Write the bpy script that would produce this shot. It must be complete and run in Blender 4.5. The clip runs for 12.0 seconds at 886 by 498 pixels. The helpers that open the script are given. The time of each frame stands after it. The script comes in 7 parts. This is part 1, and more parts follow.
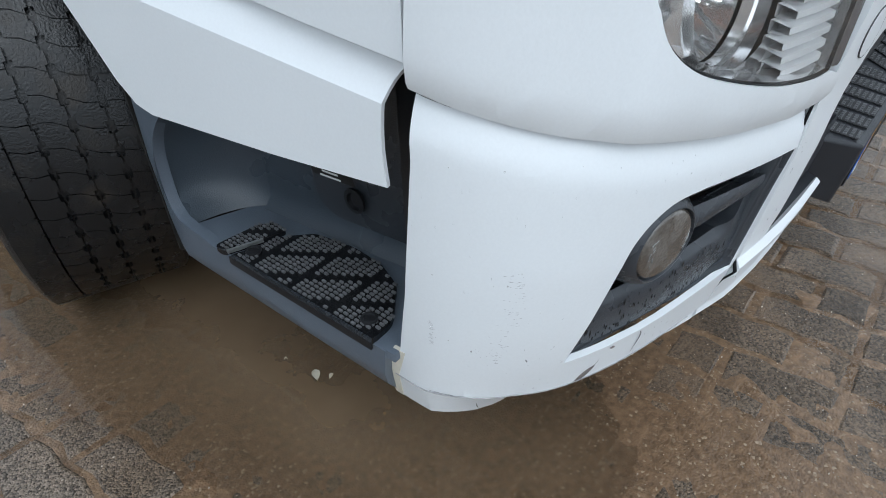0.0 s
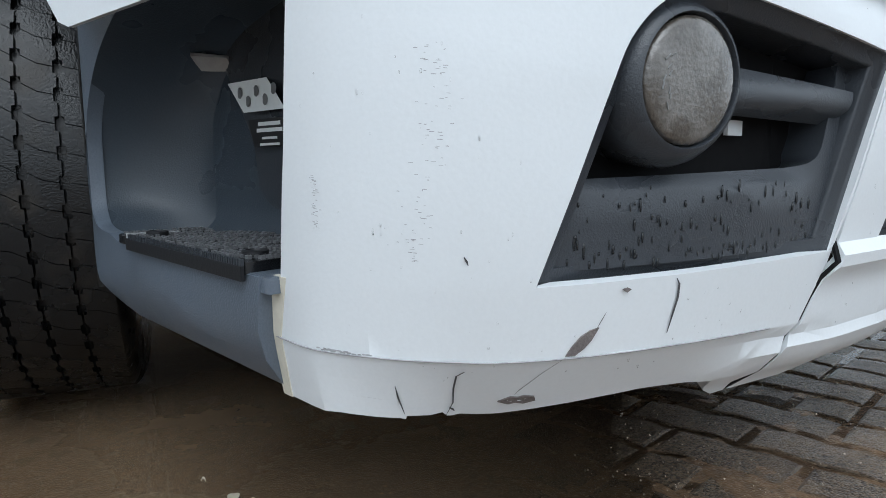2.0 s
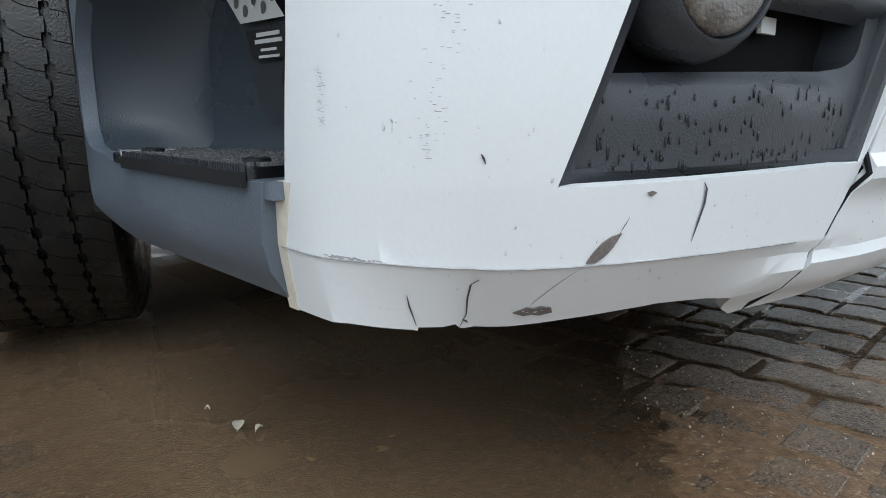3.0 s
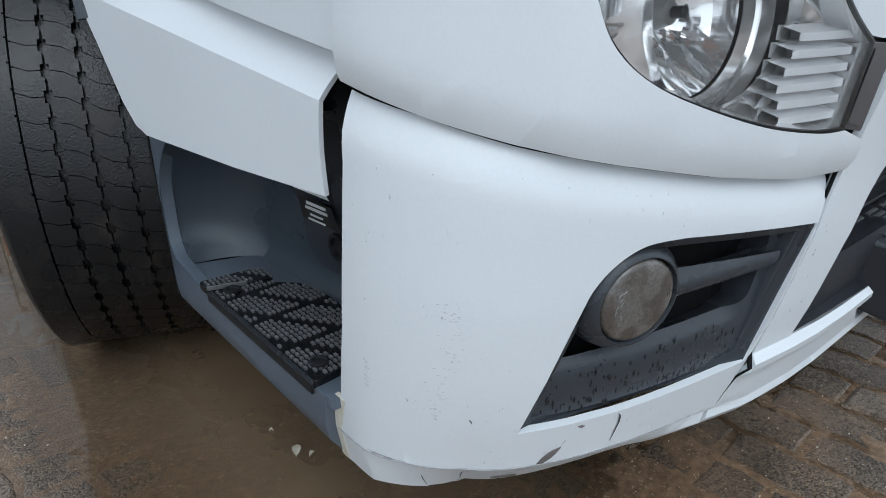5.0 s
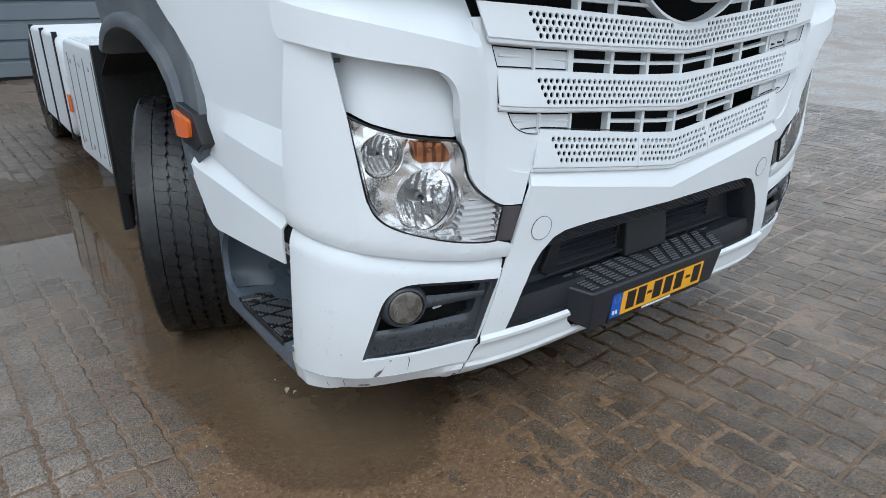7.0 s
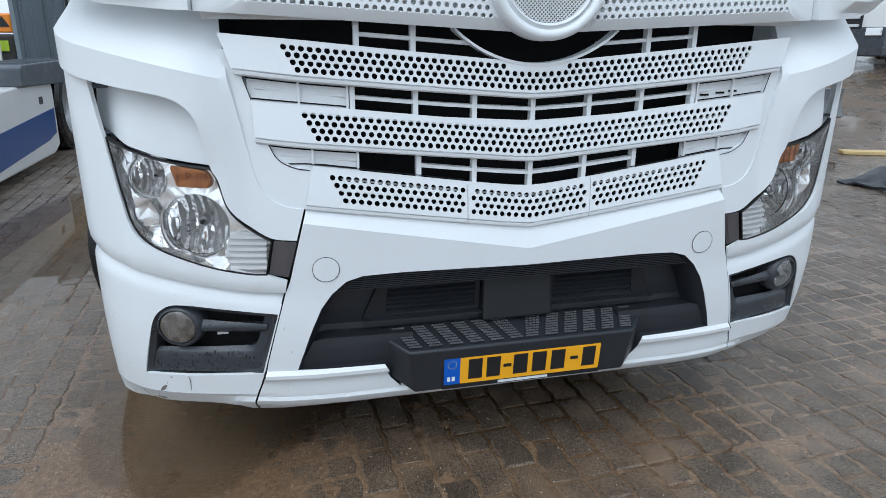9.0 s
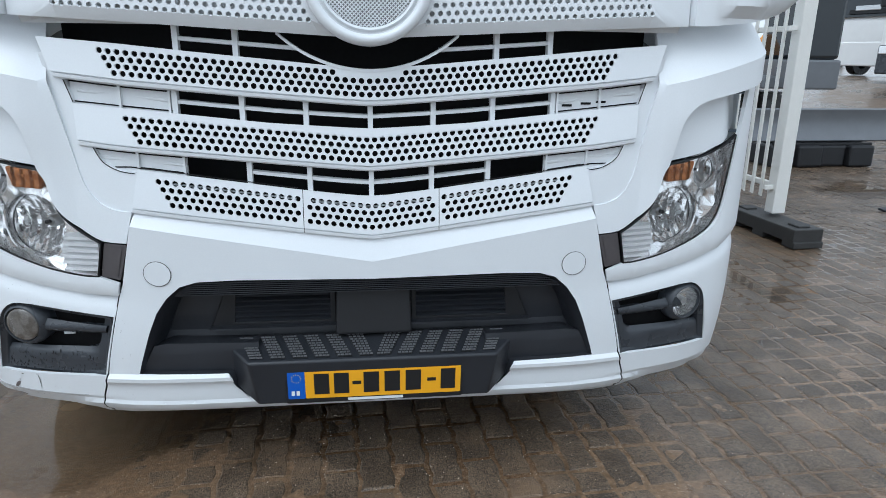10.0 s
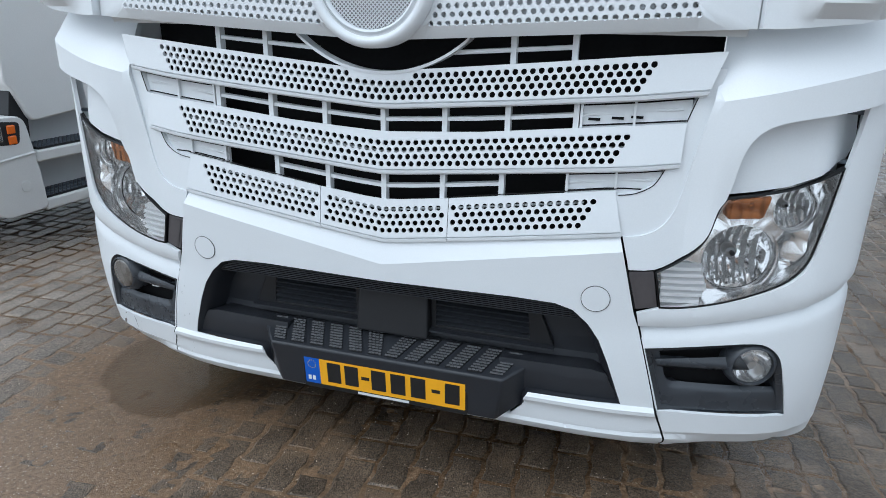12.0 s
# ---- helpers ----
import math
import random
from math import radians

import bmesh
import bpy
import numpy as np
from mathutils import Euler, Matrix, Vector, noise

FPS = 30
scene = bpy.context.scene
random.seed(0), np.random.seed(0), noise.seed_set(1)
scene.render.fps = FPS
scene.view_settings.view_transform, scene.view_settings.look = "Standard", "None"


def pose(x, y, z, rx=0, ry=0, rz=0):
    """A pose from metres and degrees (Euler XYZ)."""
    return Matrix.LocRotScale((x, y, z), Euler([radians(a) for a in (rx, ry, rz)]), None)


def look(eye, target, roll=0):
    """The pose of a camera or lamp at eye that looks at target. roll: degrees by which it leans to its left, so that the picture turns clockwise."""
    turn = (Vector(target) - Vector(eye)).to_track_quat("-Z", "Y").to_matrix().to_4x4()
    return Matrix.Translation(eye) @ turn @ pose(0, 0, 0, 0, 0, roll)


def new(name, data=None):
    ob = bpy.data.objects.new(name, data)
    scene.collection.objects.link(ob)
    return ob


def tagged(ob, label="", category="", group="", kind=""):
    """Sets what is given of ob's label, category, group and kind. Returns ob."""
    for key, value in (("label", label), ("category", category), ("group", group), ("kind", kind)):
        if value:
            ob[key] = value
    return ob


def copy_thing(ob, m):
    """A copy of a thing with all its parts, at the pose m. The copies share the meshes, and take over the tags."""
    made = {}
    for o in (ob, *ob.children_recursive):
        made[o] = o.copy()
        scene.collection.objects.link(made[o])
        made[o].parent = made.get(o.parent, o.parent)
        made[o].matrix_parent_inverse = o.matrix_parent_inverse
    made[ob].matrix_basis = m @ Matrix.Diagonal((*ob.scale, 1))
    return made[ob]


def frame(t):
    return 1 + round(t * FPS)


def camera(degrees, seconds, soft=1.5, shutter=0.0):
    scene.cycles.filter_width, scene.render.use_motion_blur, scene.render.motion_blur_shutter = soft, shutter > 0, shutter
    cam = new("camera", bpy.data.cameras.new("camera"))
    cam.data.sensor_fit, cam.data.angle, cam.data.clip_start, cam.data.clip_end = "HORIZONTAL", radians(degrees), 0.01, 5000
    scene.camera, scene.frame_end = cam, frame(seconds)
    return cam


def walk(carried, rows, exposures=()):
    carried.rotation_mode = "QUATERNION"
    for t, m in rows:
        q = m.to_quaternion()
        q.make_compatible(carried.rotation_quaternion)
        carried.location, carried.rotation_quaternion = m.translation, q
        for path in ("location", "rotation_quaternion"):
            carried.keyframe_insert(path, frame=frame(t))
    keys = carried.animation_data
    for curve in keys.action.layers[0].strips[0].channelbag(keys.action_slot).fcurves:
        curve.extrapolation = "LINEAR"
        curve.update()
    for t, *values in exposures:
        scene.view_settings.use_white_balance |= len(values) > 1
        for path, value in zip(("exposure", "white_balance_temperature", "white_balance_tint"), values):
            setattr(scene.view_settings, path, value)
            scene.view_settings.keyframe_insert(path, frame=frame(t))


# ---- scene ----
cam = camera(67.8, 12.0, soft=0.4)
PATH = [
    (0, (-1.693, -0.109, 1.043), (-0.47, 0.928, -0.153), -1.7),
    (0.5, (-1.658, -0.181, 1.005), (-0.412, 0.825, -0.194), -0.7),
    (1, (-1.536, -0.257, 0.854), (-0.31, 0.926, -0.192), -0.5),
    (1.5, (-1.478, -0.208, 0.572), (-0.164, 1.198, 0.026), -0.4),
    (2, (-1.515, -0.159, 0.482), (-0.186, 1.313, 0.224), -0.6),
    (2.5, (-1.523, -0.147, 0.444), (-0.184, 1.307, 0.139), -0.8),
    (2.7, (-1.517, -0.141, 0.439), (-0.187, 1.312, 0.095), -0.7),
    (4.3, (-1.499, -0.119, 0.543), (-0.189, 1.282, -0.023), -0.4),
    (4.5, (-1.511, -0.141, 0.619), (-0.19, 1.26, 0.078), -0.9),
    (5, (-1.582, -0.234, 0.892), (-0.392, 1.149, 0.071), 0.1),
    (5.5, (-1.746, -0.404, 1.098), (-0.639, 1.03, 0.251), -0.2),
    (6, (-1.969, -0.618, 1.251), (-0.807, 0.819, 0.488), -1.0),
    (6.5, (-2.021, -0.914, 1.334), (-0.811, 0.511, 0.623), -0.9),
    (6.7, (-1.989, -1.077, 1.37), (-0.807, 0.361, 0.64), -0.5),
    (8.3, (-1.138, -1.603, 1.343), (-0.496, 0.185, 0.719), 0.1),
    (8.5, (-0.997, -1.662, 1.345), (-0.402, 0.148, 0.735), 0.2),
    (9, (-0.696, -1.731, 1.329), (-0.233, 0.117, 0.72), 0.4),
    (9.5, (-0.342, -1.749, 1.341), (0.037, 0.118, 0.732), 0.6),
    (10, (-0.024, -1.786, 1.305), (0.213, 0.118, 0.74), 0.7),
    (10.5, (0.274, -1.805, 1.363), (0.275, 0.1, 0.756), 0.8),
    (11, (0.486, -1.757, 1.349), (0.28, 0.133, 0.727), 0.9),
    (11.5, (0.628, -1.662, 1.37), (0.165, 0.173, 0.723), 1.0),
    (12, (0.665, -1.612, 1.386), (0.12, 0.2, 0.738), 1.2),
]
EXPO, KELVIN = 0.32, 5740
walk(cam, [(t, look(eye, target, roll)) for t, eye, target, roll in PATH], exposures=[(0.0, EXPO + .12, KELVIN, 5), (0.5, EXPO - .06, KELVIN - 50, 5), (1.0, EXPO - .18, KELVIN - 250, 5), (1.5, EXPO - .10, KELVIN - 250, 5), (2.0, EXPO + .20, KELVIN + 50, 5), (2.7, EXPO + .26, KELVIN + 200, 5), (4.4, EXPO + .18, KELVIN, 5), (5.0, EXPO - .08, KELVIN - 50, 5), (5.5, EXPO - .06, KELVIN - 50, 5), (6.5, EXPO + .12, KELVIN, 5), (8.5, EXPO + .07, KELVIN - 120, 5), (12.0, EXPO + .10, KELVIN - 120, 5)])

# ---------------------------------------------------------------- light
SUN_EL, SUN_ROT = 52.0, 213.0
world = bpy.data.worlds.new("overcast_sky")
scene.world = world
world.use_nodes = True
wn = world.node_tree
sky = wn.nodes.new("ShaderNodeTexSky")
sky.sky_type = "NISHITA"
sky.sun_disc = False
sky.sun_elevation, sky.sun_rotation = radians(SUN_EL), radians(SUN_ROT)
sky.dust_density, sky.air_density = 4.0, 1.0
grey_sky = wn.nodes.new("ShaderNodeHueSaturation")
grey_sky.inputs["Saturation"].default_value = 0.28
wn.links.new(sky.outputs[0], grey_sky.inputs["Color"])
cloud = wn.nodes.new("ShaderNodeMix")
cloud.data_type = "RGBA"
cloud.inputs["Factor"].default_value = 0.7
cloud.inputs["B"].default_value = (5.9, 6.05, 6.2, 1)
wn.links.new(grey_sky.outputs[0], cloud.inputs["A"])
back = wn.nodes["Background"]
back.inputs["Strength"].default_value = 0.15
wn.links.new(cloud.outputs["Result"], back.inputs["Color"])
sun = new("sun", bpy.data.lights.new("sun", "SUN"))
sun.data.energy, sun.data.angle, sun.data.color = 0.5, radians(50), (1.0, 0.98, 0.95)
sun.matrix_world = look((0, 0, 9), Vector((0, 0, 9)) - Vector((math.sin(radians(SUN_ROT)) * math.cos(radians(SUN_EL)), math.cos(radians(SUN_ROT)) * math.cos(radians(SUN_EL)), math.sin(radians(SUN_EL)))))


# ---------------------------------------------------------------- materials
def mat(name, base, rough=0.5, metal=0.0, tone=0.08, scale=6.0, fine=120.0, bump=0.0, coat=0.0, second=None, blot=0.5, rvar=0.0, spec=0.5, byob=0.0):
    """Procedural surface: two scales of noise for tone, an optional second colour in blots, relief and gloss variation."""
    m = bpy.data.materials.new(name)
    m.use_nodes = True
    nt = m.node_tree
    L, N = nt.links.new, nt.nodes.new
    b = nt.nodes["Principled BSDF"]
    b.inputs["Metallic"].default_value = metal
    b.inputs["Specular IOR Level"].default_value = spec
    b.inputs["Coat Weight"].default_value = coat
    b.inputs["Coat Roughness"].default_value = 0.06
    tc = N("ShaderNodeTexCoord")
    n1, n2 = N("ShaderNodeTexNoise"), N("ShaderNodeTexNoise")
    n1.inputs["Scale"].default_value, n1.inputs["Detail"].default_value = scale, 4
    n2.inputs["Scale"].default_value, n2.inputs["Detail"].default_value = fine, 3
    L(tc.outputs["Object"], n1.inputs["Vector"])
    L(tc.outputs["Object"], n2.inputs["Vector"])
    add = N("ShaderNodeMath")
    add.operation = "ADD"
    L(n1.outputs["Fac"], add.inputs[0])
    L(n2.outputs["Fac"], add.inputs[1])
    fac = N("ShaderNodeMapRange")
    fac.inputs["From Min"].default_value, fac.inputs["From Max"].default_value = 0.6, 1.4
    fac.inputs["To Min"].default_value, fac.inputs["To Max"].default_value = 1 - tone, 1 + tone
    L(add.outputs[0], fac.inputs["Value"])
    col = N("ShaderNodeRGB")
    col.outputs[0].default_value = (*base, 1)
    src = col.outputs[0]
    if second:
        mix = N("ShaderNodeMix")
        mix.data_type = "RGBA"
        ramp = N("ShaderNodeMapRange")
        ramp.inputs["From Min"].default_value, ramp.inputs["From Max"].default_value = blot - 0.07, blot + 0.07
        L(n1.outputs["Fac"], ramp.inputs["Value"])
        L(ramp.outputs[0], mix.inputs["Factor"])
        L(src, mix.inputs["A"])
        mix.inputs["B"].default_value = (*second, 1)
        src = mix.outputs["Result"]
    value = fac.outputs[0]
    if byob:
        info = N("ShaderNodeObjectInfo")
        geo = N("ShaderNodeNewGeometry")
        rnd = N("ShaderNodeMath")
        rnd.operation = "ADD"
        L(info.outputs["Random"], rnd.inputs[0])
        L(geo.outputs["Random Per Island"], rnd.inputs[1])
        wrap = N("ShaderNodeMath")
        wrap.operation = "FRACT"
        L(rnd.outputs[0], wrap.inputs[0])
        spread = N("ShaderNodeMapRange")
        spread.inputs["To Min"].default_value, spread.inputs["To Max"].default_value = 1 - byob, 1 + byob
        L(wrap.outputs[0], spread.inputs["Value"])
        mul = N("ShaderNodeMath")
        mul.operation = "MULTIPLY"
        L(value, mul.inputs[0])
        L(spread.outputs[0], mul.inputs[1])
        value = mul.outputs[0]
    sc = N("ShaderNodeVectorMath")
    sc.operation = "SCALE"
    L(src, sc.inputs[0])
    L(value, sc.inputs["Scale"])
    L(sc.outputs[0], b.inputs["Base Color"])
    b.inputs["Roughness"].default_value = rough
    if rvar:
        rr = N("ShaderNodeMapRange")
        rr.inputs["From Min"].default_value, rr.inputs["From Max"].default_value = 0.35, 0.65
        rr.inputs["To Min"].default_value, rr.inputs["To Max"].default_value = max(0.02, rough - rvar), min(1, rough + rvar)
        L(n1.outputs["Fac"], rr.inputs["Value"])
        L(rr.outputs[0], b.inputs["Roughness"])
    if bump:
        bp = N("ShaderNodeBump")
        bp.inputs["Strength"].default_value, bp.inputs["Distance"].default_value = 1.0, bump
        L(n2.outputs["Fac"], bp.inputs["Height"])
        L(bp.outputs[0], b.inputs["Normal"])
    return m


def clear(name, tint=(1, 1, 1), rough=0.0, ior=1.5):
    """Thin clear cover: transparent, with gloss by Fresnel."""
    m = bpy.data.materials.new(name)
    m.use_nodes = True
    nt = m.node_tree
    nt.nodes.remove(nt.nodes["Principled BSDF"])
    N, L = nt.nodes.new, nt.links.new
    tr, gl, fr, mx = N("ShaderNodeBsdfTransparent"), N("ShaderNodeBsdfGlossy"), N("ShaderNodeFresnel"), N("ShaderNodeMixShader")
    tr.inputs["Color"].default_value = (*tint, 1)
    gl.inputs["Roughness"].default_value = rough
    fr.inputs["IOR"].default_value = ior
    L(fr.outputs[0], mx.inputs[0])
    L(tr.outputs[0], mx.inputs[1])
    L(gl.outputs[0], mx.inputs[2])
    L(mx.outputs[0], nt.nodes["Material Output"].inputs["Surface"])
    return m


WHITE = mat("white_paint", (0.74, 0.765, 0.785), 0.38, tone=0.025, scale=2.5, fine=260, bump=0.00012, coat=0.15, rvar=0.06)
WHITE_PLASTIC = mat("white_plastic", (0.70, 0.72, 0.735), 0.42, tone=0.03, scale=4, fine=200, bump=0.0001)
GREY_PLASTIC = mat("grey_plastic", (0.112, 0.135, 0.168), 0.36, tone=0.12, scale=5, fine=420, bump=0.0006, rvar=0.08)
DARK_PLASTIC = mat("dark_plastic", (0.021, 0.023, 0.028), 0.42, spec=0.42, tone=0.15, scale=7, fine=500, bump=0.0005, rvar=0.1)
BLACK = mat("black_plastic", (0.012, 0.0125, 0.0145), 0.5, spec=0.42, tone=0.2, scale=9, fine=300, bump=0.0003)
SEAL_AND_GAP = mat("black_seal_and_gap_shade", (0.004, 0.004, 0.0045), 0.4, spec=0.3, tone=0.1)
# near-black colour standing in for unlit depth in openings and underneath
CAVITY_SHADE = mat("cavity_shade", (0.006, 0.006, 0.0068), 0.85, spec=0.2, tone=0.3, scale=9, fine=90)
RUBBER = mat("tyre_rubber", (0.0075, 0.0082, 0.0094), 0.26, tone=0.45, scale=14, fine=260, bump=0.0011, second=(0.017, 0.0145, 0.012), blot=0.60, rvar=0.14, spec=0.42)
SOOT = mat("wheel_arch_dirt", (0.014, 0.013, 0.012), 0.8, tone=0.4, scale=12, fine=60, bump=0.006)
CHROME = mat("reflector_chrome", (0.97, 0.97, 0.97), 0.06, metal=0.82, tone=0.02)
SATIN = mat("satin_silver", (0.62, 0.63, 0.64), 0.28, metal=0.85, tone=0.05)
LAMP_GREY = mat("lamp_grey", (0.22, 0.22, 0.22), 0.3, metal=0.3, tone=0.06)
MARKER_GREY = mat("smoked_marker", (0.075, 0.068, 0.070), 0.18, tone=0.06)
AMBER = mat("amber_plastic", (0.85, 0.17, 0.02), 0.18, tone=0.08, coat=0.5)
AMBER_DULL = mat("amber_bulb", (0.42, 0.165, 0.06), 0.14, metal=0.75, tone=0.25, scale=40)
YELLOW = mat("plate_yellow", (0.86, 0.41, 0.01), 0.35, tone=0.03)
BLUE = mat("plate_blue", (0.01, 0.10, 0.50), 0.35, tone=0.04)
INK = mat("black_ink", (0.012, 0.012, 0.013), 0.45, tone=0.1)
LABEL_WHITE = mat("white_label", (0.72, 0.74, 0.73), 0.4, tone=0.05)
STAR_YELLOW = mat("star_yellow", (0.8, 0.6, 0.05), 0.4)
CLEAR = clear("clear_lens")
# brown-grey blots stand in for mottled reflections in the fog lamp glass
FOG_GLASS = mat("fog_glass_reflections", (0.150, 0.138, 0.125), 0.10, tone=0.4, scale=28, fine=260, bump=0.0012, coat=0.8, second=(0.07, 0.06, 0.05), blot=0.5, rvar=0.1)
GOUGE = mat("bare_plastic_gouge", (0.16, 0.14, 0.135), 0.7, tone=0.35, scale=60, fine=500, bump=0.0008)
FAINT = mat("faint_scuff", (0.36, 0.36, 0.37), 0.6, tone=0.3, scale=90)
SCUFF_AND_GAP = mat("dark_scuff_and_gap", (0.07, 0.07, 0.075), 0.7, tone=0.3, scale=90)
TAN = mat("bare_edge_plastic", (0.66, 0.62, 0.52), 0.5, tone=0.08, scale=30)
STEEL = mat("galvanised_steel", (0.45, 0.46, 0.47), 0.38, metal=0.8, tone=0.15, scale=20)
WATER_DROP = clear("water_drop", ior=1.33)


# ---------------------------------------------------------------- mesh tools
def part(name, bm, material, parent=None, label="", smooth=None):
    """Links a bmesh as one mesh object, under a thing or a part. smooth: the angle up to which edges are shaded soft."""
    me = bpy.data.meshes.new(name)
    for e in bm.edges:
        if e.is_boundary:
            e.smooth = False
    bm.normal_update()
    bm.to_mesh(me)
    bm.free()
    me.materials.append(material)
    if smooth is not None:
        kept = [e.index for e in me.edges if e.use_edge_sharp]
        me.polygons.foreach_set("use_smooth", [True] * len(me.polygons))
        me.set_sharp_from_angle(angle=radians(smooth))
        for i in kept:
            me.edges[i].use_edge_sharp = True
    ob = new(name, me)
    if parent is not None:
        ob.parent = parent
    if label:
        tagged(ob, label=label)
    return ob


def thing(name, label, category, group="", kind=""):
    return tagged(new(name), label, category, group, kind)


def bevelled(ob, width=0.003, segments=2, angle=40):
    mod = ob.modifiers.new("bevel", "BEVEL")
    mod.width, mod.segments, mod.limit_method, mod.angle_limit = width, segments, "ANGLE", radians(angle)
    return ob


def solid(ob, thick, offset=-1.0):
    mod = ob.modifiers.new("solid", "SOLIDIFY")
    mod.thickness, mod.offset = thick, offset
    return ob


def add_box(bm, c, s, m=None):
    r = bmesh.ops.create_cube(bm, size=1.0, matrix=Matrix.Translation(c) @ (m or Matrix()) @ Matrix.Diagonal((*s, 1)))
    return r["verts"]


def box(c, s, m=None):
    bm = bmesh.new()
    add_box(bm, c, s, m)
    return bm


def add_tube(bm, p, q, r, n=10, r2=None):
    p, q = Vector(p), Vector(q)
    m = Matrix.Translation((p + q) / 2) @ (q - p).to_track_quat("Z", "Y").to_matrix().to_4x4()
    bmesh.ops.create_cone(bm, cap_ends=True, segments=n, radius1=r, radius2=r if r2 is None else r2, depth=(q - p).length, matrix=m)


def tube(p, q, r, n=10, r2=None):
    bm = bmesh.new()
    add_tube(bm, p, q, r, n, r2)
    return bm


def spin(profile, n=48, m=None, close=False):
    """Surface of revolution round local z from (radius, z) pairs."""
    bm = bmesh.new()
    rings = []
    for r, z in profile:
        rings.append([bm.verts.new((r * math.cos(2 * math.pi * i / n), r * math.sin(2 * math.pi * i / n), z)) for i in range(n)])
    pairs = list(zip(rings, rings[1:])) + ([(rings[-1], rings[0])] if close else [])
    for a, b in pairs:
        for i in range(n):
            bm.faces.new((a[i], a[(i + 1) % n], b[(i + 1) % n], b[i]))
    if not close:
        for ring, (r, z) in ((rings[0], profile[0]), (rings[-1], profile[-1])):
            if r < 0.02 and r > 0:
                bm.faces.new(ring)
    bmesh.ops.recalc_face_normals(bm, faces=bm.faces)
    if m is not None:
        bmesh.ops.transform(bm, matrix=m, verts=bm.verts)
    return bm


def extrude(poly, depth, m=None):
    """Prism from a plane outline in local xy, reaching depth along local z."""
    bm = bmesh.new()
    a = [bm.verts.new((x, y, 0)) for x, y in poly]
    b = [bm.verts.new((x, y, depth)) for x, y in poly]
    bm.faces.new(a)
    bm.faces.new(b[::-1])
    for i in range(len(a)):
        j = (i + 1) % len(a)
        bm.faces.new((a[i], b[i], b[j], a[j]))
    bmesh.ops.recalc_face_normals(bm, faces=bm.faces)
    if m is not None:
        bmesh.ops.transform(bm, matrix=m, verts=bm.verts)
    return bm


def sheet(outline, place, holes=(), cuts_u=(), cuts_v=(), facing=(0, -1, 0), lines=(), crease=None):
    """A sheet with the outline and holes given in (u, v), cut along the lines u and v given, and laid on a surface by place(u, v)."""
    bm = bmesh.new()
    edges = []
    for loop in (outline, *holes):
        vs = [bm.verts.new((u, v, 0)) for u, v in loop]
        edges += [bm.edges.new((vs[i], vs[(i + 1) % len(vs)])) for i in range(len(vs))]
    bmesh.ops.triangle_fill(bm, use_beauty=True, use_dissolve=False, edges=edges)
    for cuts, no in ((cuts_u, (1, 0, 0)), (cuts_v, (0, 1, 0))):
        for k in cuts:
            bmesh.ops.bisect_plane(bm, geom=bm.verts[:] + bm.edges[:] + bm.faces[:], dist=1e-5, plane_co=(k, k, 0), plane_no=no)
    for (ua, va), (ub, vb) in lines:
        bmesh.ops.bisect_plane(bm, geom=bm.verts[:] + bm.edges[:] + bm.faces[:], dist=1e-5, plane_co=(ua, va, 0), plane_no=(vb - va, ua - ub, 0))
    if crease:
        for e in bm.edges:
            e.smooth = not all(crease(v.co.x, v.co.y) for v in e.verts)
    for v in bm.verts:
        v.co = place(v.co.x, v.co.y)
    bm.normal_update()
    total = Vector()
    for f in bm.faces:
        total += f.normal * f.calc_area()
    if total.dot(Vector(facing)) < 0:
        bmesh.ops.reverse_faces(bm, faces=bm.faces)
    return bm


def steps(a, b, d):
    n = max(1, round(abs(b - a) / d))
    return [a + (b - a) * i / n for i in range(1, n)]


def mirror(poly, g):
    return [(g * u, v) for u, v in poly]


def smooth01(a, b, x):
    t = min(1, max(0, (x - a) / (b - a)))
    return t * t * (3 - 2 * t)


def lerp_table(x, xs, ys):
    return float(np.interp(x, xs, ys))


def rounded(poly, r, n=4):
    """The outline with its corners rounded by about r."""
    out = []
    k = len(poly)
    for i in range(k):
        p, a, b = Vector(poly[i]), Vector(poly[i - 1]), Vector(poly[(i + 1) % k])
        da, db = (a - p), (b - p)
        ra, rb = min(r, da.length * 0.45), min(r, db.length * 0.45)
        s, e = p + da.normalized() * ra, p + db.normalized() * rb
        for j in range(n + 1):
            t = j / n
            out.append(tuple(s * (1 - t) ** 2 + p * 2 * t * (1 - t) + e * t * t))
    return out


def curve(points, n=4):
    """A soft line through the points given, ends kept."""
    p = [Vector(points[0])] + [Vector(q) for q in points] + [Vector(points[-1])]
    out = []
    for i in range(1, len(p) - 2):
        a, b, c, d = p[i - 1:i + 3]
        for j in range(n):
            t = j / n
            out.append(tuple(.5 * (2 * b + (c - a) * t + (2 * a - 5 * b + 4 * c - d) * t * t + (3 * b - a - 3 * c + d) * t ** 3)))
    return out + [tuple(points[-1])]


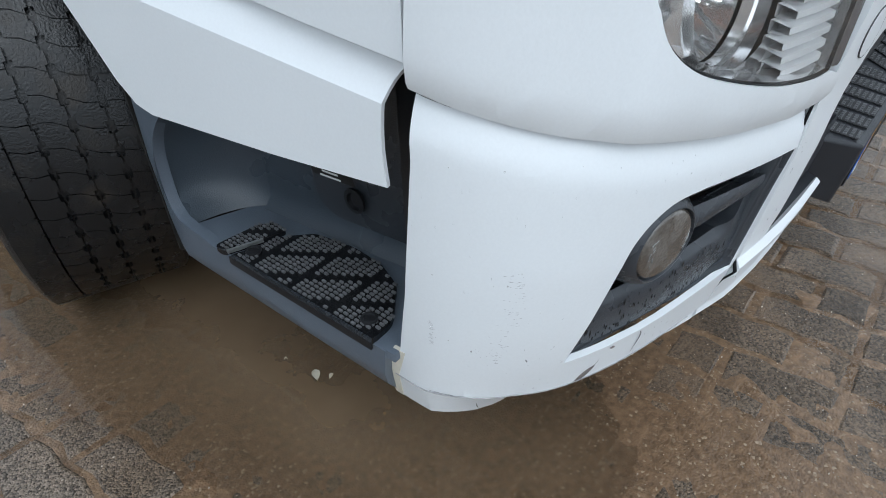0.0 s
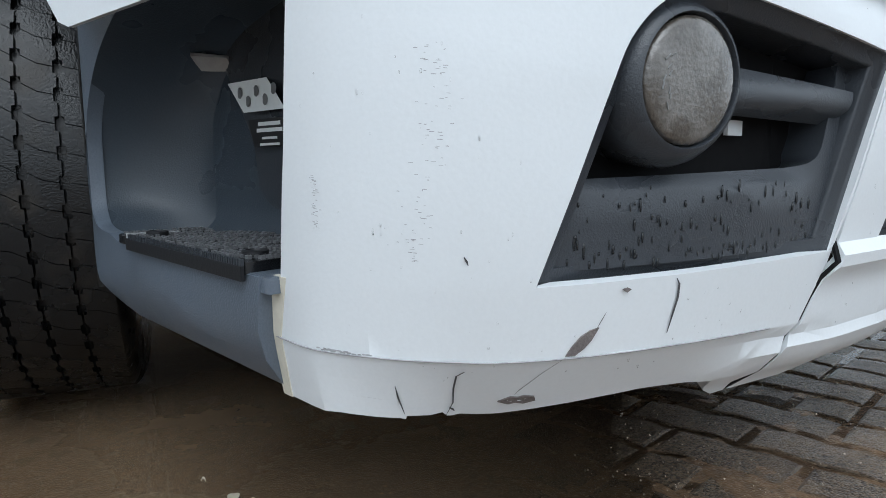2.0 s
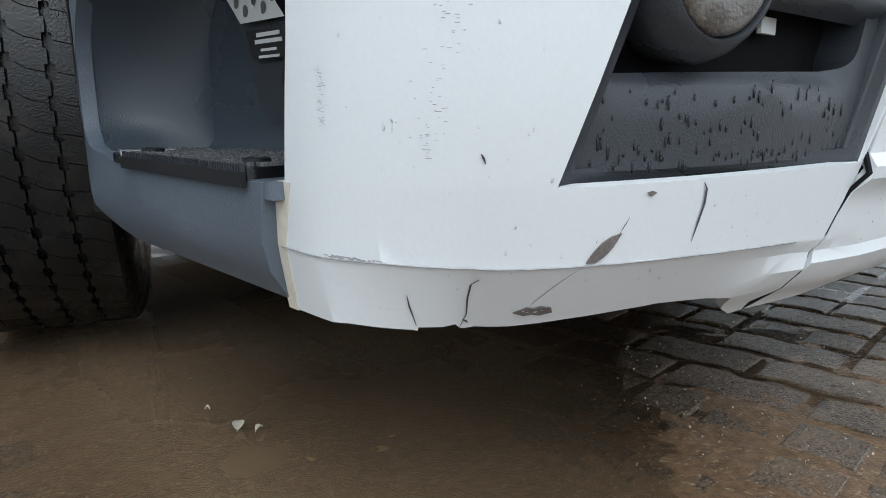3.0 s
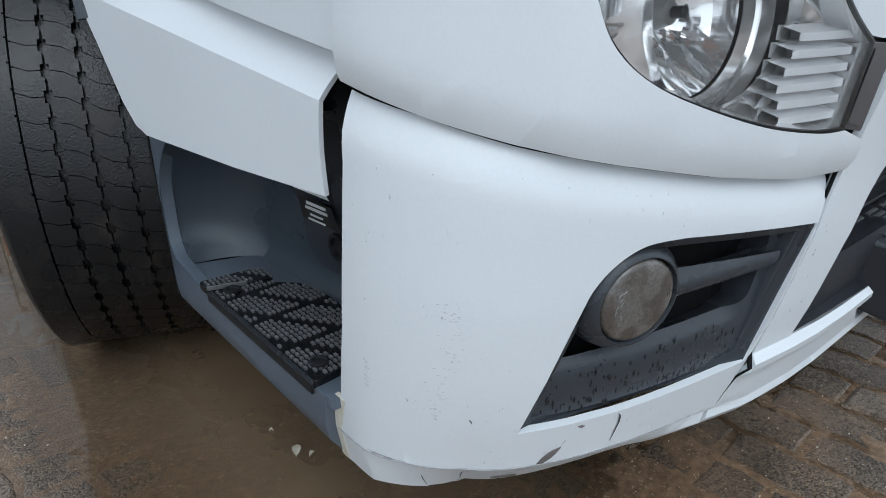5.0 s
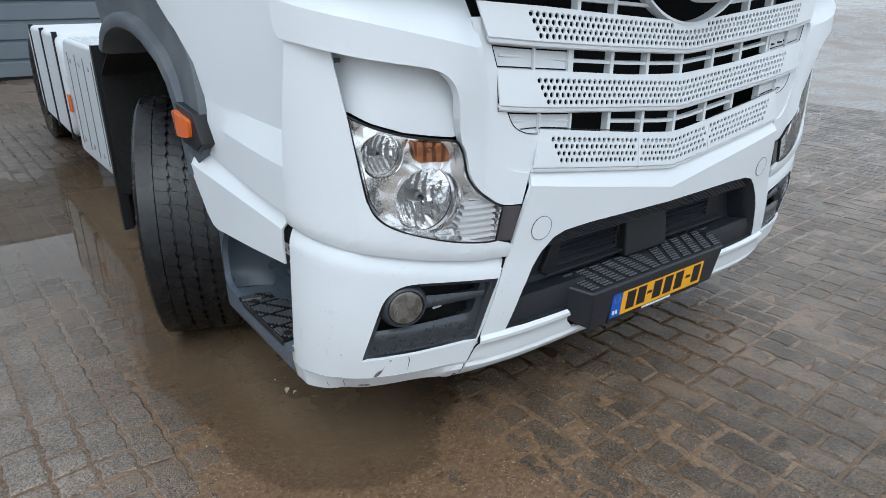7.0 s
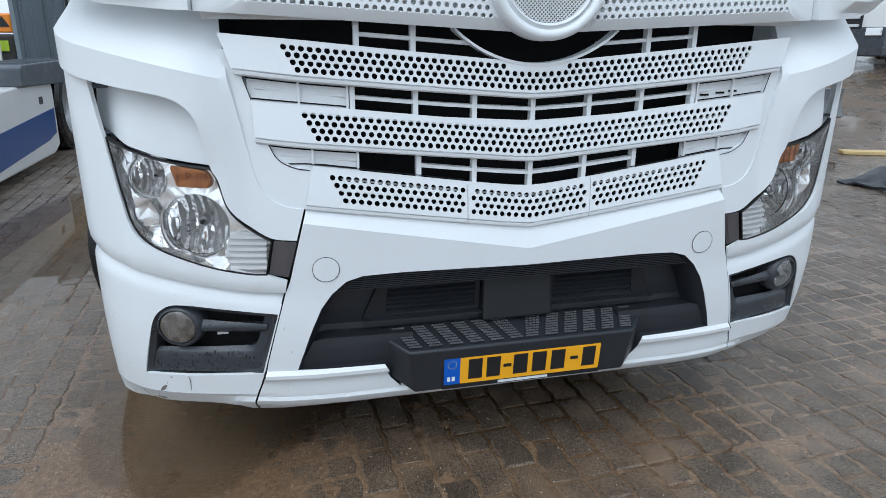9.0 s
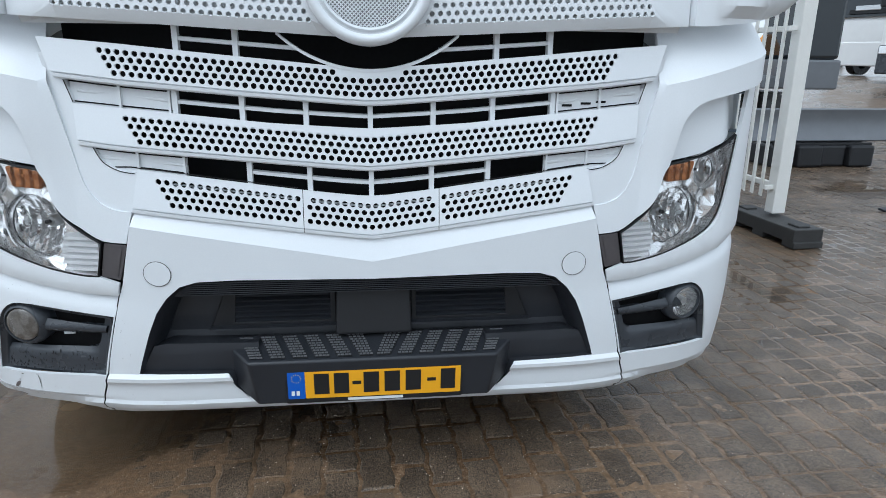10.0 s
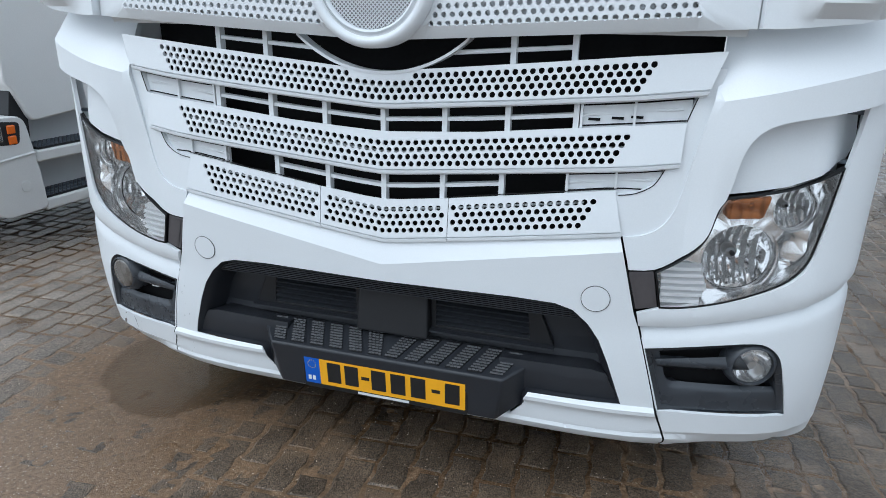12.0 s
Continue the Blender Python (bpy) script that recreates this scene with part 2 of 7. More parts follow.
def beads(matrices):
    """Many small round grains as one mesh, from their matrices."""
    t = (1 + 5 ** .5) / 2
    base = np.array([(-1, t, 0), (1, t, 0), (-1, -t, 0), (1, -t, 0), (0, -1, t), (0, 1, t), (0, -1, -t), (0, 1, -t), (t, 0, -1), (t, 0, 1), (-t, 0, -1), (-t, 0, 1)]) / (1 + t * t) ** .5
    tri = ((0, 11, 5), (0, 5, 1), (0, 1, 7), (0, 7, 10), (0, 10, 11), (1, 5, 9), (5, 11, 4), (11, 10, 2), (10, 7, 6), (7, 1, 8), (3, 9, 4), (3, 4, 2), (3, 2, 6), (3, 6, 8), (3, 8, 9), (4, 9, 5), (2, 4, 11), (6, 2, 10), (8, 6, 7), (9, 8, 1))
    vs, fs = [], []
    for i, m in enumerate(matrices):
        m = np.array(m)
        vs.append(base @ m[:3, :3].T + m[:3, 3])
        fs += [(12 * i + a, 12 * i + b, 12 * i + c) for a, b, c in tri]
    me = bpy.data.meshes.new("beads")
    me.from_pydata(np.concatenate(vs).tolist(), [], fs)
    bm = bmesh.new()
    bm.from_mesh(me)
    bpy.data.meshes.remove(me)
    return bm


def inset(poly, d):
    """The outline moved inwards by d."""
    area = sum(a[0] * b[1] - b[0] * a[1] for a, b in zip(poly, poly[1:] + poly[:1]))
    sign = 1 if area > 0 else -1
    out = []
    for i in range(len(poly)):
        p, a, b = Vector(poly[i]), Vector(poly[i - 1]), Vector(poly[(i + 1) % len(poly)])
        ea, eb = (p - a).normalized(), (b - p).normalized()
        na, nb_ = Vector((-ea.y, ea.x)) * sign, Vector((-eb.y, eb.x)) * sign
        n = (na + nb_).normalized()
        out.append(tuple(p + n * d / max(.45, n.dot(na))))
    return out


def circle(cx, cy, r, n=24, squash=1.0):
    return [(cx + r * math.cos(2 * math.pi * i / n), cy + r * squash * math.sin(2 * math.pi * i / n)) for i in range(n)]


# ---------------------------------------------------------------- the front's plan curve
PLAN = [(0, .02), (.4, .021), (.6, .025), (.75, .042), (.9, .070), (1.0, .095), (1.08, .125), (1.14, .157), (1.185, .195), (1.215, .235), (1.235, .280), (1.243, .320), (1.245, .36), (1.245, .42)]
_pts = np.array([(-PLAN[1][0], PLAN[1][1])] + PLAN + [(1.245, .48)])
_dense = []
for _i in range(1, len(_pts) - 2):
    _a, _b, _c, _d = _pts[_i - 1:_i + 3]
    for _t in np.linspace(0, 1, 30, endpoint=False):
        _dense.append(.5 * (2 * _b + (_c - _a) * _t + (2 * _a - 5 * _b + 4 * _c - _d) * _t ** 2 + (3 * _b - _a - 3 * _c + _d) * _t ** 3))
_dense = np.array(_dense + [_pts[-2]])
ARC = np.concatenate([[0], np.cumsum(np.linalg.norm(np.diff(_dense, axis=0), axis=1))])
TAN_ = np.gradient(_dense, axis=0)
TAN_ /= np.linalg.norm(TAN_, axis=1)[:, None]
def fold_z(s):
    """Height of the fold along the bumper corner's lower edge."""
    return float(np.interp(s, [.74, .86, 1.0, 1.2, 1.3, 1.42], [.303, .3175, .320, .3205, .3255, .328]))


def front(u, z, out=0.0):
    """Point of the cab's front at arc length u from the middle and height z, moved outwards by out."""
    s, g = abs(u), (1 if u >= 0 else -1)
    x, y = np.interp(s, ARC, _dense[:, 0]), np.interp(s, ARC, _dense[:, 1])
    tx, ty = np.interp(s, ARC, TAN_[:, 0]), np.interp(s, ARC, TAN_[:, 1])
    y += max(0, s - ARC[-1])
    f = fold_z(s)
    k = .036 + .80 * (f - z) if z < f else np.interp(z, [f, .385, .45, .55, .65], [.036, .022, .011, .002, 0])
    k = k * np.interp(s, [1.22, 1.36], [1, .27]) - out
    return Vector((g * (x - ty * k), y + tx * k, z))


def arc_at(y):
    """Arc length at which the corner reaches the depth y."""
    return float(np.interp(y, _dense[200:, 1], ARC[200:]))


CUTS_U = steps(-.72, .72, .09) + [s * k for s in (-1, 1) for k in steps(.70, 1.06, .045) + steps(1.06, 1.48, .02)]


# ================================================================ the truck's front
truck = thing("truck", "white tractor truck on wet block paving, bumper corner scratched", "truck")

SEAM = [(.638, .888), (.662, .797), (.692, .684), (.708, .644), (.772, .428), (.785, .379), (.806, .33), (.825, .281), (.83, .229)]


def slat_line(u, table):
    return lerp_table(abs(u), [p[0] for p in table], [p[1] for p in table])


S1T = [(0, 1.266), (.44, 1.305), (.627, 1.323), (.83, 1.339)]
S1B = [(0, 1.172), (.05, 1.174), (.353, 1.197), (.639, 1.222), (.80, 1.240)]
S2T = [(0, 1.113), (.05, 1.115), (.258, 1.127), (.502, 1.152), (.765, 1.177)]
S2B = [(0, .997), (.05, 1.000), (.365, 1.028), (.661, 1.056), (.76, 1.069)]
S3T = [(0, .928), (.05, .931), (.187, .947), (.61, 1.006)]
S3B = [(0, .803), (.05, .808), (.192, .826), (.638, .888)]


# ---- middle bumper panel
def middle_out(u, z):
    a = abs(u)
    zc = .742 + .115 * a / .66
    top = slat_line(u, S3B)
    tent = .020 * (1 - (z - zc) / max(.02, top - zc)) if z > zc else .020 * max(0, 1 - (zc - z) / .22)
    lip = .014 * smooth01(.24, .262, z) * (1 - smooth01(.288, .296, z)) + .012 * smooth01(.355, .375, z) * (1 - smooth01(.388, .4, z))
    return tent + lip


half = [(0, .803), (.05, .808), (.192, .826), (.42, .858)] + [(u - (.0018 if z > .4 else .0030), z) for u, z in SEAM]
bottom = [(.6, .244), (.425, .252), (.2, .257), (0, .258)]
outline = half + bottom
outline = outline + [(-u, z) for u, z in outline[::-1] if u > 1e-6]
OPEN_HALF = [(0, .690), (.377, .694), (.49, .690), (.537, .676), (.577, .641), (.610, .595), (.638, .532), (.672, .442), (.688, .399), (.43, .396), (.418, .375), (.414, .345), (.38, .306)]
opening = OPEN_HALF + [(-u, z) for u, z in OPEN_HALF[::-1] if u > 1e-6]
bm = sheet(outline, lambda u, z: front(u, z, middle_out(u, z)), [opening], CUTS_U, steps(.23, .41, .012) + steps(.41, .9, .03), lines=[((0, .742), (.66, .857)), ((0, .742), (-.66, .857))])
middle = bevelled(solid(part("bumper_panel", bm, WHITE, truck, "white painted middle bumper panel", 20), .012), .003)
for g in (-1, 1):
    def face_at(u, z):
        return front(u, z, middle_out(u, z))
    c = face_at(g * .591, .717)
    n = (face_at(g * .591 + .03, .717) - face_at(g * .591 - .03, .717)).cross(face_at(g * .591, .747) - face_at(g * .591, .687)).normalized()
    rot = Matrix.Translation(c + n * .0012) @ n.to_track_quat("Z", "Y").to_matrix().to_4x4()
    cap = part("tow_eye_cap", spin([(.036, -.004), (.036, .0002), (.0352, .0006), (.003, .0006)], 40, rot), WHITE, middle, "round white tow eye cover", 8)
    # dark ring painting the shade in the gap round the cover
    part("cap_gap_shade", spin([(.0362, -.003), (.0376, -.003), (.0376, .0004), (.0362, .0004)], 40, rot, True), SCUFF_AND_GAP, cap, "", 40)

# near-black strips painting the shade in the gaps between the middle panel and the corners
for g in (-1, 1):
    strip = [(u - .0036, z) for u, z in SEAM[2:]] + [(u + .0036, z) for u, z in SEAM[:1:-1]]
    bm = sheet(mirror(strip, g), lambda u, z: front(u, z, middle_out(u, z) - (.0045 if z > .41 else .0015)), (), (), steps(.24, .68, .02))
    solid(part("panel_gap", bm, CAVITY_SHADE, middle, "near-black strip painting the gap's shade beside the bumper corner"), .003)

# ---- dark intake in the bumper
intake = part("bumper_intake", sheet([(u * 1.03, z - .004) if z < .5 else (u * 1.02, z + .008) for u, z in opening], lambda u, z: front(u, z, -.105 + .03 * smooth01(.5, .4, z)), (), CUTS_U, steps(.3, .7, .05)), DARK_PLASTIC, truck, "dark recessed intake of the bumper")
loops = [(opening, .0), ([(u * .985, z - .004 if z > .5 else z + .003) for u, z in opening], -.018), ([(u * .965, z - .010 if z > .5 else z + .004) for u, z in opening], -.05), ([(u * .95, z - .014 if z > .5 else z + .006) for u, z in opening], -.15)]
bm = bmesh.new()
rows = [[bm.verts.new(front(u, z, o + middle_out(u, z) - .002)) for u, z in lp] for lp, o in loops]
for a, b in zip(rows, rows[1:]):
    for i in range(len(a)):
        j = (i + 1) % len(a)
        bm.faces.new((a[i], a[j], b[j], b[i]))
bmesh.ops.recalc_face_normals(bm, faces=bm.faces)
solid(part("intake_rim", bm, DARK_PLASTIC, intake, "dark grey plastic intake surround", 60), .004, 1.0)
# ribbed upper trim
band_ = [(-.585, .640), (-.555, .664), (-.525, .680), (-.48, .689), (.48, .689), (.525, .680), (.555, .664), (.585, .640), (.56, .636), (-.56, .636)]
solid(part("trim_band", sheet(band_, lambda u, z: front(u, z, -.016 - .3 * (.69 - z)), (), CUTS_U), DARK_PLASTIC, intake, "ribbed dark trim above the louvres", 40), .10)
for i in range(7):
    z = .681 - .0066 * i
    w = .505 + .011 * i
    pts_ = [front(u, z, -.010 - .0020 * i) for u in np.linspace(-w, w, 25)]
    bm = bmesh.new()
    prev = None
    for p in pts_:
        ring = [bm.verts.new(p + Vector(o)) for o in ((0, -.002, .0016), (0, -.002, -.0016), (0, .016, -.002), (0, .016, .002))]
        if prev:
            for k in range(4):
                bm.faces.new((prev[k], prev[(k + 1) % 4], ring[(k + 1) % 4], ring[k]))
        prev = ring
    bmesh.ops.recalc_face_normals(bm, faces=bm.faces)
    part("trim_rib", bm, DARK_PLASTIC, intake, "", 30)
# lower ledge to both sides of the step
for g in (-1, 1):
    poly = [(.34, .486), (.60, .490), (.640, .482), (.662, .44), (.682, .402), (.43, .400), (.42, .36), (.34, .31)]
    bm = sheet(mirror(poly, g), lambda u, z: front(u, z, -.018 - .006 * smooth01(.455, .49, z)), (), CUTS_U, [.455, .47])
    bevelled(solid(part("intake_ledge", bm, DARK_PLASTIC, intake, "", 25), .10), .004, 3)
    # louvres
    fr_ = [(.115, .516), (.485, .516), (.435, .632), (.115, .632)]
    inn = [(.13, .526), (.415, .526), (.405, .622), (.13, .622)]
    bm = sheet(mirror(fr_, g), lambda u, z: front(u, z, -.085), [mirror(inn, g)])
    bevelled(solid(part("louvre_frame", bm, BLACK, intake, "", 40), .02), .002)
    for i in range(6):
        z = .532 + .0165 * i
        bm = bmesh.new()
        add_box(bm, front(g * .27, z, -.098), (.285, .020, .0075), Euler((radians(28), 0, 0)).to_matrix().to_4x4())
        part("louvre_slat", bm, DARK_PLASTIC, intake)
    sill = box(front(g * .30, .514, -.075), (.37, .03, .006))
    part("louvre_sill", sill, DARK_PLASTIC, intake)
bm = extrude([(-.115, .49), (.115, .49), (.110, .645), (-.110, .645)], .07, Matrix(((1, 0, 0, 0), (0, .10, 1, 0.022), (0, 1, 0, 0), (0, 0, 0, 1))))
bevelled(part("sensor_box", bm, BLACK, intake, "plain dark box in the middle of the intake"), .008, 3)

# ---- step with tread pads
# grey of studs and mat teeth, raised to paint their wet highlights
STUD_GLINT = mat("stud_glint_grey", (0.13, 0.132, 0.138), 0.3, tone=0.3, scale=60, fine=500, bump=0.0004)
bm = bmesh.new()
top = [(-.435, .115, .484), (-.425, .060, .470), (-.365, -.012, .447), (.365, -.012, .447), (.425, .060, .470), (.435, .115, .484)]
low = [(-.42, .115, .37), (-.41, .06, .34), (-.345, .012, .300), (.345, .012, .300), (.41, .06, .34), (.42, .115, .37)]
ta, la = [bm.verts.new(p) for p in top], [bm.verts.new(p) for p in low]
bm.faces.new(ta)
bm.faces.new(la[::-1])
for i in range(6):
    j = (i + 1) % 6
    bm.faces.new((ta[i], la[i], la[j], ta[j]))
bmesh.ops.recalc_face_normals(bm, faces=bm.faces)
step = bevelled(part("bumper_step", bm, DARK_PLASTIC, truck, "dark plastic bumper step with gritted tread pads", 30), .007, 3, 25)


def on_step(x, v):
    """Point of the step's top: x across, v from 0 at its front edge to 1 at the back."""
    return Vector((x, -.006 + .115 * v, .4505 + .0330 * v))


for g in (-1, 1):
    for i in range(6):
        a = .030 + .064 * i
        quad = [(a - .028, .06), (a + .014, .06), (a + .058, .96), (a + .016, .96)]
        if i == 0:
            quad = [(.004, .06), (a + .014, .06), (a + .058, .96), (.035, .96)]
        if i == 5:
            quad = [(a - .028, .10), (a + .010, .10), (.398, .82), (.392, .96), (a + .016, .96)]
        bm = bmesh.new()
        vs = [bm.verts.new(on_step(g * x, v) + Vector((0, 0, .0025))) for x, v in quad]
        vb = [bm.verts.new(on_step(g * x, v)) for x, v in quad]
        bm.faces.new(vs)
        n = len(quad)
        for k in range(n):
            bm.faces.new((vs[k], vb[k], vb[(k + 1) % n], vs[(k + 1) % n]))
        bmesh.ops.recalc_face_normals(bm, faces=bm.faces)
        pad = part("tread_pad", bm, BLACK, step, "tread pad with small raised studs" if i == 0 else "")
        studs = bmesh.new()
        for r in range(9):
            v = .10 + .095 * r
            for q in range(4):
                x0 = lerp_table(v, [.06, .96], [quad[0][0], quad[-1][0]])
                x1 = lerp_table(v, [.06, .96], [quad[1][0], quad[2][0] if i < 5 else .405])
                x = x0 + (x1 - x0) * (q + .5) / 4
                add_box(studs, on_step(g * x, v) + Vector((0, 0, .004)), (.0082, .0060, .003))
        tagged(part("studs", studs, STUD_GLINT, pad), kind="stuff")

# ---- number plate
lean = Matrix.Translation((0, .002, .367)) @ Euler((radians(90 + 6), 0, 0)).to_matrix().to_4x4()
plate = bevelled(part("number_plate", extrude(rounded([(-.2635, -.064), (.2635, -.064), (.2635, .057), (-.2635, .057)], .008), .012, lean @ pose(0, 0, -.010)), BLACK, truck, "yellow number plate in a black holder with blue end band", 30), .002)
part("plate_face", extrude(rounded([(-.206, -.047), (.2565, -.047), (.2565, .052), (-.206, .052)], .004), .0015, lean @ pose(0, 0, .002)), YELLOW, plate, "yellow reflective plate", 30)
band = part("country_band", extrude(rounded([(-.2565, -.047), (-.2065, -.047), (-.2065, .052), (-.2565, .052)], .004), .0015, lean @ pose(0, 0, .002)), BLUE, plate, "blue band with a ring of stars", 30)
stars = bmesh.new()
for i in range(12):
    a = math.pi * i / 6
    bmesh.ops.create_circle(stars, cap_ends=True, segments=6, radius=.0016, matrix=lean @ pose(-.2315 + .0135 * math.cos(a), .023 + .0135 * math.sin(a), .0041))
part("star_ring", stars, STAR_YELLOW, band)
marks = bmesh.new()
for x0 in (-.242, -.2275):
    add_box(marks, lean @ Vector((x0, -.027, .0042)), (.0095, .001, .0145), None)
part("band_marks", marks, LABEL_WHITE, band)
glyphs = [(-.158, .044), (-.100, .044), (-.012, .046), (.050, .046), (.113, .046), (.218, .044)]
for x0, w in glyphs:
    part("plate_mark", box(lean @ Vector((x0, .002, .0042)), (w, .001, .070), Euler((radians(6), 0, 0)).to_matrix().to_4x4()), INK, plate)
for x0 in (-.055, .168):
    part("plate_dash", box(lean @ Vector((x0, .002, .0042)), (.026, .001, .011), Euler((radians(6), 0, 0)).to_matrix().to_4x4()), INK, plate)
part("holder_mark", box(lean @ Vector((0, -.0555, .0026)), (.165, .001, .0085), Euler((radians(6), 0, 0)).to_matrix().to_4x4()), LABEL_WHITE, plate, "white bar of lettering on the holder")


# ---- bumper corners with fog lamps
TOP_SEAM = [(.708, .644), (.80, .652), (.938, .676), (1.075, .706), (1.173, .729), (1.268, .755)]
FOG = [(1.150, .384)] + curve([(1.096, .539), (1.082, .572), (1.057, .599), (1.022, .615), (.97, .615)], 4) + [(.85, .600), (.730, .585), (.790, .390)]


def top_seam(u):
    return lerp_table(abs(u), [p[0] for p in TOP_SEAM] + [1.345], [p[1] for p in TOP_SEAM] + [.772])


def corner_out(u, z):
    a = abs(u)
    dz = top_seam(a) - z
    roll = lerp_table(dz, [-.004, 0, .010, .034, .044, .056], [-.022, -.0185, -.0125, -.0032, -.0008, 0])
    lip = .014 * smooth01(.24, .262, z) * (1 - smooth01(.288, .298, z))
    return roll + lip * smooth01(.96, .86, a)


FOLD_CUTS = ((.86, 1.0), (1.0, 1.2), (1.2, 1.3), (1.3, 1.42))


def corner_bumper(g):
    ut = arc_at(.315)
    outline = [(u + (.0016 if z > .4 else .0030), z) for u, z in SEAM[3:]] + [(.85, .226), (.872, .236), (.895, .258), (.93, .262), (1.0, .266), (1.10, .262)]
    if g < 0:
        outline += [(1.175, .258), (1.232, .258), (1.238, .259), (1.243, .264), (1.258, .2625), (1.2825, .264), (1.2845, .2605), (1.29, .262)]
    else:
        outline += [(1.2, .258)]
    outline += [(1.31, .264), (1.345, .268), (arc_at(.382), .268), (arc_at(.375), .33), (arc_at(.36), .38), (arc_at(.338), .5), (arc_at(.326), .6), (ut, .7), (ut, .770)]
    outline += [(u, z - .002) for u, z in TOP_SEAM[:0:-1]]
    bm = sheet(mirror(outline, g), lambda u, z: front(u, z, corner_out(u, z)), [mirror(FOG, g)], CUTS_U, [.24, .26, .285, .303, .32, .35, .368, .383, .39, .42, .46, .5, .54, .58] + steps(.6, .78, .012), lines=[((g * a, fold_z(a)), (g * b, fold_z(b))) for a, b in FOLD_CUTS], crease=lambda u, z: abs(z - fold_z(abs(u))) < 1e-4 and abs(u) > .86)
    ob = bevelled(solid(part("bumper_corner", bm, WHITE, truck, "white painted bumper corner, scratched and cracked along its lower edge" if g < 0 else "white painted bumper corner, clean", 24), .010), .003)
    # recessed lamp pocket
    rows = []
    bm = bmesh.new()
    cu, cz = .945, .495
    for d, o in ((0, .0), (.002, -.005), (.013, -.0085), (.0145, -.013), (.016, -.06)):
        rows.append([bm.verts.new(front(g * u, z, o + corner_out(u, z) - .002)) for u, z in (inset(FOG, d) if d else FOG)])
    for a, b in zip(rows, rows[1:]):
        for i in range(len(a)):
            j = (i + 1) % len(a)
            bm.faces.new((a[i], a[j], b[j], b[i]))
    bmesh.ops.recalc_face_normals(bm, faces=bm.faces)
    pocket = solid(part("fog_lamp_pocket", bm, GREY_DARK, ob, "dark grey plastic pocket round the fog lamp", 60), .003, 1.0)
    # back sheet in near-black, painting the shade deep in the pocket
    part("pocket_back", sheet(mirror(inset(FOG, .015), g), lambda u, z: front(u, z, -.062), (), CUTS_U), CAVITY_SHADE, ob)
    # sill, running up along the inner wall in a rounded corner
    low = [(1.135, .394)] + [(1.103, .468)] + curve([(.84, .474), (.815, .478), (.800, .490), (.792, .510), (.772, .575)], 4) + [(.748, .578), (.800, .396)]
    bm = sheet(mirror(low, g), lambda u, z: front(u, z, -.013 - .10 * (z - .384) - .012 * smooth01(.455, .474, z) * smooth01(.80, .84, abs(u))), (), CUTS_U, [.43, .455, .462, .468, .49, .51])
    bevelled(solid(part("pocket_sill", bm, GREY_DARK, ob, "", 40), .04), .004, 3)
    bar = [(1.02, .524), (.775, .516), (.765, .548), (.99, .566)]
    bm = sheet(mirror(bar, g), lambda u, z: front(u, z, -.036 + .020 * smooth01(.514, .533, z) - .012 * smooth01(.54, .568, z)), (), CUTS_U, steps(.515, .57, .005))
    bevelled(solid(part("pocket_bar", bm, GREY_DARK, ob, "", 50), .028), .004, 3)
    if g < 0:
        part("white_clip", box(front(-.905, .512, -.050), (.030, .004, .014)), WHITE_PLASTIC, ob, "small white clip behind the lamp")
    # lamp: bezel ring, reflector or brown glass with painted reflections, lens
    c = front(g * 1.018, .545, -.014)
    n = (front(g * 1.018, .545, .1) - front(g * 1.018, .545, 0)).normalized()
    n = (n + Vector((0, -.25, -.06))).normalized()
    rot = Matrix.Translation(c) @ n.to_track_quat("Z", "Y").to_matrix().to_4x4()
    lamp = part("fog_lamp", spin([(.069, -.055), (.071, -.032), (.0708, -.020), (.067, -.007), (.061, .003), (.0565, .0085), (.0535, .0095), (.0520, .006), (.0515, -.01)], 48, rot), GREY_DARK, ob, "round fog lamp in a dark bezel", 40)
    if g < 0:
        part("lamp_cover", spin([(.0515, .001), (.0500, .0075), (.045, .0105), (.03, .0115), (.0015, .012)], 48, rot), FOG_GLASS, lamp, "brown-grey lamp glass with mottled reflections painted in", 50)
        pale_line = bmesh.new()
        for i in range(9):
            a = 2.4 + .16 * i
            r = .030 + .004 * math.sin(i * 1.7)
            add_tube(pale_line, rot @ Vector((r * math.cos(a), r * math.sin(a), .0118)), rot @ Vector(((r + .002) * math.cos(a + .16), (r + .002) * math.sin(a + .16), .0117)), .0007, 5)
        part("glass_line", pale_line, LAMP_GREY, lamp, "pale curved line on the lamp glass")
    else:
        part("reflector", spin([(.050, .0), (.042, -.016), (.028, -.03), (.012, -.038), (.002, -.039)], 40, rot), CHROME, lamp, "", 50)
        part("bulb_shield", spin([(.014, -.03), (.014, -.006), (.011, -.002), (.0012, -.001)], 20, rot), SATIN, lamp, "", 40)
        lens = part("lens", spin([(.0505, -.001), (.047, .005), (.036, .009), (.018, .011), (.0015, .0115)], 40, rot), CLEAR, lamp, "clear fog lamp lens", 60)
        lens.visible_shadow = False
    return ob


GREY_DARK = mat("dark_grey_plastic", (0.037, 0.042, 0.050), 0.29, tone=0.15, scale=8, fine=520, bump=0.0005, rvar=0.1)
corner_left, corner_right = corner_bumper(-1), corner_bumper(1)


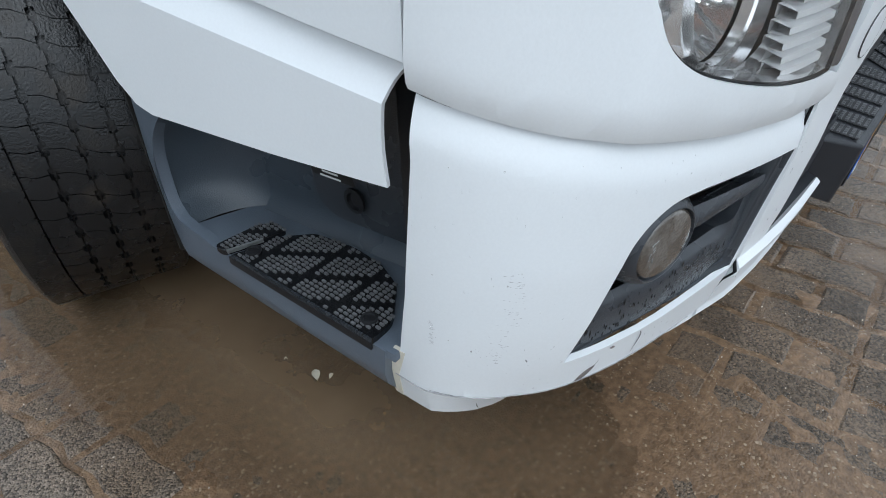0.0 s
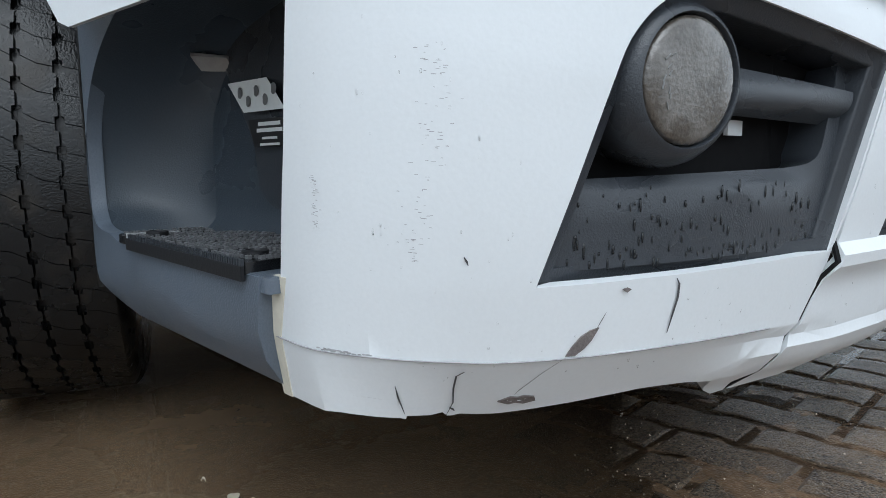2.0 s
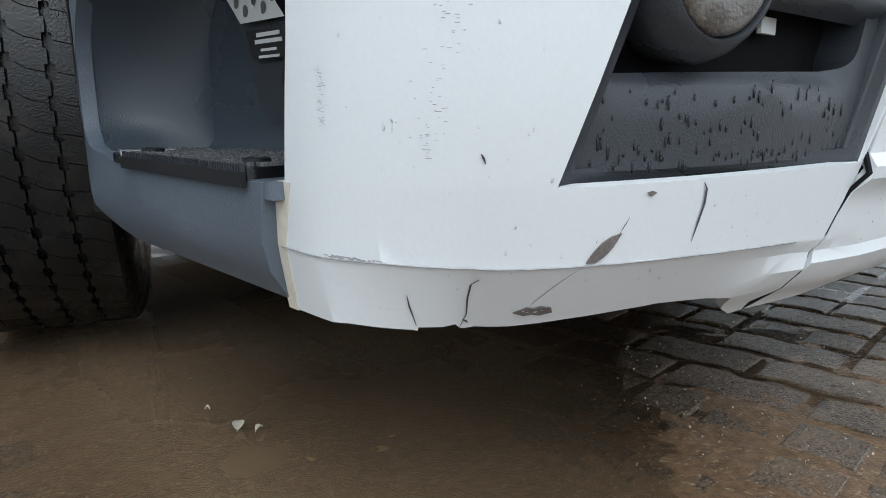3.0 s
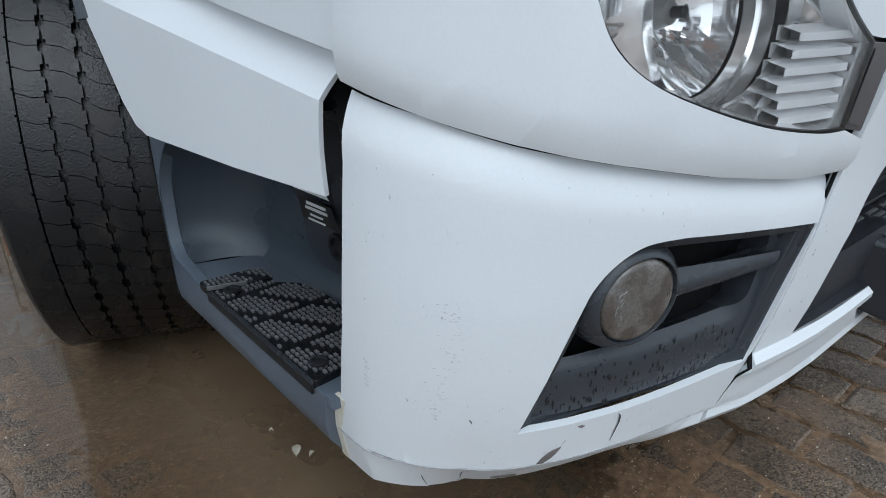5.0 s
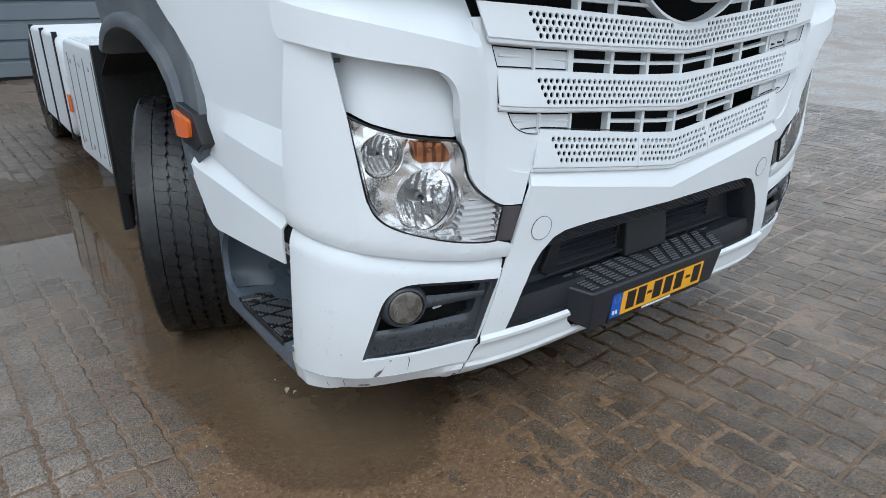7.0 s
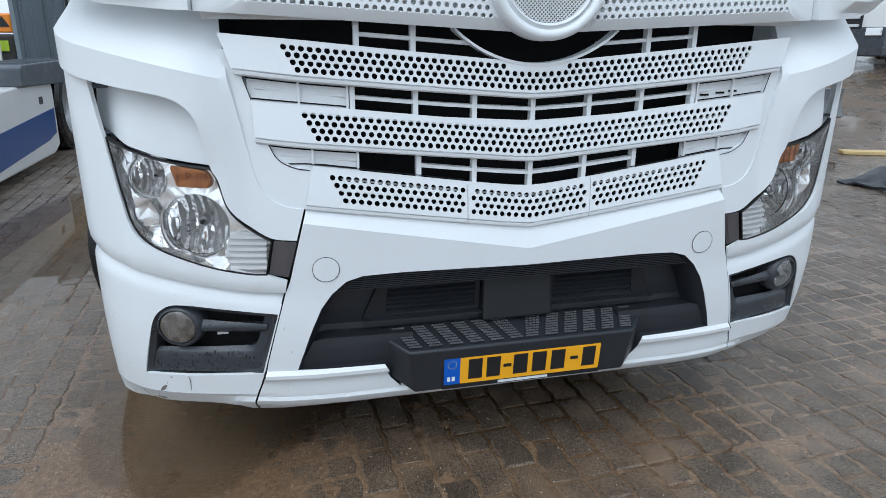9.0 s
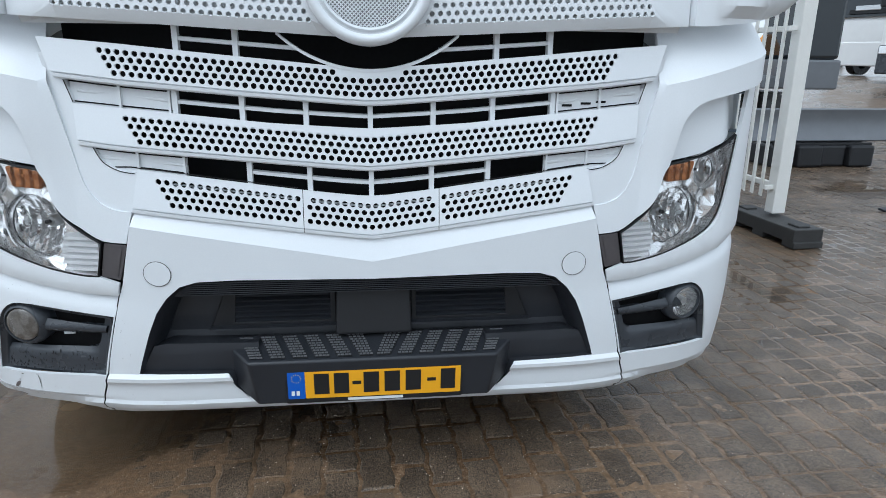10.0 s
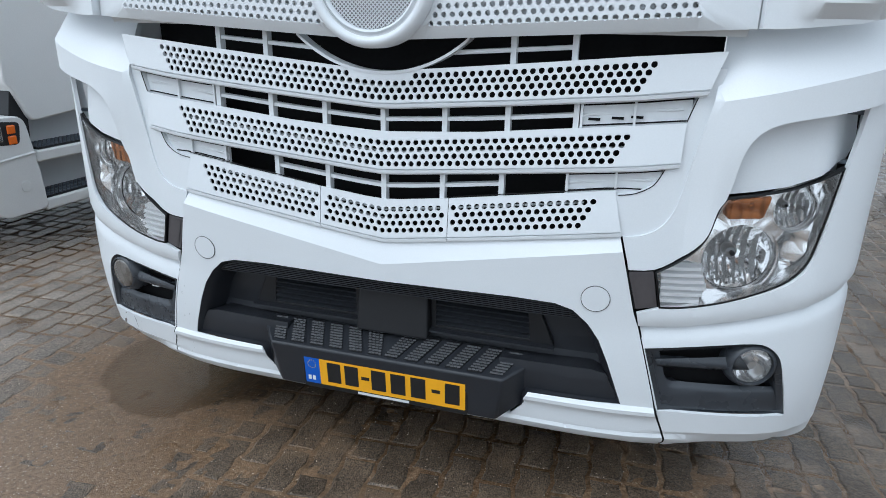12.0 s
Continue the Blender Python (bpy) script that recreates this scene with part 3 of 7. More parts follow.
# ---- headlamps
LAMP_PTS = [(1.150, 1.074), (1.094, 1.048), (1.015, 1.023), (.938, 1.009), (.882, 1.001), (.868, .990), (.858, .966), (.843, .905), (.818, .865), (.775, .829), (.733, .803), (.752, .710), (.798, .712), (.888, .728), (.978, .755), (1.047, .784), (1.087, .817), (1.107, .852), (1.120, .908), (1.135, .988)]

LAMP = curve(LAMP_PTS[:11], 3) + curve(LAMP_PTS[11:] + LAMP_PTS[:1], 3)[:-1]


def lamp_out(u, z):
    return .012 * (1 - smooth01(.8, 1.1, abs(u)))


def headlamp(g):
    cu, cz = .95, .875
    bm = sheet(mirror(LAMP, g), lambda u, z: front(u, z, -.16), (), CUTS_U)
    ob = part("headlamp", bm, BLACK, truck, "clear-glass headlamp with two round reflectors and an amber indicator")
    # black rim seal
    bm = bmesh.new()
    rows = [[bm.verts.new(front(g * u, z, lamp_out(u, z) + o)) for u, z in inset(LAMP, d)] for d, o in ((-.004, -.012), (-.003, -.001), (.0004, .0005), (.0016, -.006))]
    for a, b in zip(rows, rows[1:]):
        for i in range(len(a)):
            j = (i + 1) % len(a)
            bm.faces.new((a[i], a[j], b[j], b[i]))
    bmesh.ops.recalc_face_normals(bm, faces=bm.faces)
    part("rim_seal", bm, SEAL_AND_GAP, ob, "black seal round the headlamp", 50)
    bm = bmesh.new()
    rows = [[bm.verts.new(front(g * u, z, lamp_out(u, z) + o)) for u, z in inset(LAMP, d)] for d, o in ((.0012, -.004), (.0040, -.016), (.0075, -.048))]
    for a, b in zip(rows, rows[1:]):
        for i in range(len(a)):
            j = (i + 1) % len(a)
            bm.faces.new((a[i], a[j], b[j], b[i]))
    bmesh.ops.recalc_face_normals(bm, faces=bm.faces)
    part("bezel_wall", bm, CHROME_SOFT, ob, "", 50)
    # bowl of the housing, a shallow satin dish
    rim = inset(LAMP, .0068)
    def bezel_at(u, z):
        a = abs(u)
        d = min(math.hypot(a - .939, z - .836) - .094, (math.hypot(a - 1.066, z - .968) - .060) * 1.2)
        return front(u, z, -.046 + lamp_out(u, z) + .010 * smooth01(.045, .0, d) + .025 * smooth01(1.07, 1.12, a) * smooth01(.97, .86, z) + .010 * smooth01(.03, .06, d))
    holes_ = [circle(.939, .836, .094, 36, .98), [(min(u, lerp_table(z, [.85, .908, .988, 1.07], [1.094, 1.108, 1.123, 1.137])), z) for u, z in circle(1.066, .968, .060, 30, .97)]]
    bm = sheet(mirror(rim, g), bezel_at, [mirror(h, g) for h in holes_], steps(-1.2, 1.2, .03), steps(.7, 1.1, .03))
    part("bezel", bm, CHROME_SOFT, ob, "silver bezel inside the lamp", 40)
    for (u0, z0, r, dep, back_) in ((.938, .837, .092, .078, .068), (1.066, .967, .056, .055, .070)):
        c = front(g * u0, z0, -back_)
        n = Vector((g * .10, -1, .10)).normalized()
        rot = Matrix.Translation(c) @ n.to_track_quat("Z", "Y").to_matrix().to_4x4()
        dish = [(r * 1.10, .030), (r * 1.06, .016), (r * 1.05, .014), (r * 1.01, .017), (r * .975, .014), (r * .965, .0)]
        ref = part("reflector", spin(dish, 64, rot), CHROME_SOFT, ob, "round chrome reflector", 40)
        # fluted mirror dish with vertical facets
        bowl = bmesh.new()
        rings = []
        for k in range(17):
            q = .965 - .80 * k / 16
            ring = []
            for i in range(112):
                x, y = r * q * math.cos(2 * math.pi * i / 112), r * q * math.sin(2 * math.pi * i / 112)
                wave = abs((x / (r * .115)) % 2 - 1) + .5 * abs((y / (r * .40) + (x // (r * .115)) * .37) % 2 - 1)
                ring.append(bowl.verts.new((x, y, -dep * (1 - q * q) + .0042 * (wave - .7) * smooth01(.98, .85, q))))
            if rings:
                for i in range(112):
                    bowl.faces.new((rings[-1][i], rings[-1][(i + 1) % 112], ring[(i + 1) % 112], ring[i]))
            rings.append(ring)
        bowl.faces.new(rings[-1])
        bmesh.ops.recalc_face_normals(bowl, faces=bowl.faces)
        bmesh.ops.transform(bowl, matrix=rot, verts=bowl.verts)
        part("fluted_mirror", bowl, CHROME, ref, "fluted mirror dish", 12)
        bulb = part("bulb_holder", spin([(r * .20, -dep), (r * .20, -dep * .55), (r * .14, -dep * .35), (.002, -dep * .3)], 20, rot), LAMP_GREY, ref, "", 40)
        part("bulb_tip", spin([(r * .07, -dep * .3), (r * .07, -dep * .12), (.001, -dep * .08)], 12, rot), BLACK, bulb, "", 40)
    # amber indicator window and horizontal fins
    poly = rounded([(.988, 1.006), (.900, .994), (.884, .966), (.888, .945), (.975, .950)], .008, 3)
    bm = sheet(mirror(poly, g), lambda u, z: front(u, z, -.017 + .0030 * abs((abs(u) / .013) % 2 - 1) + .0022 * abs((z / .017) % 2 - 1)), (), steps(-1, 1, .0065), steps(.93, 1.0, .0085))
    amber = bevelled(solid(part("indicator", bm, AMBER_DULL, ob, "amber indicator chamber", 15), .01), .002)
    c = front(g * .940, .981, -.020)
    part("indicator_bulb", spin([(.010, -.02), (.0105, .0), (.008, .007), (.003, .010), (.001, .0103)], 20, Matrix.Translation(c) @ Euler((radians(90), 0, 0)).to_matrix().to_4x4()), AMBER_DULL, amber, "orange bulb", 50)
    for i in range(6):
        z = .722 + .0175 * i
        a, b = .752 + .004 * i * .2 - .002 * i, .862 - .006 * abs(i - 2)
        bm = bmesh.new()
        vs = []
        for u in np.linspace(a, b, 8):
            p = front(g * u, z + .012 * (u - a), -.003 - .08 * max(0, u - .80))
            vs.append([bm.verts.new(p + Vector(o)) for o in ((0, 0, .0065), (0, 0, -.0020), (0, .024, -.003), (0, .024, .0125))])
        for p_, q_ in zip(vs, vs[1:]):
            for k in range(4):
                bm.faces.new((p_[k], p_[(k + 1) % 4], q_[(k + 1) % 4], q_[k]))
        bmesh.ops.recalc_face_normals(bm, faces=bm.faces)
        part("lamp_fin", bm, FIN_SHEEN, ob, "chrome fin with its sheen painted white" if i == 0 else "", 30)
    # cover glass
    bm = sheet(mirror(inset(LAMP, .0010), g), lambda u, z: front(u, z, lamp_out(u, z) + .0015), (), steps(-1.2, 1.2, .03), steps(.7, 1.1, .04))
    glass = part("cover_glass", bm, CLEAR, ob, "clear headlamp glass", 60)
    glass.visible_shadow = False
    # smoked side marker at the inner end
    poly = [(.727, .803), (.665, .797), (.694, .697), (.746, .708)]
    bm = sheet(mirror(rounded(poly, .004, 2), g), lambda u, z: front(u, z, .004), (), (), steps(.69, .81, .03))
    bevelled(solid(part("side_marker", bm, MARKER_GREY, ob, "smoked grey block beside the lamp"), .025), .003)
    inner = [(.715, .795), (.678, .791), (.700, .704), (.736, .713)]
    part("marker_gap", sheet(mirror([(u + (u - .706) * .15, z + (z - .75) * .14) for u, z in poly], g), lambda u, z: front(u, z, -.012)), BLACK, ob)
    part("marker_face", sheet(mirror(inner, g), lambda u, z: front(u, z, .0065)), MARKER_GREY, ob)
    return ob


CHROME_SOFT = mat("silver_bezel", (0.88, 0.88, 0.88), 0.13, metal=0.92, tone=0.04, scale=25)
# near-white and hardly metallic: the fins' chrome sheen is put into the colour
FIN_SHEEN = mat("fin_sheen_white", (0.95, 0.96, 0.97), 0.18, metal=0.05, tone=0.03, scale=25)
lamp_left, lamp_right = headlamp(-1), headlamp(1)


# ---- air deflector panels at the corners, running on below the lamps
def deflector(g):
    outer = [(arc_at(.315), .780), (arc_at(.305), .90), (arc_at(.290), 1.05), (arc_at(.257), 1.271)]
    poly = [(.697, .688), (.7055, .6505)] + [(u, z + .002) for u, z in TOP_SEAM[1:]] + outer
    poly += [(u - .004, z + (.007 if z < .85 else 0)) for u, z in curve([(1.186, 1.234), (1.166, 1.12), (1.155, 1.07), (1.142, .99), (1.128, .906), (1.115, .847), (1.094, .807), (1.05, .774), (.978, .745), (.888, .718), (.798, .702), (.752, .700)], 4)]

    def out(u, z):
        a = abs(u)
        return .006 - .012 * smooth01(.03, -.003, z - top_seam(a)) + .006 * smooth01(1.16, 1.12, a) * smooth01(.9, .75, z)
    bm = sheet(mirror(poly, g), lambda u, z: front(u, z, out(u, z)), (), CUTS_U, steps(.64, 1.28, .025))
    ob = bevelled(solid(part("corner_deflector", bm, WHITE, truck, "white air deflector panel wrapping the cab corner", 55), .012), .004, 3)
    for z in (1.205, 1.085):
        p, q = front(g * 1.21, z, -.01), front(g * 1.13, z, -.10)
        bevelled(part("deflector_strut", extrude([(-.012, -.005), (.012, -.005), (.012, .005), (-.012, .005)], (q - p).length, Matrix.Translation(p) @ (q - p).to_track_quat("Z", "Y").to_matrix().to_4x4()), GREY_PLASTIC, ob), .002)
    return ob


deflector(-1), deflector(1)


# ---- cheeks between grille and corner
def crease_z(a):
    return 1.238 + (a - .86) * .235


RECESS = [(.868, 1.000), (.874, 1.03), (.880, 1.09), (.888, 1.125), (.900, 1.150), (.920, 1.171), (.945, 1.184), (.982, 1.194), (1.098, 1.214), (1.183, 1.233), (1.24, 1.246)]


def cheek_out(u, z):
    a = abs(u)
    zc = crease_z(max(a, .83))
    ridge = lerp_table(a, [.62, .76, .80, .84, .88, .92, .96, 1.17, 1.3], [.0, .006, .014, .030, .043, .049, .050, .036, .012])
    low = lerp_table(a, [.62, .70, .785, .84], [.004, .006, .004, .020])
    if z > zc:
        return max(ridge - .62 * (z - zc), -.08)
    return low + (ridge - low) * smooth01(.95, 1.16, z)


def cheek(g):
    poly = curve([(.832, 1.345), (.811, 1.24), (.788, 1.12), (.777, 1.059), (.764, .99), (.752, .955), (.735, .928), (.712, .908), (.68, .895), (.641, .890)], 3) + curve([(.665, .803), (.727, .809), (.772, .835), (.814, .871), (.839, .911), (.853, .972), (.866, .997)], 3) + curve(RECESS[1:], 3) + [(arc_at(.270), 1.258), (arc_at(.285), 1.285), (arc_at(.29), 1.345), (arc_at(.25), 1.42), (1.20, 1.56), (.86, 1.56)]
    cl = [((g * .86, 1.238), (g * 1.2, 1.238 + .34 * .235))]
    cu_ = [s_ * k for s_ in (-1, 1) for k in (.785, .80, .815, .83, .845, .855, .87, .95)] + CUTS_U
    bm = sheet(mirror(poly, g), lambda u, z: front(u, z, cheek_out(u, z)), (), cu_, steps(.8, 1.2, .03) + steps(1.2, 1.56, .06), lines=cl)
    ob = bevelled(solid(part("cheek_panel", bm, WHITE, truck, "white moulded panel between grille and headlamp", 25), .03), .006, 3, 50)
    inner = [(u - (.02 if z < 1.15 else 0), z + (.018 if z > 1.0 else .016)) for u, z in curve(RECESS, 2) ] + [(1.25, 1.14), (1.20, 1.09), (1.15, 1.084), (1.094, 1.058), (1.015, 1.032), (.938, 1.018), (.882, 1.010)]
    bm = sheet(mirror(inner, g), lambda u, z: front(u, z, -.006 - .014 * smooth01(1.05, 1.22, z) - .035 * smooth01(1.08, 1.2, abs(u))), (), CUTS_U, steps(1.0, 1.28, .03))
    bevelled(solid(part("cheek_recess", bm, WHITE, ob, "smooth recess above the headlamp", 50), .010), .003)
    return ob


cheek(-1), cheek(1)


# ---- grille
# sheet painted near-black as the unlit space behind the slats
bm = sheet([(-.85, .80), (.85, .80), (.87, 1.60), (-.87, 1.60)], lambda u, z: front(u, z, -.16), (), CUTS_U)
grille = part("grille", bm, CAVITY_SHADE, truck, "white grille of three punched slats with louvres, near-black sheet behind as shade")


def hole_rows(half_w, rows, pitch, rise, radius, first=.030, slant=.5, clip=None, u_from=None):
    """Staggered round holes, as (u, height above the slat's lower edge)."""
    out = []
    n = int(half_w / pitch) + 1
    for r in range(rows):
        for i in range(-n, n + 1):
            u = (i + (.5 if r % 2 else 0)) * pitch
            if abs(u) > half_w - (rows - 1 - r) * pitch * slant:
                continue
            w = first + rise * r
            if clip and not clip(u, w):
                continue
            if u_from and not (u_from[0] < u < u_from[1]):
                continue
            out.append(circle(u, w, radius, 12))
    return out


def slat(poly, bottom, base, holes_, cuts):
    """A slat with a rounded lower lip, a fine groove above it and a punched face."""
    def place(u, w):
        prof = lerp_table(w, [0, .004, .012, .0135, .015, .0165, .02, .13], [-.007, -.0015, .000, -.006, -.006, .001, .001, -.010])
        return front(u, bottom(u) + w, base + prof)
    bm = sheet(poly, place, holes_, cuts, [.004, .012, .0135, .015, .0165, .03, .055, .08])
    ob = part("slat", bm, WHITE, grille, "white slat punched with round holes", 12)
    # white stiffening ribs behind the upper rows of holes
    ends = [min(u for u, w in poly), max(u for u, w in poly)]
    ua, ub = ends[0] + (.10 if ends[0] < -.3 else .02), ends[1] - (.10 if ends[1] > .3 else .02)
    for w, back_, half in ((.088, .034, .0016), (.052, .055, .002)):
        rib = bmesh.new()
        prev = None
        for u in np.linspace(ua, ub, 17):
            p = front(u, bottom(u) + w, base - back_)
            ring = [rib.verts.new(p + Vector(o)) for o in ((0, 0, half), (0, 0, -half), (0, .012, -half), (0, .012, half))]
            if prev:
                for i in range(4):
                    rib.faces.new((prev[i], prev[(i + 1) % 4], ring[(i + 1) % 4], ring[i]))
            prev = ring
        bmesh.ops.recalc_face_normals(rib, faces=rib.faces)
        part("slat_rib", rib, WHITE_PLASTIC, ob)
    return solid(ob, .006)


def line_of(table):
    return lambda u: slat_line(u, table)


def poly_between(top, bottom, ut, ub, n=14):
    us = np.linspace(-1, 1, 2 * n + 1)
    return [(ub * k, 0) for k in us] + [(ut * k, top(ut * k) - bottom(ut * k)) for k in us[::-1]]


CUT_C, CUT_R = 1.612, .351


def s1_top(u):
    t = slat_line(u, S1T)
    if abs(u) < .20:
        t = min(t, CUT_C - math.sqrt(CUT_R ** 2 - u * u))
    return t


PLAIN = [s_ * k for s_ in (-1, 1) for k in steps(.66, .83, .0155)]
B1, B2, B3 = line_of(S1B), line_of(S2B), line_of(S3B)
slat(poly_between(s1_top, B1, .825, .79, 24), B1, .018, hole_rows(.672, 4, .0212, .0172, .0075, clip=lambda u, w: u * u + (B1(u) + w - CUT_C) ** 2 > (CUT_R + .012) ** 2), PLAIN)
slat(poly_between(line_of(S2T), B2, .757, .752), B2, .013, hole_rows(.632, 4, .0212, .0186, .0075), [s_ * k for s_ in (-1, 1) for k in steps(.62, .76, .0155)])
for a, b in ((-.612, -.1885), (-.1865, .1865), (.1885, .612)):
    us = np.linspace(a, b, 9)
    lo = [(u + (math.copysign(.026, u) if abs(u) > .60 else 0), 0) for u in us]
    up = [(u, slat_line(u, S3T) - B3(u)) for u in us[::-1]]
    slat(lo + up, B3, .012, hole_rows(.582, 4, .0212, .0196, .0075, first=.037, u_from=(a + .010, b - .010)), [])
# outer frame of the grille: flat white strips beside the slats, set back
for g in (-1, 1):
    poly = [(.785, 1.300)] + curve([(.8235, 1.300), (.811, 1.24), (.788, 1.12), (.777, 1.059), (.764, .99), (.752, .955), (.735, .928), (.712, .908), (.68, .895), (.641, .890)], 3) + [(.632, .889), (.612, .995), (.66, 1.002), (.70, 1.025), (.722, 1.063), (.752, 1.066), (.757, 1.176), (.775, 1.236)]
    bm = sheet(mirror([(u + (.008 if i < 28 else 0), z) for i, (u, z) in enumerate(poly)], g), lambda u, z: front(u, z, .001), (), [s * k for s in (-1, 1) for k in steps(.6, .84, .03)], steps(.9, 1.34, .03))
    frame_ = bevelled(solid(part("grille_frame", bm, WHITE, grille, "", 45), .03), .003)
    # black tubes paint the shade in the gaps along the frame's edges
    for pts_ in (curve([(.620, .994), (.66, 1.001), (.70, 1.024), (.722, 1.064)], 4), [(.757, 1.178), (.775, 1.234)], [(u, slat_line(u, S3T) + .004) for u in np.linspace(.20, .618, 8)]):
        bm = bmesh.new()
        for (u0, z0), (u1, z1) in zip(pts_, pts_[1:]):
            add_tube(bm, front(g * u0, z0, .0016), front(g * u1, z1, .0016), .0013, 6)
        part("frame_gap_shade", bm, SEAL_AND_GAP, frame_, "", 60)


def louvre(u0, u1, za, zb, out=-.010, lines=1):
    """White louvre bars across a slot between the heights za(u) and zb(u)."""
    for k in range(lines):
        bm = bmesh.new()
        prev = None
        for u in np.linspace(u0, u1, 9):
            z = za(u) + (zb(u) - za(u)) * (k + 1) / (lines + 1)
            p = front(u, z, out)
            ring = [bm.verts.new(p + Vector(o)) for o in ((0, -.002, .0046), (0, -.002, -.0046), (0, .016, -.006), (0, .016, .006))]
            if prev:
                for i in range(4):
                    bm.faces.new((prev[i], prev[(i + 1) % 4], ring[(i + 1) % 4], ring[i]))
            prev = ring
        bmesh.ops.recalc_face_normals(bm, faces=bm.faces)
        part("louvre_bar", bm, WHITE_PLASTIC, grille)


def mullion(u, za, zb, out=-.006):
    p = front(u, (za(u) + zb(u)) / 2, out)
    part("louvre_post", box(p + Vector((0, .010, 0)), (.0135, .024, abs(zb(u) - za(u)) + .012)), WHITE_PLASTIC, grille)


def hood_z(u):
    return 1.342 + .052 * abs(u)


slot1 = (lambda u: s1_top(u), hood_z)
slot2 = (line_of(S2T), line_of(S1B))
slot3 = (line_of(S3T), line_of(S2B))
for g in (-1, 1):
    louvre(g * .185, g * .49, *slot1)
    for u in (.487, .34):
        mullion(g * u, *slot1)
    for u in (.502, .334, .17):
        mullion(g * u, *slot2)
    for u in (.326, .167):
        mullion(g * u, *slot3)
    # white end plates
    for (ua, ub, zs) in ((.510, .768, slot2), (.488, .735, slot3)):
        us = np.linspace(ua, ub, 6)
        poly = [(u, zs[0](u) - .01) for u in us] + [(u, zs[1](u) + .01) for u in us[::-1]]
        bm = sheet(mirror(poly, g), lambda u, z: front(u, z, -.012), (), [s * k for s in (-1, 1) for k in steps(.5, .8, .05)])
        for q in (0, 1):
            # dark tubes drawn as the shadow lines above and below the plate
            gap_ = bmesh.new()
            for a_, b_ in zip(us, us[1:]):
                add_tube(gap_, front(g * a_, zs[q](a_) + (.004 if q == 0 else -.005), -.0105), front(g * b_, zs[q](b_) + (.004 if q == 0 else -.005), -.0105), .0018, 6)
            part("shadow_gap", gap_, CAVITY_SHADE, grille)
        slots = [] if g < 0 or zs is slot3 else [.545, .60, .645]
        ep = bevelled(solid(part("end_plate", bm, WHITE_PLASTIC, grille, "white blanking plate at the slot's end"), .012), .002)
        for u in (ua + .005, (ua + ub) / 2):
            part("plate_rib", box(front(g * u, (zs[0](u) + zs[1](u)) / 2, -.008), (.006, .014, .062)), WHITE_PLASTIC, ep)
        for u in slots:
            part("plate_slot", box(front(u, zs[0](u) + .018, -.0102), (.028, .004, .006)), CAVITY_SHADE, ep)
        bm = bmesh.new()
        m_ = [(zs[0](u) + zs[1](u)) / 2 for u in (ua, ub)]
        add_tube(bm, front(g * ua, m_[0], -.011), front(g * (ub - .02), m_[1], -.011), .004, 6)
        part("plate_rib", bm, WHITE_PLASTIC, ep)
louvre(-.502, .502, *slot2)
louvre(-.326, .326, *slot3)
mullion(0, *slot2)
mullion(0, *slot3)
# white rim round the half-round cut under the badge
bm = bmesh.new()
prev = None
for u in np.linspace(-.235, .235, 31):
    z = CUT_C - math.sqrt((CUT_R - .002) ** 2 - u * u)
    p = front(u, z, .004)
    ring = [bm.verts.new(p + Vector(o)) for o in ((0, -.010, .004), (0, -.010, -.004), (0, .03, -.004), (0, .03, .004))]
    if prev:
        for i in range(4):
            bm.faces.new((prev[i], prev[(i + 1) % 4], ring[(i + 1) % 4], ring[i]))
    prev = ring
bmesh.ops.recalc_face_normals(bm, faces=bm.faces)
part("cut_rim", bm, WHITE, grille, "", 40)

# ---- hood flap above the grille, with badge ring
def hood_out(u, z):
    a = abs(u)
    return .055 + .012 * smooth01(.86, .95, a) - .018 * smooth01(.022, .0, z - hood_z(u)) - .12 * max(0, z - 1.5)


us = np.linspace(-.868, .868, 29)
poly = [(u, hood_z(u)) for u in us] + [(.868, 1.75), (-.868, 1.75)]
hh = []
for r in range(7):
    for i in range(-36, 37):
        u = (i + (.5 if r % 2 else 0)) * .0212
        z = hood_z(u) + .034 + .0195 * r
        if abs(u) < .715 - .011 * r + .04 and u * u + (z - 1.486) ** 2 > .172 ** 2:
            hh.append(circle(u, z, .0066, 10))
bm = sheet(poly, lambda u, z: front(u, z, hood_out(u, z)), hh, [], [])
hood = solid(part("hood_flap", bm, WHITE, truck, "white front flap with punched holes and a badge ring", 35), .007)
bm = sheet([(-.86, 1.37), (.86, 1.37), (.86, 1.74), (-.86, 1.74)], lambda u, z: front(u, z, hood_out(u, z) - .022 - .012 * smooth01(.06, .0, z - hood_z(u))), (), CUTS_U, steps(1.37, 1.74, .04))
part("hood_lining", bm, WHITE_PLASTIC, hood, "white lining close behind the holes")
c = front(0, 1.486, .080)
rot = Matrix.Translation(c) @ Euler((radians(90), 0, 0)).to_matrix().to_4x4()
ring_ = part("badge_ring", spin([(.163, -.05), (.162, -.004), (.156, .008), (.146, .012), (.137, .008), (.134, .000), (.132, -.004), (.128, .0), (.124, .004), (.119, .0), (.117, -.012)], 72, rot), WHITE, hood, "round white badge ring", 50)
part("ring_groove", spin([(.1345, .0012), (.1305, .0012), (.1305, -.003), (.1345, -.003)], 64, rot, True), SATIN, ring_)
part("badge_back", spin([(.118, -.008), (.06, -.008), (.003, -.008)], 48, rot), LAMP_GREY, ring_)
mesh_ = bmesh.new()
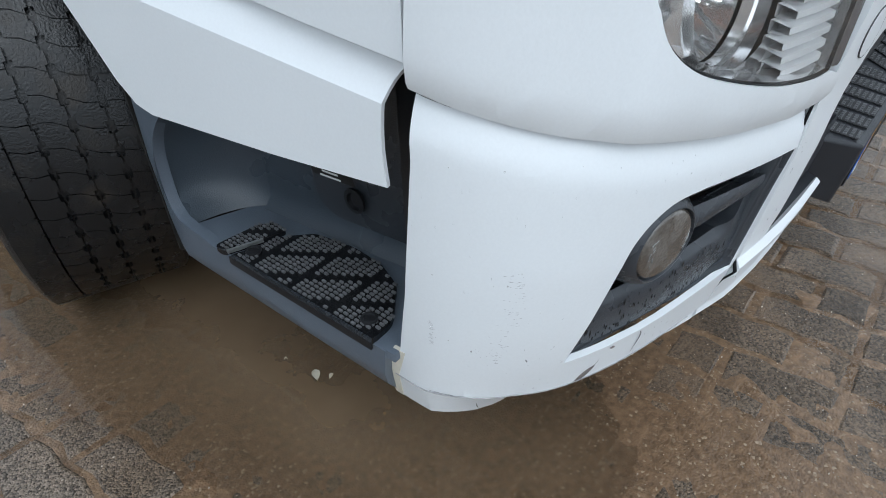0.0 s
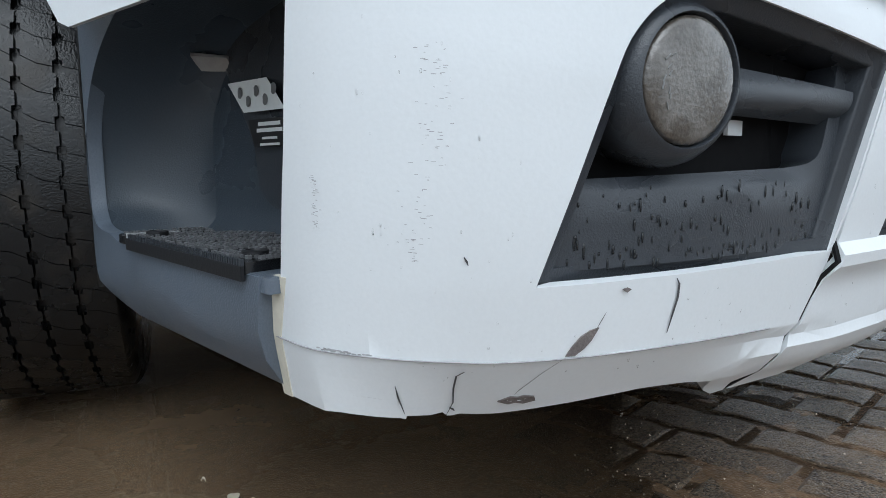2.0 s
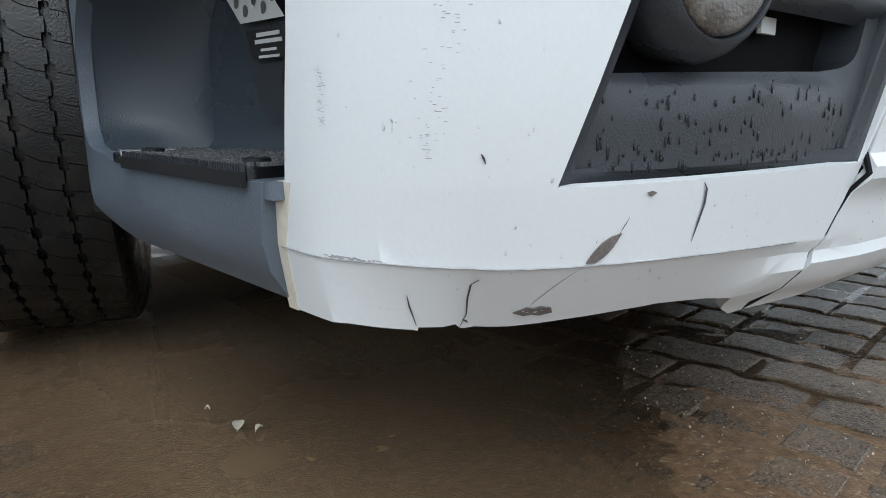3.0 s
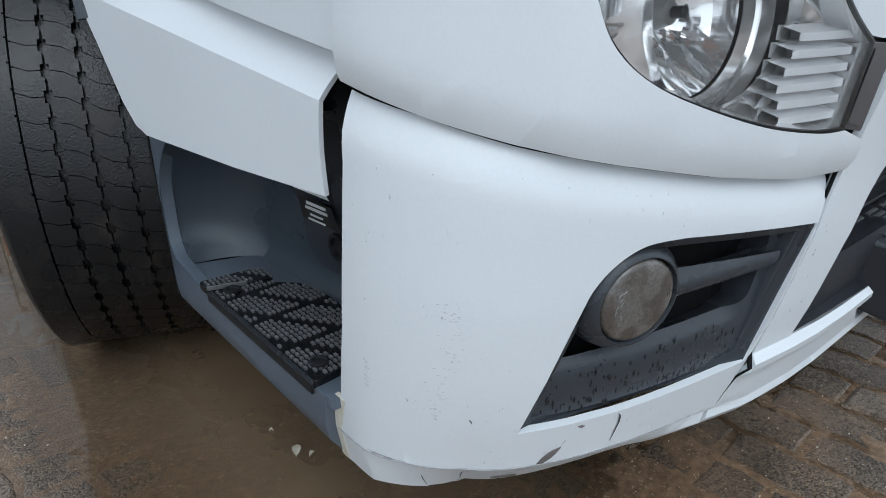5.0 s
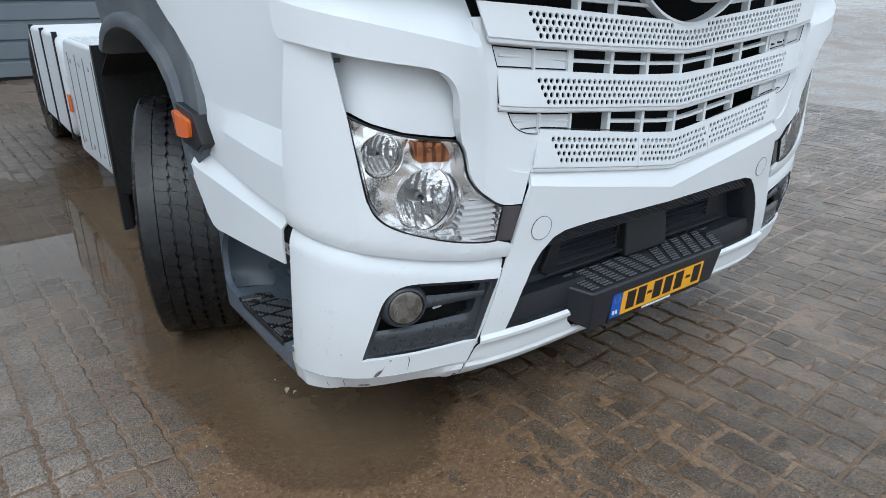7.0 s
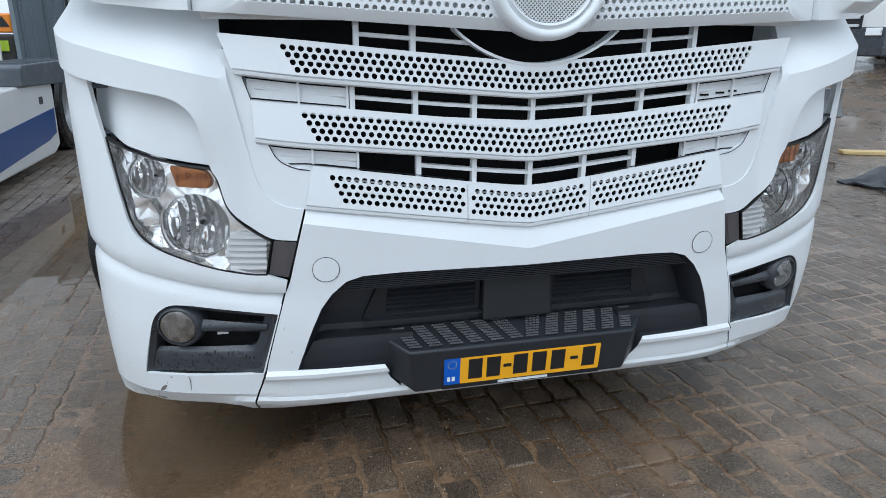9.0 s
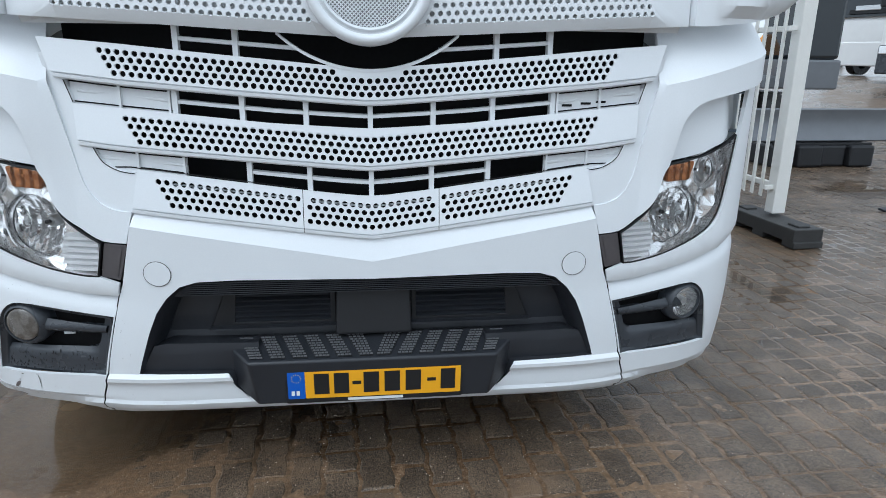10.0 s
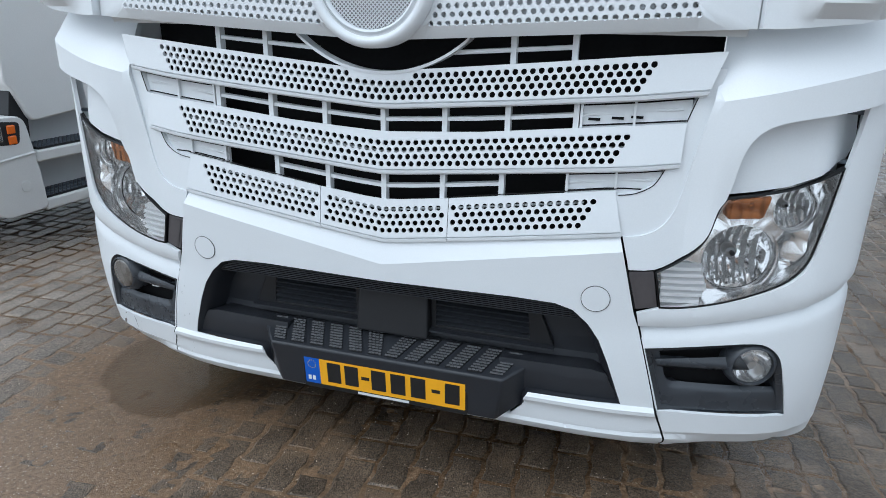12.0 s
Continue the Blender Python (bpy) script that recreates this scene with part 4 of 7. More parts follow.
for i in range(-16, 17):
    for sgn in (-1, 1):
        o = i * .0072
        h = math.sqrt(max(0, .117 ** 2 - o * o))
        d, nrm = Vector((math.cos(sgn * math.pi / 4), math.sin(sgn * math.pi / 4), 0)), Vector((-math.sin(sgn * math.pi / 4), math.cos(sgn * math.pi / 4), 0))
        if h > .005:
            add_tube(mesh_, rot @ (nrm * o - d * h + Vector((0, 0, -.004))), rot @ (nrm * o + d * h + Vector((0, 0, -.004))), .0015, 4)
part("badge_mesh", mesh_, WHITE_PLASTIC, ring_, "fine white mesh inside the ring")
for g in (-1, 1):
    us = np.linspace(.872, 1.22, 10)
    poly = [(u, lerp_table(u, [.87, .92, 1.076, 1.19, 1.25], [1.388, 1.388, 1.403, 1.432, 1.455])) for u in us] + [(1.24, 1.75), (.872, 1.75)]

    def end_out(u, z):
        a = abs(u)
        d = .06 + .035 * smooth01(.92, .98, a) * smooth01(0, .03, z - 1.40 - .12 * (a - .92))
        return d - .10 * max(0, z - 1.55)
    bm = sheet(mirror(poly, g), lambda u, z: front(u, z, end_out(u, z)), (), CUTS_U, steps(1.38, 1.75, .03))
    bevelled(solid(part("hood_end", bm, WHITE, truck, "white end fairing of the front flap", 45), .03), .006, 3)


# ================================================================ the truck's sides
def side_sheet(poly, g, x_of, holes=(), du=.05, dv=.04):
    ys, zs = [p[0] for p in poly], [p[1] for p in poly]
    return sheet(poly, lambda y, z: Vector((g * x_of(y, z), y, z)), holes, steps(min(ys), max(ys), du), steps(min(zs), max(zs), dv), (g, 0, 0))


ARCH = [(.905, .80), (.932, .90), (.968, 1.0), (1.025, 1.08), (1.12, 1.150), (1.30, 1.215), (1.44, 1.242), (1.57, 1.252), (1.70, 1.248), (1.82, 1.232), (1.92, 1.205), (2.0, 1.17), (2.06, 1.12)]
# rounded mouth of the step recess at its outer edge, and where it ends on the inner wall
ARCH_OUT = curve([(.872, .400), (.896, .43), (.901, .475), (.892, .525), (.862, .578), (.806, .628), (.72, .667), (.60, .695)], 3)
ARCH_IN = curve([(.765, .400), (.772, .43), (.774, .475), (.768, .525), (.748, .578), (.715, .62), (.66, .655), (.56, .68)], 3)
FLARE = [(.785, .90), (.79, .98), (.812, 1.06), (.862, 1.155), (.972, 1.25), (1.136, 1.345), (1.4, 1.42), (1.8, 1.44), (2.2, 1.40)]


def side(g):
    # door skin with a ridge in its lower part, rising and fading to the rear
    def base_x(y):
        return 1.210 + .11 * (y - .3) - .11 * max(0, y - 1.02)

    def door_x(y, z):
        ridge = .936 + .11 * (y - .315)
        grow = 1 - .75 * smooth01(.40, .92, y)
        return base_x(y) + .029 * grow * min(1, max(0, 1 - (z - ridge) / (.075 * grow + .01))) - .02 * max(0, z - 1.35)
    poly = [(.318, .806), (.316, .93), (.30, .955), (.30, 1.75), (2.2, 1.75)] + FLARE[::-1] + [(.885, .90), (.87, .895), (.62, .852)]
    ys, zs = [q[0] for q in poly], [q[1] for q in poly]
    bm = sheet(poly, lambda y, z: Vector((g * door_x(y, z), y, z)), (), steps(.3, 2.2, .05), steps(1.05, 1.75, .1) + [.83, .86, .89], (g, 0, 0), lines=[((.315, .936), (.92, .936 + .11 * .605)), ((.315, 1.021), (.92, 1.021 + .04))])
    door = bevelled(solid(part("door", bm, WHITE, truck, "white cab door with stepped lower cladding", 14), .03), .004, 3, 40)
    part("door_gap", box((g * 1.180, .345, 1.0), (.02, .07, 1.1)), BLACK, door, "black gap between door and corner")
    bevelled(part("door_seam", box((g * 1.211, .30, 1.52), (.006, .012, .46)), BLACK, door), .001)

    # lower cladding, sloping out then down
    def lower_x(y, z):
        top = .806 + .155 * (y - .31)
        return 1.209 + .125 * (y - .33) + .034 * min(1, max(0, (top - z) / .055))
    poly = curve([(.350, .655), (.353, .70), (.350, .745), (.342, .78), (.325, .804)], 3) + [(.62, .846), (.80, .880), (.895, .884), (.914, .876), (.917, .858), (.905, .83), (.862, .765), (.815, .690), (.785, .660), (.755, .650), (.526, .650)]
    bm = sheet(poly, lambda y, z: Vector((g * lower_x(y, z), y, z)), (), steps(.34, .92, .04), steps(.65, .88, .03), (g, 0, 0), lines=[((.31, .751), (.9, .751 + .59 * .155))])
    bevelled(solid(part("lower_cladding", bm, WHITE, door, "", 16), .006), .0018, 2, 45)
    # wheel arch flare in grey
    poly = ARCH + FLARE[::-1]
    bm = side_sheet(poly, g, lambda y, z: 1.290 + .010 * math.sin(z * 9), (), .06, .05)
    flare = bevelled(solid(part("wheel_arch_flare", bm, GREY_ARCH, truck, "grey plastic wheel arch flare", 50), .03), .008, 3)
    bm = bmesh.new()
    prev = None
    for (y, z) in ARCH:
        dy, dz = (1.62 - y), (.70 - z)
        L_ = math.hypot(dy, dz)
        dy, dz = dy / L_, dz / L_
        ring = [bm.verts.new((g * x, y + dy * k, z + dz * k)) for x, k in ((1.285, -.034), (1.312, -.028), (1.320, .0), (1.312, .024), (1.28, .034), (1.10, .034), (1.10, -.02))]
        if prev:
            for i in range(7):
                bm.faces.new((prev[i], prev[(i + 1) % 7], ring[(i + 1) % 7], ring[i]))
        prev = ring
    bmesh.ops.recalc_face_normals(bm, faces=bm.faces)
    part("arch_lip", bm, GREY_ARCH, flare, "", 50)
    # inside of the arch
    bm = bmesh.new()
    prev = None
    for (y, z) in [(.93, .30), (.95, .6)] + [(y + .01, z + .015) for y, z in ARCH] + [(2.3, 1.1), (2.6, .95), (2.62, .3)]:
        ring = [bm.verts.new((g * x, y, z)) for x in (1.24, .95, .62)]
        if prev:
            for i in range(2):
                bm.faces.new((prev[i], prev[i + 1], ring[i + 1], ring[i]))
        prev = ring
    solid(part("arch_liner", bm, SOOT, flare, "dirty black wheel arch liner", 40), .006)
    part("arch_inner_wall", box((g * .62, 1.75, .66), (.02, 1.75, 1.05)), SOOT, flare)
    # indicator on the arch's front end
    base = [(1.01, .995), (.975, 1.03), (.80, 1.012), (.745, .925), (.80, .895), (.94, .905)]
    bm = side_sheet(base, g, lambda y, z: 1.318 - .03 * abs(y - .9), (), 1, 1)
    ind = bevelled(solid(part("side_indicator", bm, BLACK, truck, "orange side indicator in a black base", 30), .05), .004)
    lens = rounded([(.995, .992), (.965, 1.006), (.815, .990), (.822, .935), (.945, .925)], .012, 2)
    bm = side_sheet(lens, g, lambda y, z: 1.336 - .12 * abs(y - .90), (), .03, 1)
    bevelled(solid(part("indicator_lens", bm, AMBER, ind, "orange indicator lens", 30), .018), .004, 3)

    # ---- step well
    well_floor = .385
    poly = [(.375, .384), (.388, .276), (.80, .275), (.842, .285), (.882, .318), (.92, .39), (.938, .50), (.930, .60), (.905, .70), (.88, .80), (.60, .80)] + ARCH_OUT[::-1] + [(.845, .394), (.815, .392), (.78, .384)]
    bm = side_sheet(poly, g, lambda y, z: 1.252 - .030 * smooth01(.325, .265, z) - .012 * smooth01(.88, .95, y), (), .04, .03)
    well = bevelled(solid(part("step_well", bm, GREY_PLASTIC, truck, "grey plastic entry step recess with a black tread mat", 50), .02), .006, 3)
    # floor
    bm = sheet([(-1.250, .36), (-1.250, .855), (-1.235, .862), (-1.02, .79), (-1.02, .36)], lambda x, y: Vector((g * -x * 1.0, y, well_floor + .02 * smooth01(-1.07, -1.03, x))), (), steps(-1.25, -1.02, .012), steps(.36, .84, .012), (0, 0, 1))
    solid(part("well_floor", bm, GREY_PLASTIC, well, "", 60), .015)
    # rear wall and roof of the recess, one rounded shell
    bm = bmesh.new()
    prev = None
    for (ya, za), (yb, zb) in zip([(.860, .386)] + ARCH_OUT, [(.755, .386)] + ARCH_IN):
        xi = 1.062 + .084 * (yb - .30)
        ring = []
        for k in range(15):
            a = math.pi / 2 * k / 14
            ring.append(bm.verts.new((g * (1.2515 + (xi - .004 - 1.2515) * math.sin(a)), ya + (yb - ya) * (1 - math.cos(a)), za + (zb - za) * (1 - math.cos(a)))))
        if prev:
            for i in range(14):
                bm.faces.new((prev[i], prev[i + 1], ring[i + 1], ring[i]))
        prev = ring
    bmesh.ops.recalc_face_normals(bm, faces=bm.faces)
    part("rear_wall", bm, WELL_SHADED, well, "", 60)

    def wall_x(y, z, out=0.0):
        return 1.062 + .084 * (y - .30) + out + .02 * smooth01(.41, .385, z)
    bm = side_sheet([(.30, .385), (.80, .385), (.80, .95), (.30, .95)], g, wall_x, (), .1, .02)
    part("inner_wall", bm, WELL_SHADED, well, "", 50)
    poly = rounded([(.34, .424), (.636, .424), (.668, .45), (.674, .51), (.745, .62), (.78, .74), (.34, .74)], .02)
    bm = side_sheet(poly, g, lambda y, z: wall_x(y, z, .008), (), 1, 1)
    flap = bevelled(solid(part("service_flap", bm, GREY_DARK, well, "dark service flap in the step recess", 40), .008), .003)
    knob = spin([(.022, .0), (.022, .004), (.016, .004), (.014, -.003), (.002, -.003)], 24, Matrix.Translation((g * wall_x(.573, .5, .0165), .573, .479)) @ Euler((0, radians(90 * g), 0)).to_matrix().to_4x4())
    part("finger_hole", knob, BLACK, flap, "", 40)

    def sticker_sheet(name, ya, yb, za, zb, skew, material, label):
        poly_ = [(ya, za), (yb, za), (yb + skew, zb), (ya + skew, zb)]
        return part(name, side_sheet(poly_, g, lambda y, z: wall_x(y, z, .0185), (), 9, 9), material, well, label)
    sticker = sticker_sheet("warning_sticker", .583, .679, .551, .592, .038, LABEL_WHITE, "pale pictogram sticker")
    pict = bmesh.new()
    for i in range(5):
        yy, zz = .686 - .020 * i, .577 - .012 * (i % 2)
        p0 = Vector((g * wall_x(yy, zz, .0190), yy, zz))
        bmesh.ops.create_circle(pict, segments=12, cap_ends=True, radius=.0075, matrix=Matrix.Translation(p0) @ Euler((0, radians(90 * g), 0)).to_matrix().to_4x4())
    part("pictogram", pict, LAMP_GREY, sticker)
    dark = sticker_sheet("text_sticker", .567, .657, .506, .541, .012, INK, "black sticker with white lines of lettering")
    bars = bmesh.new()
    for i, w in enumerate((.050, .058, .034, .044)):
        zz = .5345 - .0080 * i - (.002 if i > 1 else 0)
        add_box(bars, (g * wall_x(.619, zz, .0190), .619, zz), (.0008, w, .0048 if i < 2 else .0032), Euler((0, 0, radians(-4.8 * g))).to_matrix().to_4x4())
    part("text_bars", bars, LABEL_WHITE, dark)
    bm = bmesh.new()
    rows = []
    for k0, k1, v in ((.47, .75, 15.9), (.53, .82, 15.3), (.60, .90, 14.7)):
        (ya, za), (yb, zb) = [tuple(lerp_table(v, range(len(p)), [q[i] for q in p]) for i in (0, 1)) for p in (ARCH_OUT, ARCH_IN)]
        row = []
        for k in np.linspace(k0, k1, 5):
            a = math.pi / 2 * k
            row.append(bm.verts.new((g * (1.2555 + (1.062 + .084 * (yb - .30) - 1.2555) * math.sin(a)), ya + (yb - ya) * (1 - math.cos(a)) - .004, za + (zb - za) * (1 - math.cos(a)) - .005)))
        rows.append(row)
    for p, q in zip(rows, rows[1:]):
        for i in range(4):
            bm.faces.new((p[i], p[i + 1], q[i + 1], q[i]))
    solid(part("step_lamp", bm, STEP_LENS, well, "small white step lamp", 40), .006, 0)
    # tread mat: two pads with ridges and bolts
    zt = well_floor + .004
    front_pad = [(-1.256, .397), (-1.256, .722), (-1.228, .708), (-1.167, .692), (-1.128, .653), (-1.116, .574), (-1.122, .505), (-1.145, .450), (-1.21, .400)]
    rear_pad = [(-1.256, .738), (-1.256, .766), (-1.236, .764), (-1.173, .758), (-1.148, .738), (-1.150, .702), (-1.195, .714)]
    for poly in (front_pad, rear_pad):
        bm = sheet(rounded(poly, .012, 3), lambda x, y: Vector((g * -x, y, zt + .006)), (), (), (), (0, 0, 1))
        mat_ = bevelled(solid(part("tread_mat", bm, MAT_WET, well, "black rubber tread mat with toothed ridges", 40), .012), .003)
        teeth = bmesh.new()
        for i in range(26):
            for j in range(34):
                x, y = -1.248 + .0078 * i, .407 + .0115 * j
                if (i + j) % 9 in (0, 1) or j % 8 == 7:
                    continue
                inside = False
                k = len(poly) - 1
                for q in range(len(poly)):
                    (xa, ya), (xb, yb) = poly[q], poly[k]
                    if (ya > y) != (yb > y) and x < (xb - xa) * (y - ya) / (yb - ya) + xa:
                        inside = not inside
                    k = q
                if inside:
                    add_box(teeth, (g * -x + random.uniform(-.0006, .0006), y, zt + .0075), (.0040, .0072, .0035))
        tagged(part("mat_teeth", teeth, STUD_GLINT, mat_, "rows of small rubber teeth, greyed to paint wet highlights"), kind="stuff")
        if poly is front_pad:
            edge = bmesh.new()
            for j in range(60):
                add_box(edge, (g * 1.256, .40 + .0053 * j, zt + .006), (.004, .003, .006))
            tagged(part("mat_edge_teeth", edge, GREY_DARK, mat_), kind="stuff")
            for y in (.428, .695):
                part("mat_bolt", spin([(.013, .0), (.013, .005), (.009, .006), (.008, .003), (.001, .003)], 20, Matrix.Translation((g * 1.228, y, zt + .007))), BLACK, mat_, "", 40)
            part("mat_apron", box((g * 1.2565, .560, zt - .004), (.004, .325, .014)), BLACK, mat_)
    part("pad_trim", box((g * 1.225, .7215, zt + .006), (.062, .005, .006), Euler((0, 0, radians(g * 20))).to_matrix().to_4x4()), STEEL, well, "thin bright trim between the mats")
    # bare edge of the bumper beside the well
    bm = sheet(mirror([(arc_at(.376), .267), (arc_at(.392), .267), (arc_at(.388), .33), (arc_at(.372), .385), (arc_at(.350), .385), (arc_at(.368), .33)], g), lambda u, z: front(u, z, .001), (), (), steps(.272, .378, .02), (g, 0, 0))
    solid(part("bare_edge", bm, TAN, well, "yellowed bare plastic edge"), .006)


STEP_LENS = mat("milky_lens", (0.36, 0.34, 0.32), 0.25, tone=0.15, scale=40)
# GREY_PLASTIC darkened for the recess walls, their shade put into the colour
WELL_SHADED = mat("grey_plastic_shaded", (0.047, 0.060, 0.076), 0.33, tone=0.15, scale=5, fine=420, bump=0.0005, rvar=0.08)
MAT_WET = mat("wet_black_rubber", (0.008, 0.0085, 0.010), 0.24, tone=0.25, scale=20, fine=300, bump=0.0004, spec=0.5)
GREY_ARCH = mat("weathered_grey_plastic", (0.085, 0.098, 0.115), 0.5, tone=0.18, scale=6, fine=260, bump=0.0006, second=(0.11, 0.12, 0.13), blot=0.55)
side(-1)
side(1)


# ---- wheels
def tyre_block(bm, poly, z0, z1, R):
    """A tread block: outline in (angle, across), between two depths of the tread."""
    lo = [bm.verts.new(((R + z0) * math.cos(a), (R + z0) * math.sin(a), w)) for a, w in poly]
    hi = [bm.verts.new(((R + z1) * math.cos(a), (R + z1) * math.sin(a), w)) for a, w in poly]
    bm.faces.new(hi)
    n = len(poly)
    for i in range(n):
        j = (i + 1) % n
        bm.faces.new((lo[i], lo[j], hi[j], hi[i]))


def wheel(g, centre, steer):
    R = .488
    base = tagged(new("front_wheel"), "front wheel with worn wet tyre, turned outwards" if g < 0 else "front wheel with worn wet tyre")
    base.parent = truck
    m = Matrix.Translation(centre) @ Euler((0, 0, radians(steer))).to_matrix().to_4x4() @ Euler((0, radians(-90), 0)).to_matrix().to_4x4()
    if g > 0:
        m = m @ Euler((radians(180), 0, 0)).to_matrix().to_4x4()
    profile = [(.292, .10), (.300, .135), (.33, .150), (.40, .158), (.445, .155), (.468, .150), (.482, .142), (.4875, .136)]
    rings = profile + [(.4745, .134), (.4745, -.134), (.4875, -.136)] + [(r, -w) for r, w in profile[-2::-1]]
    tyre = part("tyre", spin(rings, 120, m), RUBBER, base, "black tyre with zigzag grooves", 25)
    ribs = bmesh.new()
    N_ = 68
    p = 2 * math.pi / N_
    lanes = [(-.136, -.0845), (-.0805, -.0285), (-.0245, .0265), (.0305, .078), (.0815, .136)]
    # (depth, half length) of the notch at each lane's two edges; the outer shoulder runs on unbroken
    notch = [(0, .005), (.0048, .0105), (.0048, .0105), (.0048, .0105), (.0030, .0016), (0, .005)]
    for li, (wa, wb) in enumerate(lanes):
        (da, ha), (db, hb) = notch[li], notch[li + 1]
        ha, hb, gap = ha / R, hb / R, (.0009 if li < 4 else .00002) / R
        for i in range(N_):
            sa, sb = p * (i + .36 * li), p * (i + .36 * (li + 1) - (.18 if li == 3 else 0))
            sm = (sa + sb) / 2 + .004 / R * (-1) ** li
            w = (wa + wb) / 2
            poly = [(sa + gap, wa + da), (sa + ha, wa + da), (sa + ha * 1.1, wa), (sa + p - ha * 1.1, wa), (sa + p - ha, wa + da), (sa + p - gap, wa + da), (sm + p - gap, w), (sb + p - gap, wb - db), (sb + p - hb, wb - db), (sb + p - hb * 1.1, wb), (sb + hb * 1.1, wb), (sb + hb, wb - db), (sb + gap, wb - db), (sm + gap, w)]
            clean = [poly[0]]
            for q in poly[1:]:
                if abs(q[0] - clean[-1][0]) + abs(q[1] - clean[-1][1]) > 1e-6:
                    clean.append(q)
            tyre_block(ribs, clean, -.014, 0.0, R)
    bmesh.ops.recalc_face_normals(ribs, faces=ribs.faces)
    bmesh.ops.transform(ribs, matrix=m, verts=ribs.verts)
    tread = part("tread", ribs, RUBBER, tyre, "siped tread blocks", 180)
    axis, mid = (m.to_3x3() @ Vector((0, 0, 1))).normalized(), m.translation
    tread.data.normals_split_custom_set_from_vertices([((v.co - mid) - axis * (v.co - mid).dot(axis)).normalized() for v in tread.data.vertices])
    part("rim", spin([(.30, .14), (.29, .13), (.28, .10), (.27, .04), (.20, .02), (.18, .07), (.13, .08), (.12, .12), (.02, .125), (.002, .125)], 64, m), STEEL, base, "grey steel rim", 30)
    for i in range(10):
        a = 2 * math.pi * i / 10
        part("wheel_nut", tube(m @ Vector((.165 * math.cos(a), .165 * math.sin(a), .07)), m @ Vector((.165 * math.cos(a), .165 * math.sin(a), .105)), .016, 6), STEEL, base)
    return base


wheel(-1, Vector((-1.165, 1.475, .487)), -21)
wheel(1, Vector((1.03, 1.475, .487)), -21)

# ---- mud flap, side boxes and chassis behind the wheel
for g in (-1, 1):
    bm = extrude([(-.28, .05), (.26, .05), (.26, 1.06), (-.20, 1.10), (-.28, 1.02)], .03, Matrix(((1, 0, 0, g * .95), (0, 0, 1, 2.80), (0, 1, 0, 0), (0, 0, 0, 1))))
    flap_ = bevelled(part("mud_flap", bm, BLACK, truck, "black rubber mud flap behind the wheel"), .006)
    part("flap_edge", box((g * 1.215, 2.76, .57), (.05, .05, 1.03)), BLACK, flap_)
    ribs = bmesh.new()
    for i in range(44):
        for j in range(14):
            add_box(ribs, (g * .95 - .24 + .037 * j + random.uniform(-.006, .006), 2.79, .10 + .022 * i), (.022, .014, .010))
    part("flap_bristles", ribs, SOOT, flap_, "spray suppression bristles")
    # battery box cover
    bm = extrude(rounded([(2.85, .33), (3.95, .30), (3.98, .95), (3.90, 1.06), (2.92, 1.06), (2.85, 1.0)], .05), .34, Matrix(((0, 0, -g, g * 1.215), (1, 0, 0, 0), (0, 1, 0, 0), (0, 0, 0, 1))))
    cover = bevelled(part("battery_box", bm, WHITE_PLASTIC, truck, "white ribbed battery box cover on the chassis side", 40), .02, 4, 30)
    for y in (2.98, 3.25, 3.52, 3.80):
        bevelled(part("cover_groove", box((g * 1.216, y, .68), (.006, .010, .60)), LAMP_GREY, cover), .002)
    for y, z in ((3.1, .93), (3.1, .42), (3.4, .93), (3.4, .42), (3.7, .93), (3.7, .42)):
        part("cover_screw", tube((g * 1.214, y, z), (g * 1.221, y, z), .014, 10), STEEL, cover)
    tread = bmesh.new()
    for i in range(22):
        for j in range(6):
            add_box(tread, (g * (1.17 - .045 * j), 2.96 + .042 * i, 1.063), (.026, .018, .006), Euler((0, 0, radians(35 * (-1) ** (i + j)))).to_matrix().to_4x4())
    part("cover_treads", tread, WHITE_PLASTIC, cover)
    bm = extrude(rounded([(4.03, .36), (5.6, .36), (5.6, 1.08), (4.03, 1.08)], .16, 6), .62, Matrix(((0, 0, -g, g * 1.235), (1, 0, 0, 0), (0, 1, 0, 0), (0, 0, 0, 1))))
    tank = bevelled(part("fuel_tank", bm, WHITE_PLASTIC, truck, "white fuel tank with black straps", 40), .03, 4, 30)
    for y in (4.12, 4.75, 5.4):
        bm = extrude(rounded([(y - .022, .35), (y + .022, .35), (y + .022, 1.09), (y - .022, 1.09)], .005), .03, Matrix(((0, 0, -g, g * 1.242), (1, 0, 0, 0), (0, 1, 0, 0), (0, 0, 0, 1))))
        part("tank_strap", bm, BLACK, tank)
    bevelled(part("side_marker", box((g * 1.225, 4.02, .62), (.02, .03, .12)), AMBER, cover, "amber side marker"), .004)
for g in (-1, 1):
    bevelled(part("chassis_rail", box((g * .42, 4.3, .78), (.09, 5.4, .28)), BLACK, truck, "black chassis rail"), .01)
part("axle_beam", tube((-1.0, 1.475, .46), (1.0, 1.475, .46), .07, 12), SOOT, truck, "", 40)
part("engine_underside", box((0, 1.75, .56), (1.22, 2.75, .60)), SOOT, truck, "dark underside behind the bumper")
# added near-black wall in place of the shade behind the bumper
part("underbody_shade_wall", box((0, .42, .55), (2.0, .03, .5)), CAVITY_SHADE, truck)
